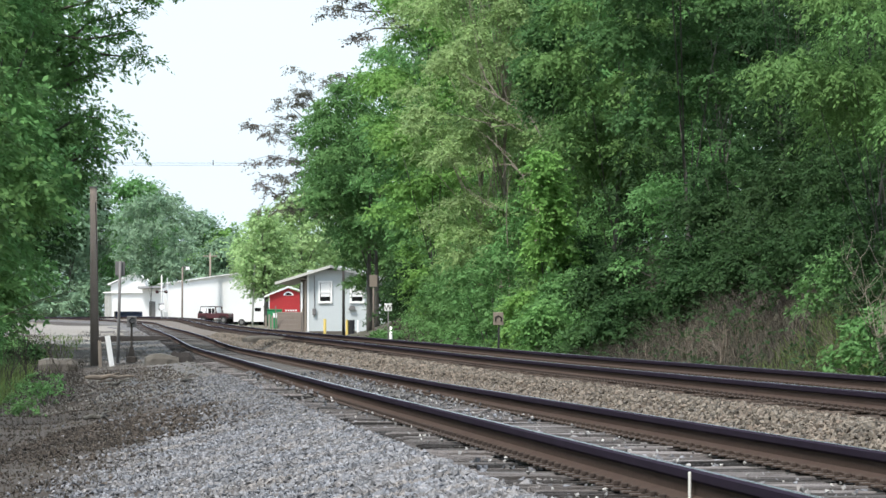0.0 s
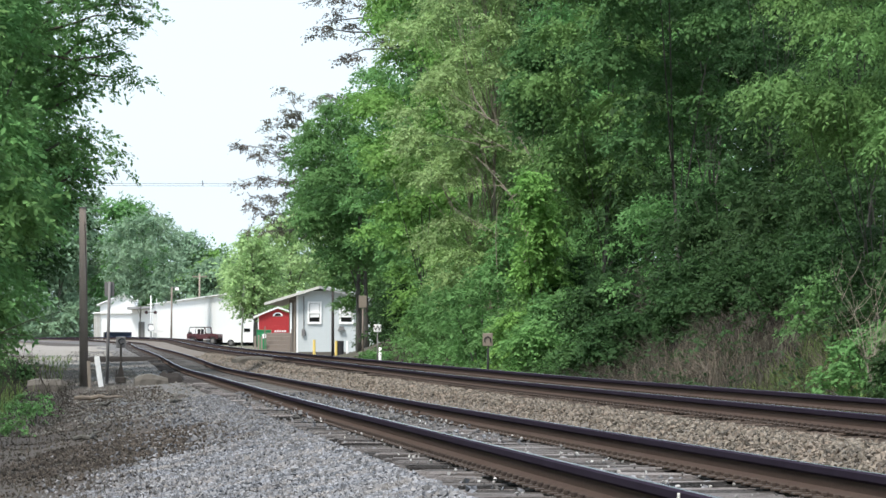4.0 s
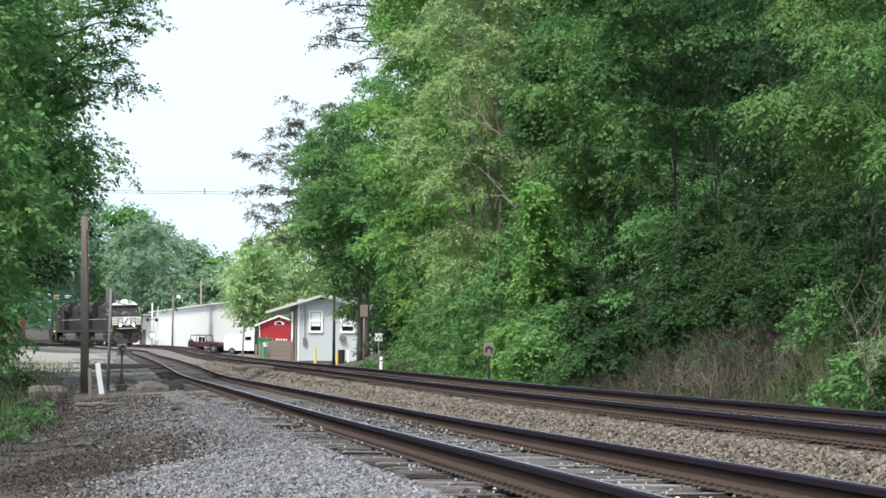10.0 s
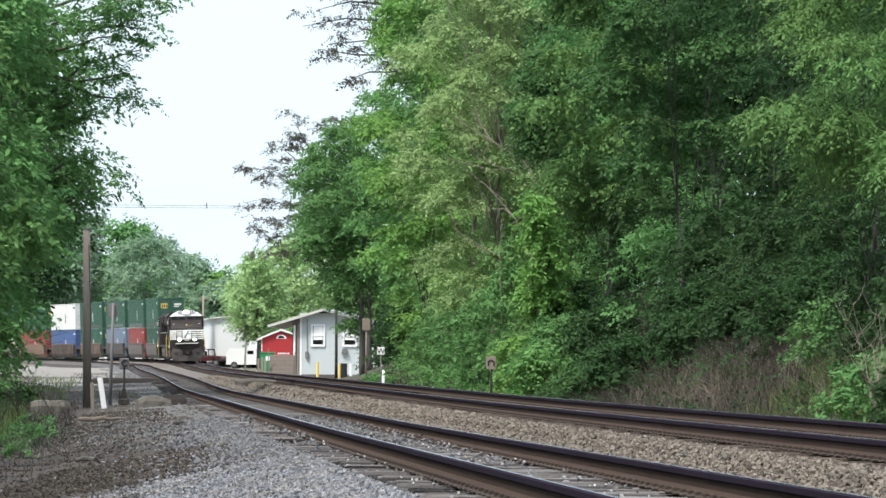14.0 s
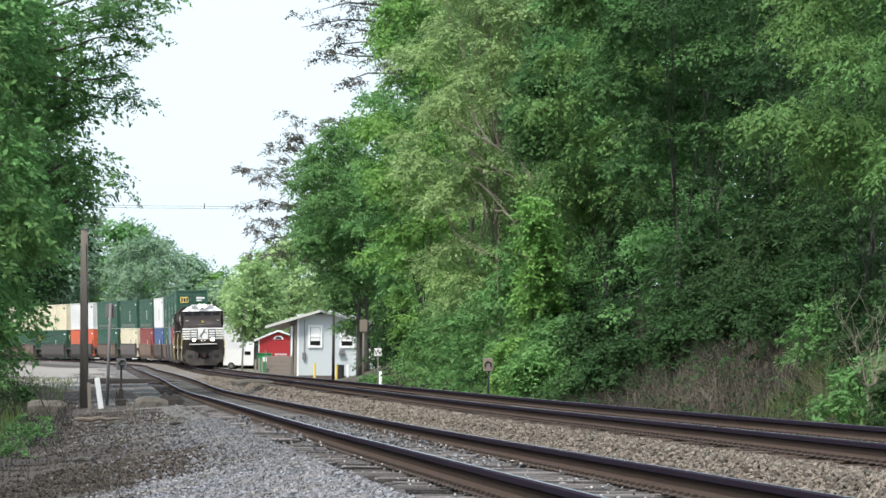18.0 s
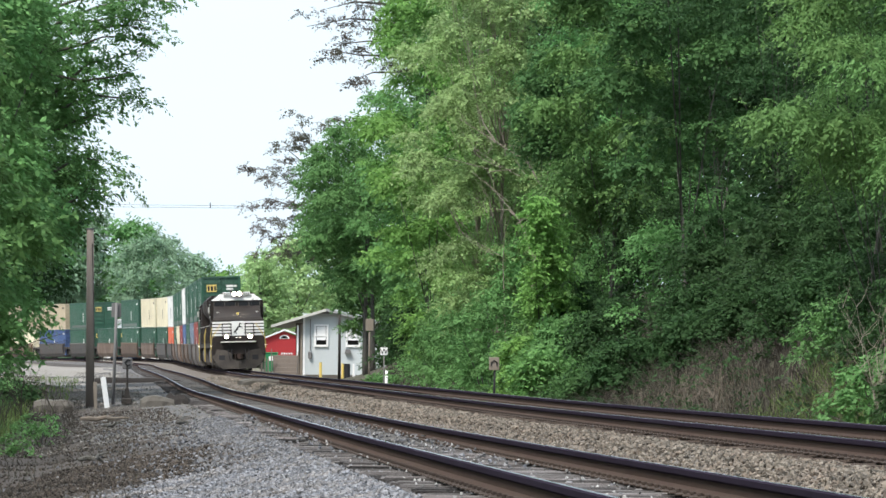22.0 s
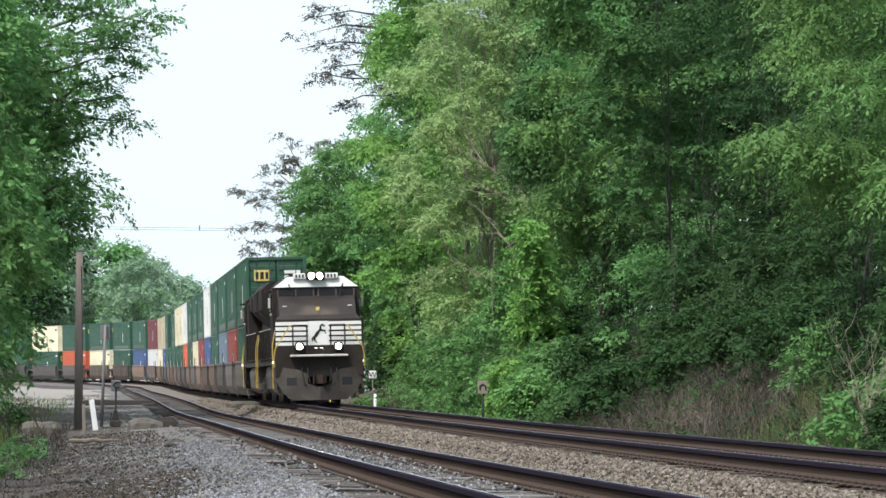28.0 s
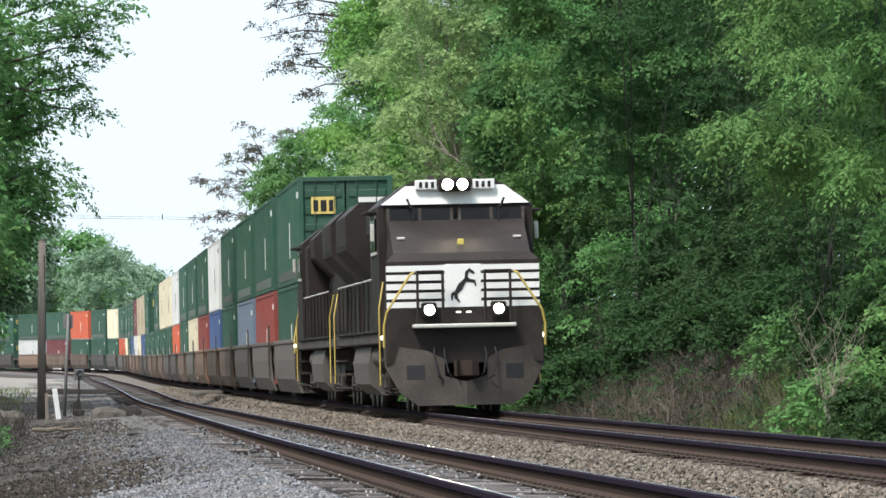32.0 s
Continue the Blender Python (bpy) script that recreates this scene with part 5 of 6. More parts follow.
t = thing("signal_hut", "grey-white hut with a dark overhanging roof", "building", pose(x0, y0, z0 - 0.3))
part("wall", Geo().box(0, 33 * k, 0, 5, 0, 55 * k), M["white_paint"], t)
part("roof", Geo().prism([(-0.5, 55 * k), (36 * k, 57 * k), (36 * k, 61 * k), (-0.5, 59 * k)], -1.4, 5.4), M["roofing"], t)
part("door", Geo().box(12 * k, 23 * k, -0.06, 0, 0, 33 * k, 0.01), M["sign_grey"], t)
# crossing signal with its gate arm
t, top, k = pole_thing("crossing_signal", "level crossing signal with small black lamp hoods and a gate arm", "signal", 286, 566, 487, 600, 0.07, M["white_paint"])
part("side_mast", Geo().tube([(10 * k, 0.1, 0.25), (10 * k, 0.1, top - 0.3)], 0.04, 8), M["white_paint"], t)
part("lamp_bracket", Geo().box(-0.5, 0.6, -0.06, 0.0, top - 1.72, top - 1.66), M["sign_grey"], t)
for s in (-1, 1):
    h = part("lamp_hood", Geo().disc(s * 0.45, -0.2, top - 1.7, 0.17, 0.3, "y", 14), M["mark_dark"], t)
    part("lens", Geo().disc(s * 0.45, -0.215, top - 1.7, 0.1, 0.02, "y", 12), M["dark_red"], h)
part("gate_box", Geo().box(-0.3, 0.22, -0.3, 0.3, 1.2, 1.9, 0.05), M["sign_grey"], t)
part("counterweight", Geo().disc(0.05, -0.36, 1.5, 0.3, 0.06, "y", 14), M["white_paint"], t)
part("gate_arm", Geo().box(0.2, 1.3, -0.45, -0.37, 1.06, 1.16), M["white_paint"], t)

# house of pale clapboards with a low gable
x0, y0, z0 = at(545, 590, 430)
k = 430 / FOCAL
t = thing("house", "pale blue-grey clapboard house with a low gable roof", "house", pose(x0, y0, z0 - 0.2, 0, 0, -6))
W_, E_ = 6.4, 4.35
part("foundation", Geo().box(-0.05, W_ + 0.05, -0.05, 9.05, 0, 0.35), M["concrete"], t)
for i in range(26):
    z = 0.35 + 0.17 * i
    half = max(0.0, z - (E_ - 0.45)) * 3.2
    if W_ - half < 0.6:
        break
    part("clapboard", Geo().add([(0, -0.022, z), (W_ - half, -0.022, z), (W_ - half, -0.015, z + 0.17), (0, -0.015, z + 0.17), (0, 0.02, z), (W_ - half, 0.02, z), (W_ - half, 0.02, z + 0.17), (0, 0.02, z + 0.17)],
                              [(0, 1, 2, 3), (7, 6, 5, 4), (0, 4, 5, 1), (1, 5, 6, 2), (2, 6, 7, 3), (3, 7, 4, 0)]), M["siding"], t)
part("wall", Geo().box(0, W_, 0.02, 9, 0.3, 3.8).box(0.0, 0.6, 0.02, 9, 3.8, 4.6), M["siding"], t)
part("corner_board", Geo().box(-0.06, 0.08, -0.06, 0.05, 0.3, 4.7), M["white_paint"], t)
part("porch_back", Geo().box(-0.75, 0.0, 1.2, 8.5, 0.3, 4.1), M["pole"], t, "shaded brown side porch")
part("porch_post", Geo().box(-0.52, -0.38, -0.1, 0.05, 0, 3.9, 0.02), M["white_paint"], t)
part("porch_post", Geo().box(-0.24, -0.12, -0.1, 0.05, 0, 4.0, 0.02), M["deadwood"], t)
part("roof", Geo().add([(-2.3, -0.7, 3.75), (1.7, -0.7, 4.95), (7.2, -0.7, 3.6), (-2.3, -0.7, 3.9), (1.7, -0.7, 5.12), (7.2, -0.7, 3.75),
                        (-2.3, 9.4, 3.75), (1.7, 9.4, 4.95), (7.2, 9.4, 3.6), (-2.3, 9.4, 3.9), (1.7, 9.4, 5.12), (7.2, 9.4, 3.75)],
                       [(0, 1, 4, 3), (1, 2, 5, 4), (6, 9, 10, 7), (7, 10, 11, 8), (3, 4, 10, 9), (4, 5, 11, 10), (0, 6, 7, 1), (1, 7, 8, 2), (0, 3, 9, 6), (2, 8, 11, 5)]), M["roofing"], t)
part("fascia", Geo().add([(-2.32, -0.74, 3.72), (1.7, -0.74, 4.93), (1.7, -0.74, 5.12), (-2.32, -0.74, 3.91), (-2.32, -0.7, 3.72), (1.7, -0.7, 4.93), (1.7, -0.7, 5.12), (-2.32, -0.7, 3.91)],
                         [(0, 1, 2, 3), (7, 6, 5, 4), (0, 4, 5, 1), (1, 5, 6, 2), (2, 6, 7, 3), (3, 7, 4, 0)]), M["rail_white"], t)
for wx, ww in ((0.9, 0.75), (3.2, 0.8)):
    w = part("window", Geo().box(wx, wx + ww, -0.06, 0.03, 2.52, 3.85), M["glass"], t, "white-framed sash window")
    g = Geo()
    for a, b, c, d in ((wx - 0.14, wx, 2.36, 4.0), (wx + ww, wx + ww + 0.14, 2.36, 4.0), (wx, wx + ww, 3.85, 4.0), (wx, wx + ww, 2.36, 2.52), (wx, wx + ww, 3.12, 3.24)):
        g.box(a, b, -0.13, -0.02, c, d, 0.008)
    part("window_frame", g, M["white_paint"], w)
    part("curtain", Geo().box(wx + 0.04, wx + ww - 0.04, -0.085, -0.065, 2.85, 3.83), M["white_paint"], w)
part("service_meter", Geo().box(0.35, 0.6, -0.22, -0.04, 1.5, 2.0, 0.03), M["sign_grey"], t)
part("vent_hood", Geo().prism([(3.0, 1.9), (3.5, 1.9), (3.4, 2.2), (3.1, 2.2)], -0.3, -0.03), M["sign_grey"], t)
part("service_pipe", Geo().tube([(0.48, -0.1, 2.0), (0.48, -0.1, 4.4)], 0.03, 6), M["sign_grey"], t)
for px, py, mat, lab in ((575, 586, "mark_yellow", "faded yellow bollard in front of the house"), (614, 588, "mark_yellow", "faded yellow bollard in front of the house"), (622, 588, "mark_dark", "dark barrel standing against the house"),
                         (634, 588, "white_paint", "white post standing before the house")):
    x, y, z, k = prop_base(px, py, 418)
    b = thing("bollard" if mat != "mark_dark" else "barrel", lab, "post" if mat != "mark_dark" else "barrel", pose(x, y, ground_z(x, y)), "yard posts")
    part("body", Geo().disc(0, 0, 0, 0.1 if mat != "mark_dark" else 0.22, 0.75 + z - ground_z(x, y) + 0.1, "z", 10), M[mat], b)

# red shed behind a concrete wall
x0, y0, z0 = at(477, 572, 485)
k = 485 / FOCAL
t = thing("shed", "small red wooden shed with white roof trim", "shed", pose(x0, y0, z0 - 0.4))
sw, sh = 56 * k, 52 * k + 0.4
for i in range(14):
    a = sw * i / 14
    part("board", Geo().box(a + 0.01, a + sw / 14 - 0.008, -0.03, 0.0, 0, sh + (0.5 * (1 - abs(a + 0.1 - sw * 0.6) / (sw * 0.6))) * 0.6), M["shed_red"], t)
part("wall", Geo().prism([(0, 0), (sw, 0), (sw, sh), (sw * 0.6, sh + 0.45), (0, sh - 0.15)], 0.0, 3.2), M["shed_red"], t)
part("roof", Geo().prism([(-0.45, sh - 0.32), (sw * 0.6, sh + 0.5), (sw + 0.15, sh + 0.12), (sw + 0.15, sh + 0.22), (sw * 0.6, sh + 0.64), (-0.45, sh - 0.18)], -0.25, 3.4), M["white_paint"], t)
w = part("fan_window", Geo().prism([(sw * 0.6 + 0.42 * math.cos(a), sh - 0.15 + 0.32 * math.sin(a)) for a in [math.pi * i / 8 for i in range(9)]], -0.07, -0.02), M["white_paint"], t, "white half-round window")
part("glass", Geo().prism([(sw * 0.6 + 0.27 * math.cos(a), sh - 0.12 + 0.2 * math.sin(a)) for a in [math.pi * i / 8 for i in range(9)]], -0.08, -0.065), M["glass"], w)
for i in range(5):
    part("sign_letter_bar", Geo().box(sw * 0.5 + 0.2 * i, sw * 0.5 + 0.2 * i + 0.12, -0.06, -0.03, 1.36, 1.5), M["white_paint"], t)
x0, y0, z0 = at(473, 576, 470)
t = thing("skip_bin", "green steel rubbish skip beside the shed", "bin", pose(x0, y0, z0 - 0.25))
part("bin_body", Geo().prism([(0.08, 0), (1.05, 0), (1.15, 1.45), (0, 1.45)], 0, 1.2), M["bin_green"], t)
part("lid", Geo().box(-0.03, 1.18, -0.05, 1.25, 1.45, 1.53, 0.02), M["bin_green"], t)
part("placard", Geo().box(0.45, 0.95, -0.02, 0.0, 0.85, 1.2), M["white_paint"], t)
x0, y0, z0 = at(490, 600, 424)
t = thing("steps", "weathered grey-brown steps and landing beside the house", "steps", pose(x0, y0, ground_z(x0, y0 - 0.7) - 0.05))
part("landing", Geo().box(0, 1.8, 0, 0.9, 0, 1.85, 0.03), M["pole"], t)
for i in range(4):
    part("step", Geo().box(0.03, 1.77, -0.28 * (i + 1), -0.28 * i, 0, 1.6 - 0.3 * i, 0.015), M["pole"], t)
part("rail_post", Geo().box(-0.1, -0.02, -1.1, -1.02, 0, 2.3, 0.01), M["pole"], t)
part("rail_post", Geo().box(1.82, 1.9, -1.1, -1.02, 0, 2.1, 0.01), M["pole"], t)
for i, fx in enumerate((-0.75, -0.5, -0.28)):
    part("fence_post", Geo().box(fx - 0.07, fx + 0.07, -1.3, -1.16, 0, 1.6 + 0.1 * (i % 2), 0.02), M["deadwood"], t)


# open-topped four-wheel-drive car waiting on the lane
def vehicle_wheel(parent, x, y, r, w=0.2):
    o = part("wheel", Geo().disc(x - w / 2, y, r, r, w, "x", 18), M["rubber"], parent)
    part("rim", Geo().disc(x + (w / 2 if x > 0 else -w / 2 - 0.02), y, r, r * 0.55, 0.02, "x", 12), M["sign_grey"], o)


x0, y0, z0 = at(384, 573, 625)
t = thing("off_road_car", "dark maroon open-topped off-road car with a roll frame", "car", pose(x0, y0, z0, 0, 0, -118))
part("body", Geo().prism([(-1.9, 0.55), (-1.9, 1.1), (-0.45, 1.12), (-0.35, 1.0), (0.15, 1.0), (0.35, 1.14), (1.75, 1.05), (1.85, 0.9), (1.85, 0.55)], -0.78, 0.78, "x"), M["dark_red"], t)
for s in (-1, 1):
    for y in (-1.2, 1.25):
        vehicle_wheel(t, s * 0.72, y, 0.37, 0.24)
        part("fender", Geo().prism([(y - 0.55, 0.72), (y - 0.4, 0.92), (y + 0.4, 0.92), (y + 0.58, 0.7), (y + 0.5, 0.68), (y + 0.35, 0.84), (y - 0.35, 0.84), (y - 0.48, 0.68)], s * 0.70, s * 0.92, "x"), M["dark_red"], t)
    part("roll_bar", Geo().tube([(s * 0.68, -1.75, 1.1), (s * 0.64, -1.6, 1.78), (s * 0.64, 0.1, 1.8), (s * 0.68, 0.35, 1.12)], 0.045, 6), M["mark_dark"], t)
    part("headlamp", Geo().disc(s * 0.5, 1.85, 0.9, 0.12, 0.04, "y", 12), M["sign_grey"], t)
part("cross_bar", Geo().tube([(-0.64, -0.7, 1.79), (0.64, -0.7, 1.79)], 0.045, 6), M["mark_dark"], t)
part("windshield_frame", Geo().box(-0.68, 0.68, 0.2, 0.25, 1.72, 1.8).box(-0.68, -0.6, 0.2, 0.27, 1.1, 1.75).box(0.6, 0.68, 0.2, 0.27, 1.1, 1.75), M["dark_red"], t)
for s in (-0.35, 0.35):
    part("seat", Geo().box(s - 0.22, s + 0.22, -0.75, -0.6, 1.0, 1.6, 0.04), M["mark_dark"], t)
part("bumper", Geo().box(-0.75, 0.75, 1.86, 1.98, 0.5, 0.68, 0.02), M["mark_dark"], t)
part("spare_wheel", Geo().disc(0, -2.1, 0.95, 0.36, 0.2, "y", 16), M["rubber"], t)
# white van parked behind the thin pole
x0, y0, z0 = at(456, 577, 575)
t = thing("white_van", "white parked van beside the lane", "van", pose(x0, y0, z0, 0, 0, -100))
part("body", Geo().prism([(-2.2, 0.4), (-2.2, 1.5), (-1.9, 1.95), (0.6, 1.95), (1.3, 1.3), (2.2, 1.05), (2.3, 0.4)], -0.9, 0.9, "x"), M["white_paint"], t)
part("windshield", Geo().prism([(0.72, 1.86), (1.3, 1.34), (1.34, 1.36), (0.76, 1.9)], -0.8, 0.8, "x"), M["glass"], t)
for s in (-1, 1):
    part("side_window", Geo().box(s * 0.9 - 0.012, s * 0.9 + 0.012, -0.1, 0.5, 1.4, 1.75), M["glass"], t)
    for y in (-1.4, 1.45):
        vehicle_wheel(t, s * 0.82, y, 0.34)


# ---------------------------------------------------------------- low growth
def blades(name, label, category, mat, n, pick, height, width, seed, bend=0.35):
    """Bent stems or blades standing on the ground, one body of stuff."""
    rng = np.random.default_rng(seed)
    P, Hs = [], []
    while len(P) < n:
        q = pick(rng)
        if q is not None:
            P.append((q[0], q[1], ground_z(q[0], q[1]) - 0.03))
            Hs.append(height * rng.uniform(0.45, 1.2) * (q[2] if len(q) > 2 else 1))
    P, Hs = np.array(P), np.array(Hs)[:, None]
    a = rng.random(n) * 6.283
    side = np.stack([np.cos(a), np.sin(a), 0 * a], 1) * width
    lean = rng.normal(0, bend, (n, 3)) * Hs
    lean[:, 2] = 0
    mid = P + lean * 0.3 + np.array([0, 0, 0.55]) * Hs
    top = P + lean + np.array([0, 0, 1.0]) * Hs
    q = np.stack([P - side, P + side, mid + side * 0.7, mid - side * 0.7, mid - side * 0.7, mid + side * 0.7, top + side * 0.15, top - side * 0.15], 1)
    me = arrays_mesh(name, q.reshape(-1, 3), 4, mat)
    return tagged(new(name, me), label, category, kind="stuff")


def on_bank(y0, y1, u0, u1):
    def pick(rng):
        y = rng.uniform(y0, y1)
        return main_x(y) + rng.uniform(u0, u1), y
    return pick


def left_verge(y0, y1, w0, w1):
    def pick(rng):
        y = rng.uniform(y0, y1)
        return side_x(y) + rng.uniform(w0, w1), y
    return pick


blades("dry_brush", "tangle of dry brown weeds and vines on the bank", "dry weeds", M["weed"], 36000, on_bank(110, 205, 4.9, 9.8), 0.6, 0.006, 21, 0.8)
blades("dry_stems", "tall pale dead stems along the bank", "dry weeds", M["dead_stem"], 420, on_bank(124, 152, 4.8, 7.0), 1.0, 0.006, 22, 0.35)
blades("bank_grass", "green grass at the foot of the bank", "grass", M["grass"], 5000, on_bank(76, 128, 3.4, 5.0), 0.30, 0.012, 23)
blades("bank_grass", "long green grass at the foot of the bank", "grass", M["grass"], 11000, on_bank(72, 128, 3.6, 7.6), 0.5, 0.014, 24)
blades("verge_weeds", "dry brown weeds on the dirt verge", "dry weeds", M["weed"], 4500, left_verge(100, 190, -9.5, -4.4), 0.24, 0.008, 25, 0.9)
blades("verge_grass", "patch of green grass and weeds on the verge", "grass", M["grass"], 5000, left_verge(95, 150, -9.5, -5.6), 0.45, 0.014, 26)
blades("verge_stems", "sparse dry grass stems in the gravel", "dry weeds", M["weed"], 2500, left_verge(50, 110, -7.0, -3.2), 0.14, 0.006, 27, 0.6)
blades("yard_weeds", "dry weeds and grass between the siding and the lane", "dry weeds", M["weed"], 2600, left_verge(200, 330, -12.0, -7.0), 0.25, 0.012, 28, 0.9)
blades("yard_grass", "patches of green weeds beside the lane", "grass", M["grass"], 2500, left_verge(150, 320, -13.0, -5.0), 0.25, 0.018, 29)
blades("slope_weeds", "faded brown and olive weeds on the slope beside the house", "dry weeds", M["weed"], 6000, on_bank(235, 315, 3.6, 9.0), 0.5, 0.02, 31, 0.7)
blades("slope_grass", "short green grass along the main line", "grass", M["grass"], 5000, on_bank(230, 425, 2.9, 6.0), 0.22, 0.03, 32, 0.5)
blades("house_grass", "mown green grass in front of the house", "grass", M["grass"], 4000, on_bank(395, 428, 3.0, 12.0), 0.14, 0.03, 33, 0.5)


# ---------------------------------------------------------------- trees
def leaves_mesh(name, centres, radii, count, size, mat, rng, droop=0.35, shell=0.75, per=11, reach=1.0, width=0.27):
    """Folded leaves set along drooping twigs that stand out from the boughs; returns a mesh."""
    C, R = np.array(centres), np.array(radii)
    w = (R[:, 0] * R[:, 2]) ** 0.9
    n = max(1, count // per)
    pick = rng.choice(len(C), n, p=w / w.sum())
    d = rng.normal(size=(n, 3))
    d /= np.linalg.norm(d, axis=1, keepdims=True)
    d[:, 2] = np.where(d[:, 2] < -0.45, -d[:, 2] * 0.6, d[:, 2])
    rad = shell + (1.05 - shell) * rng.random((n, 1)) ** 0.7
    lump = 1.0 + 0.25 * np.sin(d[:, :1] * 6 + pick[:, None] * 1.7) * np.sin(d[:, 1:2] * 5 + 2.1 * pick[:, None]) * np.sin(d[:, 2:] * 7 + pick[:, None])
    p0 = C[pick] + d * R[pick] * rad * lump
    out = d * np.array([1, 1, 0.35]) + rng.normal(size=(n, 3)) * 0.35
    out[:, 2] -= droop * 0.6
    out /= np.linalg.norm(out, axis=1, keepdims=True)
    long = size * rng.uniform(2.2, 4.2, (n, 1)) * reach
    up = d * 0.55 + rng.normal(size=(n, 3)) * 0.25 + np.array([0, 0, 0.65])
    side = np.cross(out, up)
    side /= np.maximum(np.linalg.norm(side, axis=1, keepdims=True), 1e-6)
    rep = lambda v: np.repeat(v, per, axis=0)
    m = n * per
    f = np.tile(np.linspace(0.0, 1.0, per), n)[:, None] + rng.normal(0, 0.05, (m, 1))
    hand = np.tile(np.where(np.arange(per) % 2, 1.0, -1.0), n)[:, None]
    o, sd = rep(out), rep(side)
    p = rep(p0) + o * f * rep(long) + np.array([0, 0, -1.0]) * f * f * rep(long) * droop * 0.55 + sd * hand * size * 0.35 + rng.normal(size=(m, 3)) * size * 0.22
    a = sd * hand * 0.75 + o * 0.75 + rng.normal(size=(m, 3)) * 0.35
    a[:, 2] -= droop * 0.7
    a /= np.linalg.norm(a, axis=1, keepdims=True)
    nrm = rep(up) + rng.normal(size=(m, 3)) * 0.32
    b = np.cross(nrm, a)
    b /= np.maximum(np.linalg.norm(b, axis=1, keepdims=True), 1e-6)
    nrm = np.cross(a, b)
    s = size * rng.uniform(0.6, 1.3, (m, 1))
    q = np.stack([p - a * s * 0.5, p + b * s * width, p + a * s * 0.55 - nrm * s * 0.1, p - b * s * width], 1)
    return arrays_mesh(name, q.reshape(-1, 3), 4, mat)


def boughs(rng, height, low, spread, n, lean=(0, 0), flat=None):
    """Centres and radii of the boughs of a crown between low and height."""
    C, R = [], []
    for i in range(n):
        f = (i + rng.random()) / n
        z = low + (height - low) * f
        prof = math.sin(math.pi * min(0.97, 0.16 + 0.8 * f)) ** 0.7
        a = rng.random() * 6.283
        rr = spread * prof * rng.uniform(0.2, 1.0) ** 0.6 * 0.92
        r = spread * rng.uniform(0.17, 0.42) * (0.6 + 0.4 * prof)
        C.append((rr * math.cos(a) + lean[0] * f, rr * math.sin(a) + lean[1] * f, z))
        if flat:
            r *= 0.78
        R.append((r, r, r * (rng.uniform(0.55, 0.85) if flat is None else flat * rng.uniform(0.8, 1.3))))
    return C, R


def trunk_geo(rng, height, base_r, C, limbs, stem=0.85):
    g = Geo()
    lean = rng.uniform(-0.5, 0.5), rng.uniform(-0.5, 0.5)
    axis = [(lean[0] * f * f + rng.uniform(-.1, .1), lean[1] * f * f + rng.uniform(-.1, .1), height * stem * f - 0.3) for f in (0, .12, .3, .5, .7, .85, 1)]
    g.tube(axis, [base_r * q for q in (1.25, 1, .85, .68, .48, .3, .12)], 8)
    order = list(range(len(C)))
    rng.shuffle(order)
    for i in order[:limbs]:
        c = Vector(C[i])
        f = max(0.15, min(0.85, (c.z / height) * rng.uniform(0.5, 0.8)))
        s = Vector((lean[0] * f * f, lean[1] * f * f, height * stem * f))
        mid = s.lerp(c, 0.55) + Vector((rng.uniform(-.3, .3), rng.uniform(-.3, .3), rng.uniform(-.1, .5)))
        g.tube([s, mid, c], [base_r * 0.34, base_r * 0.2, base_r * 0.05], 5)
    return g


def tree(name, label, x, y, height, low, spread, n, count, size, mat, seed, z=None, limbs=9, base_r=0.24, lean=(0, 0), group="woodland trees", bark=None, shell=0.6, extra=(), sprays=40, flat=None, reach=1.0, droop=0.35, per=11, width=0.27, stem=0.85):
    rng = np.random.default_rng(seed)
    C, R = boughs(rng, height, low, spread, n, lean, flat)
    t = thing(name, label, "tree", pose(x, y, (ground_z(x, y) if z is None else z) - 0.1), group)
    part("trunk", trunk_geo(rng, height, base_r, C, limbs, stem), bark or M["bark"], t, smooth=True)
    part("crown", leaves_mesh("crown", C, R, count, size, mat, rng, droop, shell, per, reach, width), None, t)
    if extra:
        EC, ER = [], []
        z0 = t.matrix_basis.translation.z
        for i, pts in enumerate(extra):
            path = [Vector(at(*q)) - Vector((x, y, z0)) for q in pts]
            part("branch", Geo().tube(path, [base_r * 0.3 * (1 - 0.85 * j / (len(path) - 1)) for j in range(len(path))], 5), bark or M["bark"], t)
            for j in range(1, 3 * len(path)):
                f = j / (3 * len(path) - 1) * (len(path) - 1)
                a = path[min(int(f), len(path) - 2)].lerp(path[min(int(f), len(path) - 2) + 1], f - min(int(f), len(path) - 2))
                EC.append(a + Vector(rng.normal(0, 0.36, 3)))
                ER.append((0.36, 0.36, 0.22))
        part("leafy_sprays", leaves_mesh("leafy_sprays", [tuple(c) for c in EC], ER, sprays * len(EC), size * 0.6, mat, rng, shell=0.2), None, t)
    return t


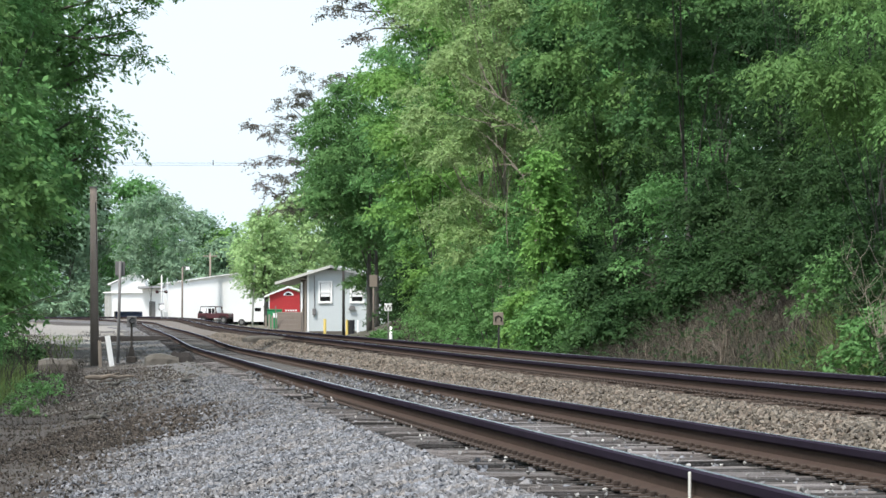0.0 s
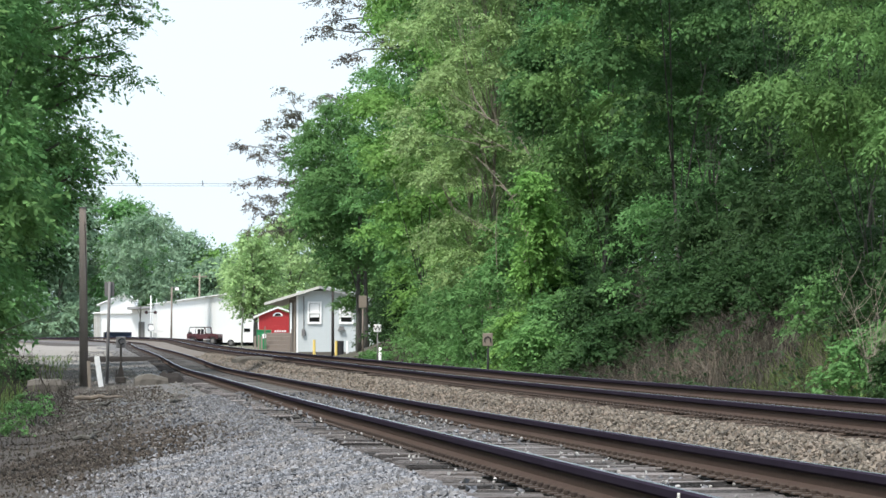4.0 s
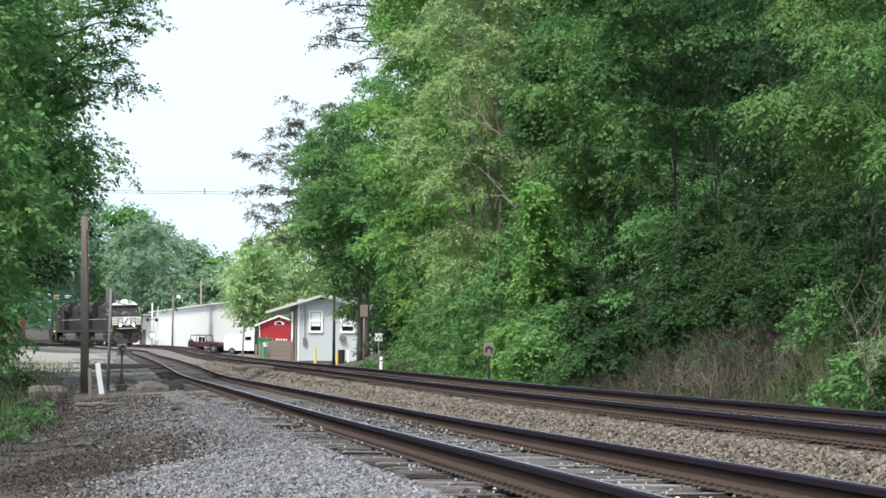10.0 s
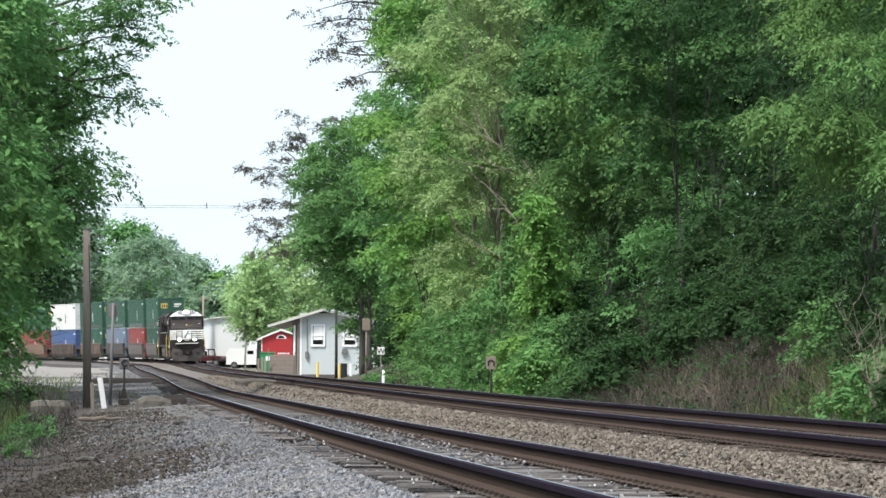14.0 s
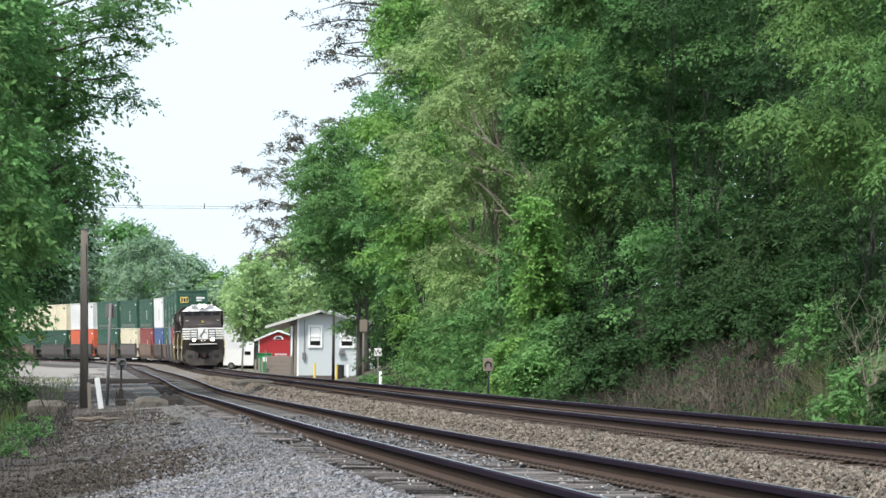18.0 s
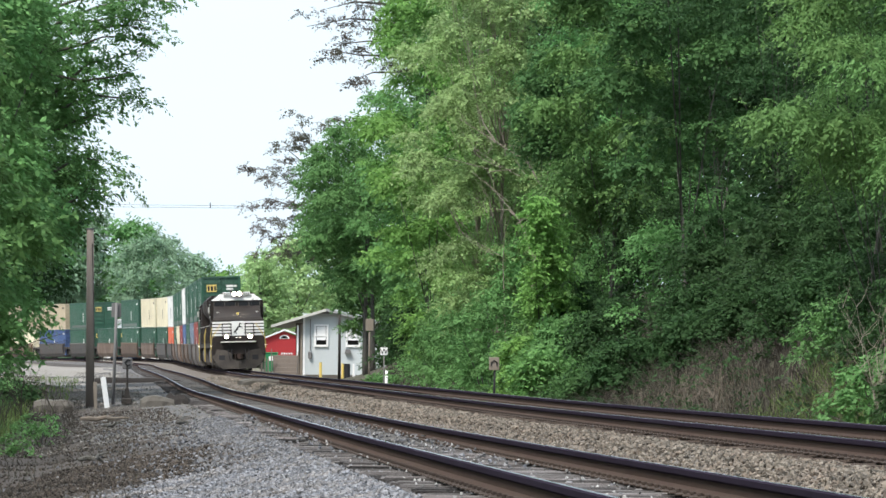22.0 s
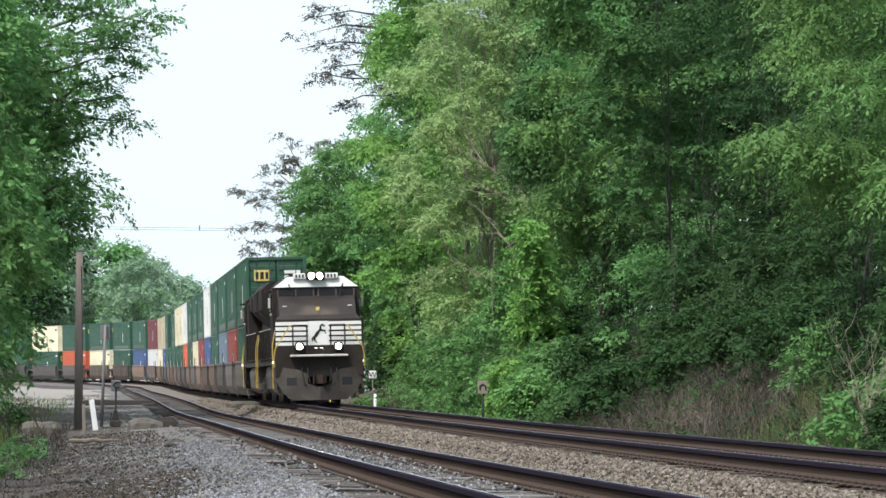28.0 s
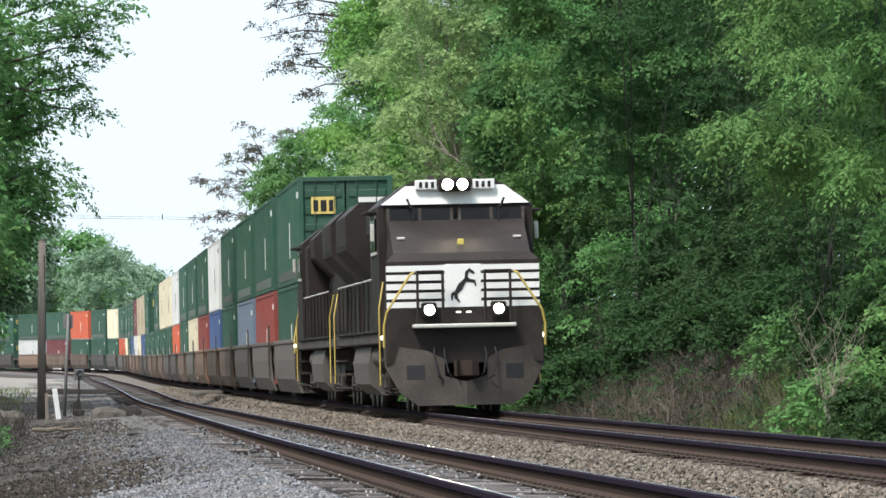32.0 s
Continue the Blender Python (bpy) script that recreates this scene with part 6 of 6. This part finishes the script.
def bush(label, x, y, height, spread, count, size, mat, seed, z=None, n=9):
    rng = np.random.default_rng(seed)
    C, R = [], []
    for i in range(n):
        a, q, f = rng.random() * 6.283, spread * rng.random() ** 0.6 * 1.0, rng.random()
        r = spread * rng.uniform(0.14, 0.38)
        q *= 1.0 - 0.45 * f * f
        C.append((q * math.cos(a), q * math.sin(a), height * (0.06 + 0.9 * f * (1.0 - 0.25 * q / spread))))
        R.append((r, r, min(r, height * 0.3)))
    t = thing("bush", label, "bush", pose(x, y, (ground_z(x, y) if z is None else z) - 0.05), "lineside bushes")
    for c in C[:5]:
        part("stem", Geo().tube([(c[0] * .15, c[1] * .15, -.05), (c[0] * .5, c[1] * .5, c[2] * .5), c], [0.035, 0.022, 0.008], 5), M["bark"], t)
    part("foliage", leaves_mesh("foliage", C, R, count, size, mat, rng), None, t)
    return t


def right_of_main(y, u):
    return main_x(y) + u


_r = random.Random(11)
GREENS = {"deep": "broadleaf tree with green foliage deepened as shade", "bright": "leafy tree with clear green drooping foliage", "fresh": "leafy tree with bright spring-green foliage", "mid": "broadleaf tree with full green foliage", "dark": "tall tree with dense green foliage darkened as shade",
          "olive": "tree with thin olive-green spring foliage", "brown": "tree with reddish brown young leaves"}
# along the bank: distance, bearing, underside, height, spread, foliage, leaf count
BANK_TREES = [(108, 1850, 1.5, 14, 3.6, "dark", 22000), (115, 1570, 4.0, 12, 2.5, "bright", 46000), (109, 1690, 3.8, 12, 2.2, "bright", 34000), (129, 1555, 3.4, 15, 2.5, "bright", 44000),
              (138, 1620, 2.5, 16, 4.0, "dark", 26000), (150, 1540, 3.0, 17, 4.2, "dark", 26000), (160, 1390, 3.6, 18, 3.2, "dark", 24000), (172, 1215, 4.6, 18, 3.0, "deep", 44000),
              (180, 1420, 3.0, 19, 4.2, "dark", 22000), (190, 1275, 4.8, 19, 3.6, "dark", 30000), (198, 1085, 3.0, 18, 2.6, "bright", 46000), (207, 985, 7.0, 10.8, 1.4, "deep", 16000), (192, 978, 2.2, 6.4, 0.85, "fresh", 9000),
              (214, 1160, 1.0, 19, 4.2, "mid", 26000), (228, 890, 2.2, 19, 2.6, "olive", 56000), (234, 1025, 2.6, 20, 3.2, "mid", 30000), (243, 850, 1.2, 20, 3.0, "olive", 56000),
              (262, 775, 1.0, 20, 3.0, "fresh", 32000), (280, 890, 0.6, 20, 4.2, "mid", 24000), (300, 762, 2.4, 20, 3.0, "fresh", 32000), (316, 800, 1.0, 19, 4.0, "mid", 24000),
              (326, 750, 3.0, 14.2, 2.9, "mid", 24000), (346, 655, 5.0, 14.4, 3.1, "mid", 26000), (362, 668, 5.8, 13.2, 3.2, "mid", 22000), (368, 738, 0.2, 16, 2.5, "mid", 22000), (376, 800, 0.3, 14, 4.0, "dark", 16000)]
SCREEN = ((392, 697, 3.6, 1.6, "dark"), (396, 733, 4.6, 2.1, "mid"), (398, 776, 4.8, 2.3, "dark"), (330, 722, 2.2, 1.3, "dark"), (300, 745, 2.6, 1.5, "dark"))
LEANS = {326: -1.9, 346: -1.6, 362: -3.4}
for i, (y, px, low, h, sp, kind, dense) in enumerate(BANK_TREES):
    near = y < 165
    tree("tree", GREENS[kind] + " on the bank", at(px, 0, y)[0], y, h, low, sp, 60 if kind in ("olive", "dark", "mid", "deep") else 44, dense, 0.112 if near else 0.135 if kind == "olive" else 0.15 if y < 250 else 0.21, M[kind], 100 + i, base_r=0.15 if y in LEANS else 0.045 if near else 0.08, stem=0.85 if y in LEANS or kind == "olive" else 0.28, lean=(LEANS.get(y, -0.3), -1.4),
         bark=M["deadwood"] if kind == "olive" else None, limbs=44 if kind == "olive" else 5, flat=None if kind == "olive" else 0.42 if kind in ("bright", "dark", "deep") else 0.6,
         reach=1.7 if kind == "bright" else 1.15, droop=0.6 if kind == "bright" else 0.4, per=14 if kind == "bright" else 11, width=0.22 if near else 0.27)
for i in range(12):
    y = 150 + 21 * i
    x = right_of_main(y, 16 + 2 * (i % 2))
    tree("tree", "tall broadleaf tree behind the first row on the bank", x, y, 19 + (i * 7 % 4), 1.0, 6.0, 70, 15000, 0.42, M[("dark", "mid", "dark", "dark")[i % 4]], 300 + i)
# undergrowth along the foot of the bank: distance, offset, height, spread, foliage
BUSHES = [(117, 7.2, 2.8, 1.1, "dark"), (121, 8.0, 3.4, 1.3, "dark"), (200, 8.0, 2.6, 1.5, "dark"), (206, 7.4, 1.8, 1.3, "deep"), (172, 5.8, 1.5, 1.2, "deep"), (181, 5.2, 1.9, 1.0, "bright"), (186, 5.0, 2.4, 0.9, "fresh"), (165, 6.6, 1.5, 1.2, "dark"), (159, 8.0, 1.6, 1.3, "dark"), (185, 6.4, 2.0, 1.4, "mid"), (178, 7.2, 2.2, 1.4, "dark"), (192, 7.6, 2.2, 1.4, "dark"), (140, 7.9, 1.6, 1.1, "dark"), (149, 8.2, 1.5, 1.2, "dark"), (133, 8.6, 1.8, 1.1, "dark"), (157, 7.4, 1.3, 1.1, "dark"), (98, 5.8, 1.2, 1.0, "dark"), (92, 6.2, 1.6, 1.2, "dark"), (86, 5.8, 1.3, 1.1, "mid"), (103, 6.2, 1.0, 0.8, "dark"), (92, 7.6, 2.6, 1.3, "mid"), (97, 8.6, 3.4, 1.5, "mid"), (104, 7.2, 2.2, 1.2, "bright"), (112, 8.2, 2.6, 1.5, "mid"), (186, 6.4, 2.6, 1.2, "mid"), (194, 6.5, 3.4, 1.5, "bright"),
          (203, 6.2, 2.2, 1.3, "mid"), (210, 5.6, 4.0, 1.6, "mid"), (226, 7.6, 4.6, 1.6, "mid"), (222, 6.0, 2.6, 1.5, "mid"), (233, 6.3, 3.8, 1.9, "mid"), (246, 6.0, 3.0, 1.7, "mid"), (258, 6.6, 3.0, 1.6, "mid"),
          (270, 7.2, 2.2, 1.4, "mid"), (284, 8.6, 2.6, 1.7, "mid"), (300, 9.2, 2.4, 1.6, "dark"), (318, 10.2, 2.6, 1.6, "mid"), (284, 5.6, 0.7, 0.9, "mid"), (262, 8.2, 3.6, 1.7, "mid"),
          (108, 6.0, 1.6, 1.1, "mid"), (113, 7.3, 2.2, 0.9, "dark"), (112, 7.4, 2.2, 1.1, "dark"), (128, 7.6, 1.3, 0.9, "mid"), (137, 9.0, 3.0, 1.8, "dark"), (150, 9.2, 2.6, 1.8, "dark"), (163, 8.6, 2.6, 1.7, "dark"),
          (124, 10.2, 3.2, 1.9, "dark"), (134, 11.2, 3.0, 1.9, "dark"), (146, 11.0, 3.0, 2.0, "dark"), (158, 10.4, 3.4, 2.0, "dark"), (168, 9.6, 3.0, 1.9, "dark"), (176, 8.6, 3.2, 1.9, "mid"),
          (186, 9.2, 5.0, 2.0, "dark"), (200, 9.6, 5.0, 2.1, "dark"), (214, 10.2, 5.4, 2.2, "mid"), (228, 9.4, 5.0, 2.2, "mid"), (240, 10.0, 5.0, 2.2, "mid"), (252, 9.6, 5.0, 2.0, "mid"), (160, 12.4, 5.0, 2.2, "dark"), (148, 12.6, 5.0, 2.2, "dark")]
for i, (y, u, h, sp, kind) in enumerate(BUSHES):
    bush({"deep": "green bush deepened as shade", "fresh": "bright green bush", "bright": "clear green bush", "mid": "green bush", "dark": "green bush darkened as shade", "olive": "olive-green bush"}[kind] + " at the foot of the bank", right_of_main(y, u), y, h, sp, 4200 if 105 < y < 129 else 7500, 0.105 if y < 150 else 0.13, M[kind], 400 + i, n=28)
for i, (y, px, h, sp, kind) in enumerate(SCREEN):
    bush("tall green bush darkened as shade beside the house", at(px, 0, y)[0], y, h, sp, 5000, 0.2, M[kind], 470 + i, n=26)
# brown-leaved trees that stand out against the sky
SKY_LIMBS = [[(620, 330, 405), (530, 250, 405), (480, 225, 404), (447, 220, 403)], [(610, 350, 405), (530, 290, 405), (480, 275, 404), (447, 283, 403)], [(610, 370, 405), (540, 340, 405), (490, 345, 404), (455, 335, 403)],
             [(610, 400, 405), (550, 372, 405), (510, 370, 404), (470, 378, 403)], [(620, 280, 405), (560, 190, 405), (540, 155, 404), (528, 134, 403)], [(630, 260, 405), (600, 170, 405), (585, 148, 404), (566, 138, 403)],
             [(620, 300, 405), (545, 215, 405), (515, 190, 404), (493, 186, 403)], [(640, 240, 405), (630, 180, 405), (622, 150, 404), (618, 140, 403)], [(610, 330, 405), (540, 260, 405), (505, 240, 404), (470, 250, 403)],
             [(610, 390, 405), (540, 310, 405), (500, 315, 404), (462, 310, 403)], [(620, 320, 405), (570, 230, 405), (540, 195, 404), (520, 170, 403)]]
tree("tree", "tree with sparse reddish brown leaves against the sky", at(652, 0, 405)[0], 405, 15.0, 8.4, 3.2, 26, 5000, 0.26, M["brown"], 501, limbs=20, lean=(-2.4, 0), flat=0.6, base_r=0.2, extra=SKY_LIMBS, sprays=110)
TOP_LIMBS = [[(772, 60, 334), (700, 20, 334), (640, 20, 333), (572, 10, 332)], [(782, 80, 334), (712, 50, 334), (664, 50, 333), (622, 66, 332)], [(772, 0, 334), (692, -40, 334), (622, -45, 333), (545, -30, 332)],
             [(772, 30, 334), (700, -5, 334), (652, -5, 333), (590, 2, 332)], [(772, -60, 334), (700, -90, 334), (640, -100, 333), (560, -85, 332)], [(772, -30, 334), (690, -70, 334), (630, -75, 333), (580, -62, 332)],
             [(772, 20, 334), (710, 0, 334), (680, -20, 333), (640, -28, 332)]]
tree("tree", "tall tree with sparse brownish leaves on long limbs", at(775, 0, 336)[0], 336, 24.0, 14.0, 2.4, 22, 4000, 0.26, M["brown"], 503, limbs=16, base_r=0.34, extra=TOP_LIMBS, sprays=95)
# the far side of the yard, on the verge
# the first two get the brighter leaf colour to stand in for sunlight
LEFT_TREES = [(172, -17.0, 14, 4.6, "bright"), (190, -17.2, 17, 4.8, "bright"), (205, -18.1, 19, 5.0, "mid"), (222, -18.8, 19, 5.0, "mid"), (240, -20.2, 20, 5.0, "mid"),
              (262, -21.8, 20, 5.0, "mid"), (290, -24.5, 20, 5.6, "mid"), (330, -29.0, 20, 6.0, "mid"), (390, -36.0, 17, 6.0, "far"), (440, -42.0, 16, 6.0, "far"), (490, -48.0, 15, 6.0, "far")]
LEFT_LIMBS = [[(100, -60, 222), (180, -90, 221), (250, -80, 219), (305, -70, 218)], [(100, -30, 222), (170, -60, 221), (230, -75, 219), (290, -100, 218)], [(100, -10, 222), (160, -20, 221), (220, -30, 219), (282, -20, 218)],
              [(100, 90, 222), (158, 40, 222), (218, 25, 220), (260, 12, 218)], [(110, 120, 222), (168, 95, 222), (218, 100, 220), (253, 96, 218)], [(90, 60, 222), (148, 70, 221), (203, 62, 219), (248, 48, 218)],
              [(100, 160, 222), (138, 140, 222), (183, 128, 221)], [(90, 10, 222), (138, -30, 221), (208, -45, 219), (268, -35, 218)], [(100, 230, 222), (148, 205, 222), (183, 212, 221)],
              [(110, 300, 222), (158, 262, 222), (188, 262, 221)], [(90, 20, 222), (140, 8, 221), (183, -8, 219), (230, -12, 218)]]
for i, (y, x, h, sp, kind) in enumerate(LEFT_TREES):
    tree("tree", GREENS.get(kind, "broadleaf tree with haze-paled grey-green foliage") + " at the yard", x, y, h, 3.3 if 200 < y < 245 else 0.6, sp, 52, 38000 if 180 < y < 250 else 28000 if y < 300 else 18000, 0.27 if y < 300 else 0.42, M[kind], 600 + i,
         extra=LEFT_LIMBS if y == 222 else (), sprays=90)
tree("tree", "tall broadleaf tree with green boughs high over the yard", at(-14, 0, 214)[0], 214, 20.0, 12.0, 4.2, 44, 22000, 0.19, M["mid"], 642, base_r=0.12)
tree("tree", "broadleaf tree with full green foliage reaching over the yard", at(-48, 0, 236)[0], 236, 12.6, 4.8, 5.3, 70, 50000, 0.2, M["mid"], 640, base_r=0.2)
tree("tree", "broadleaf tree with full green foliage reaching over the yard", at(-55, 0, 270)[0], 270, 15.0, 4.2, 5.9, 60, 30000, 0.28, M["dark"], 641, base_r=0.2)
# a row that shades the near ground, out of sight beside and behind the camera
for i in range(22):
    y = -40 + 9 * i
    tree("tree", "broadleaf tree shading the near end of the siding", -13.5 - 0.035 * max(y, 0) - 1.5 * (i % 2), y, 16 + (i % 3), 2.0, 5.5, 40, 2300, 0.75, M["mid"], 900 + i)
for i, (y, x, h, sp, kind) in enumerate([(150, -13.2, 2.6, 1.5, "mid"), (160, -13.6, 3.2, 1.6, "mid"), (176, -15.0, 3.0, 1.7, "dark"), (140, -12.2, 1.6, 1.0, "fresh"), (128, -10.6, 0.9, 0.7, "fresh"),
                                          (166, -13.2, 2.4, 1.0, "mid"), (152, -11.9, 1.6, 0.7, "mid"), (186, -13.6, 1.0, 0.8, "dark")]):
    bush("green bush on the verge of the yard", x, y, h, sp, 4500, 0.13, M[kind], 660 + i, n=20)
# woods behind the buildings, mostly in far leaves with haze in their colour
SKYLINE = ((-160, 15.0), (-60, 18.5), (-46, 20.6), (-40, 20.2), (-37, 18.0), (-34, 14.5), (-28, 12.0), (-10, 11.0), (20, 14.0))
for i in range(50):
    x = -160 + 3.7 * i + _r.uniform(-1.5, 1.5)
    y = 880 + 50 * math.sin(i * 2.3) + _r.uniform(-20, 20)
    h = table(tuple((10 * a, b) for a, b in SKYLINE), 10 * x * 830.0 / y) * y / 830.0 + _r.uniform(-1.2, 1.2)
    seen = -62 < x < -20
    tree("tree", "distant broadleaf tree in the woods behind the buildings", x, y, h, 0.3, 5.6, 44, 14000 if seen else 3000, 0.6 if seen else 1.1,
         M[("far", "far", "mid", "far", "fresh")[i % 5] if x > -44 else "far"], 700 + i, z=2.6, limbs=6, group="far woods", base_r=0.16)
# lighter trees in the yard between the warehouse and the house
tree("tree", "young light green tree beside the lane", at(472, 0, 545)[0], 545, 10.2, 2.6, 2.6, 50, 11000, 0.3, M["pale"], 801, z=2.1)
tree("tree", "light olive tree behind the shed", at(535, 0, 565)[0], 565, 12.5, 2.5, 4.2, 44, 9000, 0.4, M["pale"], 802, z=2.1)
tree("tree", "light green tree behind the house", at(585, 0, 580)[0], 580, 14.0, 2.5, 5.0, 44, 9000, 0.4, M["pale"], 803, z=2.1)
tree("tree", "light green tree beyond the lane", at(462, 0, 640)[0], 640, 11.0, 4.5, 3.0, 40, 7000, 0.42, M["pale"], 804, z=2.3)

tree("tree", "haze-paled grey-green tree standing before the depot", at(268, 0, 660)[0], 660, 14.0, 5.4, 4.6, 56, 14000, 0.34, M["far"], 805, z=2.2, base_r=0.06)
tree("tree", "broadleaf tree with full green foliage hanging before the house", at(660, 0, 384)[0], 384, 9.0, 2.6, 2.5, 46, 19000, 0.2, M["mid"], 806, base_r=0.2, lean=(0.5, 0))

# green weeds on the verge of the yard
for i, (px, py, d) in enumerate(((45, 742, 100), (82, 722, 108), (20, 728, 104), (60, 705, 118), (12, 690, 122), (98, 700, 122))):
    x, y, z = at(px, py, d)
    bush("low green weeds on the dirt verge", x, y, 0.45, 0.5, 420, 0.07, M["mid"], 680 + i, n=10)
# ivy and low leaves that creep over the bank, in the shade-darkened green
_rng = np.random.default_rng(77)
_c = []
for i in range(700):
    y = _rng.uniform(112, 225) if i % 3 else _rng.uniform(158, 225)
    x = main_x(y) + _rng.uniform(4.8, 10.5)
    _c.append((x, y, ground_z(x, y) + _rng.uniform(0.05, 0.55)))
tagged(new("bank_creepers", leaves_mesh("bank_creepers", _c, [(0.5, 0.5, 0.25)] * len(_c), 20000, 0.11, M["dark"], _rng, shell=0.2)), "green creepers and brambles over the bank, darkened as shade", "creepers", kind="stuff")


def bare_wood(name, label, category, px, py, d, limbs, r, mat):
    """A leafless trunk or shrub: limbs are runs of places in the opening view."""
    b = Vector(at(px, py, d))
    b.z = min(b.z, ground_z(b.x, b.y))
    t = thing(name, label, category, pose(*b))
    for i, run in enumerate(limbs):
        pts = [Vector(at(q[0], q[1], d + (q[2] if len(q) > 2 else 0))) - b for q in run]
        n = len(pts)
        part("trunk" if i == 0 else "branch", Geo().tube(pts, [r * (1.0 if i == 0 else 0.55) * (1 - 0.75 * j / (n - 1)) for j in range(n)], 6), M[mat], t)
    return t


bare_wood("dead_tree", "bleached bare dead tree standing on the bank", "tree", 950, 612, 223,
          [[(950, 615), (944, 480), (952, 380), (968, 260), (982, 190), (992, 120)], [(952, 380), (925, 310), (890, 270), (862, 240)], [(925, 310), (905, 292), (880, 291)], [(968, 260), (940, 210), (880, 170), (815, 130)],
           [(880, 170), (860, 140), (850, 110)], [(968, 260), (1000, 215), (1010, 180)], [(944, 440), (965, 400), (970, 350)], [(952, 380), (935, 340), (938, 300)], [(940, 210), (930, 170), (938, 130)]], 0.07, "deadwood")
_rd = random.Random(8)
_twigs = [[(905, 612), (900, 480), (896, 380), (900, 300)]]
for i in range(20):
    a = (_rd.uniform(860, 945), _rd.uniform(170, 380))
    b = (a[0] + _rd.uniform(-80, 80), a[1] - _rd.uniform(5, 60))
    _twigs.append([a, ((a[0] + b[0]) / 2 + _rd.uniform(-10, 10), (a[1] + b[1]) / 2), b, (b[0] + _rd.uniform(-30, 30), b[1] - _rd.uniform(10, 45))])
bare_wood("dead_tree", "thin bleached dead tree with many bare twigs on the bank", "tree", 905, 612, 224.5, _twigs, 0.026, "deadwood")
_rs = random.Random(5)
for px, py, d, hh, ww, cnt in ((1560, 640, 104, 225, 75, 17), (1275, 640, 136, 90, 50, 12), (1395, 600, 140, 110, 30, 8), (1225, 645, 140, 80, 40, 9), (1478, 640, 118, 80, 40, 8)):
    limbs = []
    for i in range(cnt):
        ex = px + _rs.uniform(-ww, ww)
        eh = hh * _rs.uniform(0.55, 1.0)
        low = (px + (ex - px) * 0.2 + _rs.uniform(-8, 8), py - eh * 0.3, _rs.uniform(-.5, .5))
        mid = (px + (ex - px) * 0.45 + _rs.uniform(-11, 11), py - eh * 0.58, _rs.uniform(-.7, .7))
        high = (px + (ex - px) * 0.85 + _rs.uniform(-8, 8), py - eh * 0.82, mid[2])
        limbs.append([(px + _rs.uniform(-8, 8), py + 8), low, mid, high, (ex + _rs.uniform(-9, 9), py - eh, mid[2])])
        for a in (low, mid, high)[:3 if hh > 200 else 2]:
            side = _rs.choice((-1, 1)) * _rs.uniform(10, 30)
            limbs.append([a, (a[0] + side * 0.5, a[1] - eh * _rs.uniform(0.03, 0.09), a[2]), (a[0] + side, a[1] - eh * _rs.uniform(0.12, 0.2), a[2]), (a[0] + side * _rs.uniform(1.0, 1.5), a[1] - eh * _rs.uniform(0.2, 0.3), a[2])])
    bare_wood("bare_shrub", "leafless pale grey shrub at the foot of the bank", "shrub", px, py + 8, d, limbs, 0.009, "deadwood" if hh > 200 else "dead_stem")

for px, py, d, hh, ww, cnt in ((48, 672, 128, 110, 40, 14), (100, 660, 140, 80, 36, 12), (12, 700, 118, 130, 34, 12), (130, 672, 132, 50, 26, 8)):
    limbs = []
    for i in range(cnt):
        ex = px + _rs.uniform(-ww, ww)
        eh = hh * _rs.uniform(0.5, 1.0)
        mid = (px + (ex - px) * 0.45 + _rs.uniform(-5, 5), py - eh * 0.55)
        limbs.append([(px + _rs.uniform(-14, 14), py + 8), mid, (ex, py - eh)])
        limbs.append([mid, (mid[0] + _rs.uniform(-14, 14), mid[1] - eh * 0.2), (mid[0] + _rs.uniform(-24, 24), mid[1] - eh * 0.38)])
    bare_wood("bare_shrub", "leafless grey-brown brush on the verge of the yard", "shrub", px, py + 8, d, limbs, 0.012, "weed")

bare_wood("bare_shrub", "leafless grey-brown brush reaching over the verge", "shrub", -45, 600, 160,
          [[(-45, 604), (-30, 575), (20, 553), (75, 530), (132, 514)], [(20, 553), (60, 558), (102, 553)], [(75, 530), (100, 536), (128, 529)], [(-30, 575), (10, 590), (50, 586)]], 0.022, "weed")

motions()
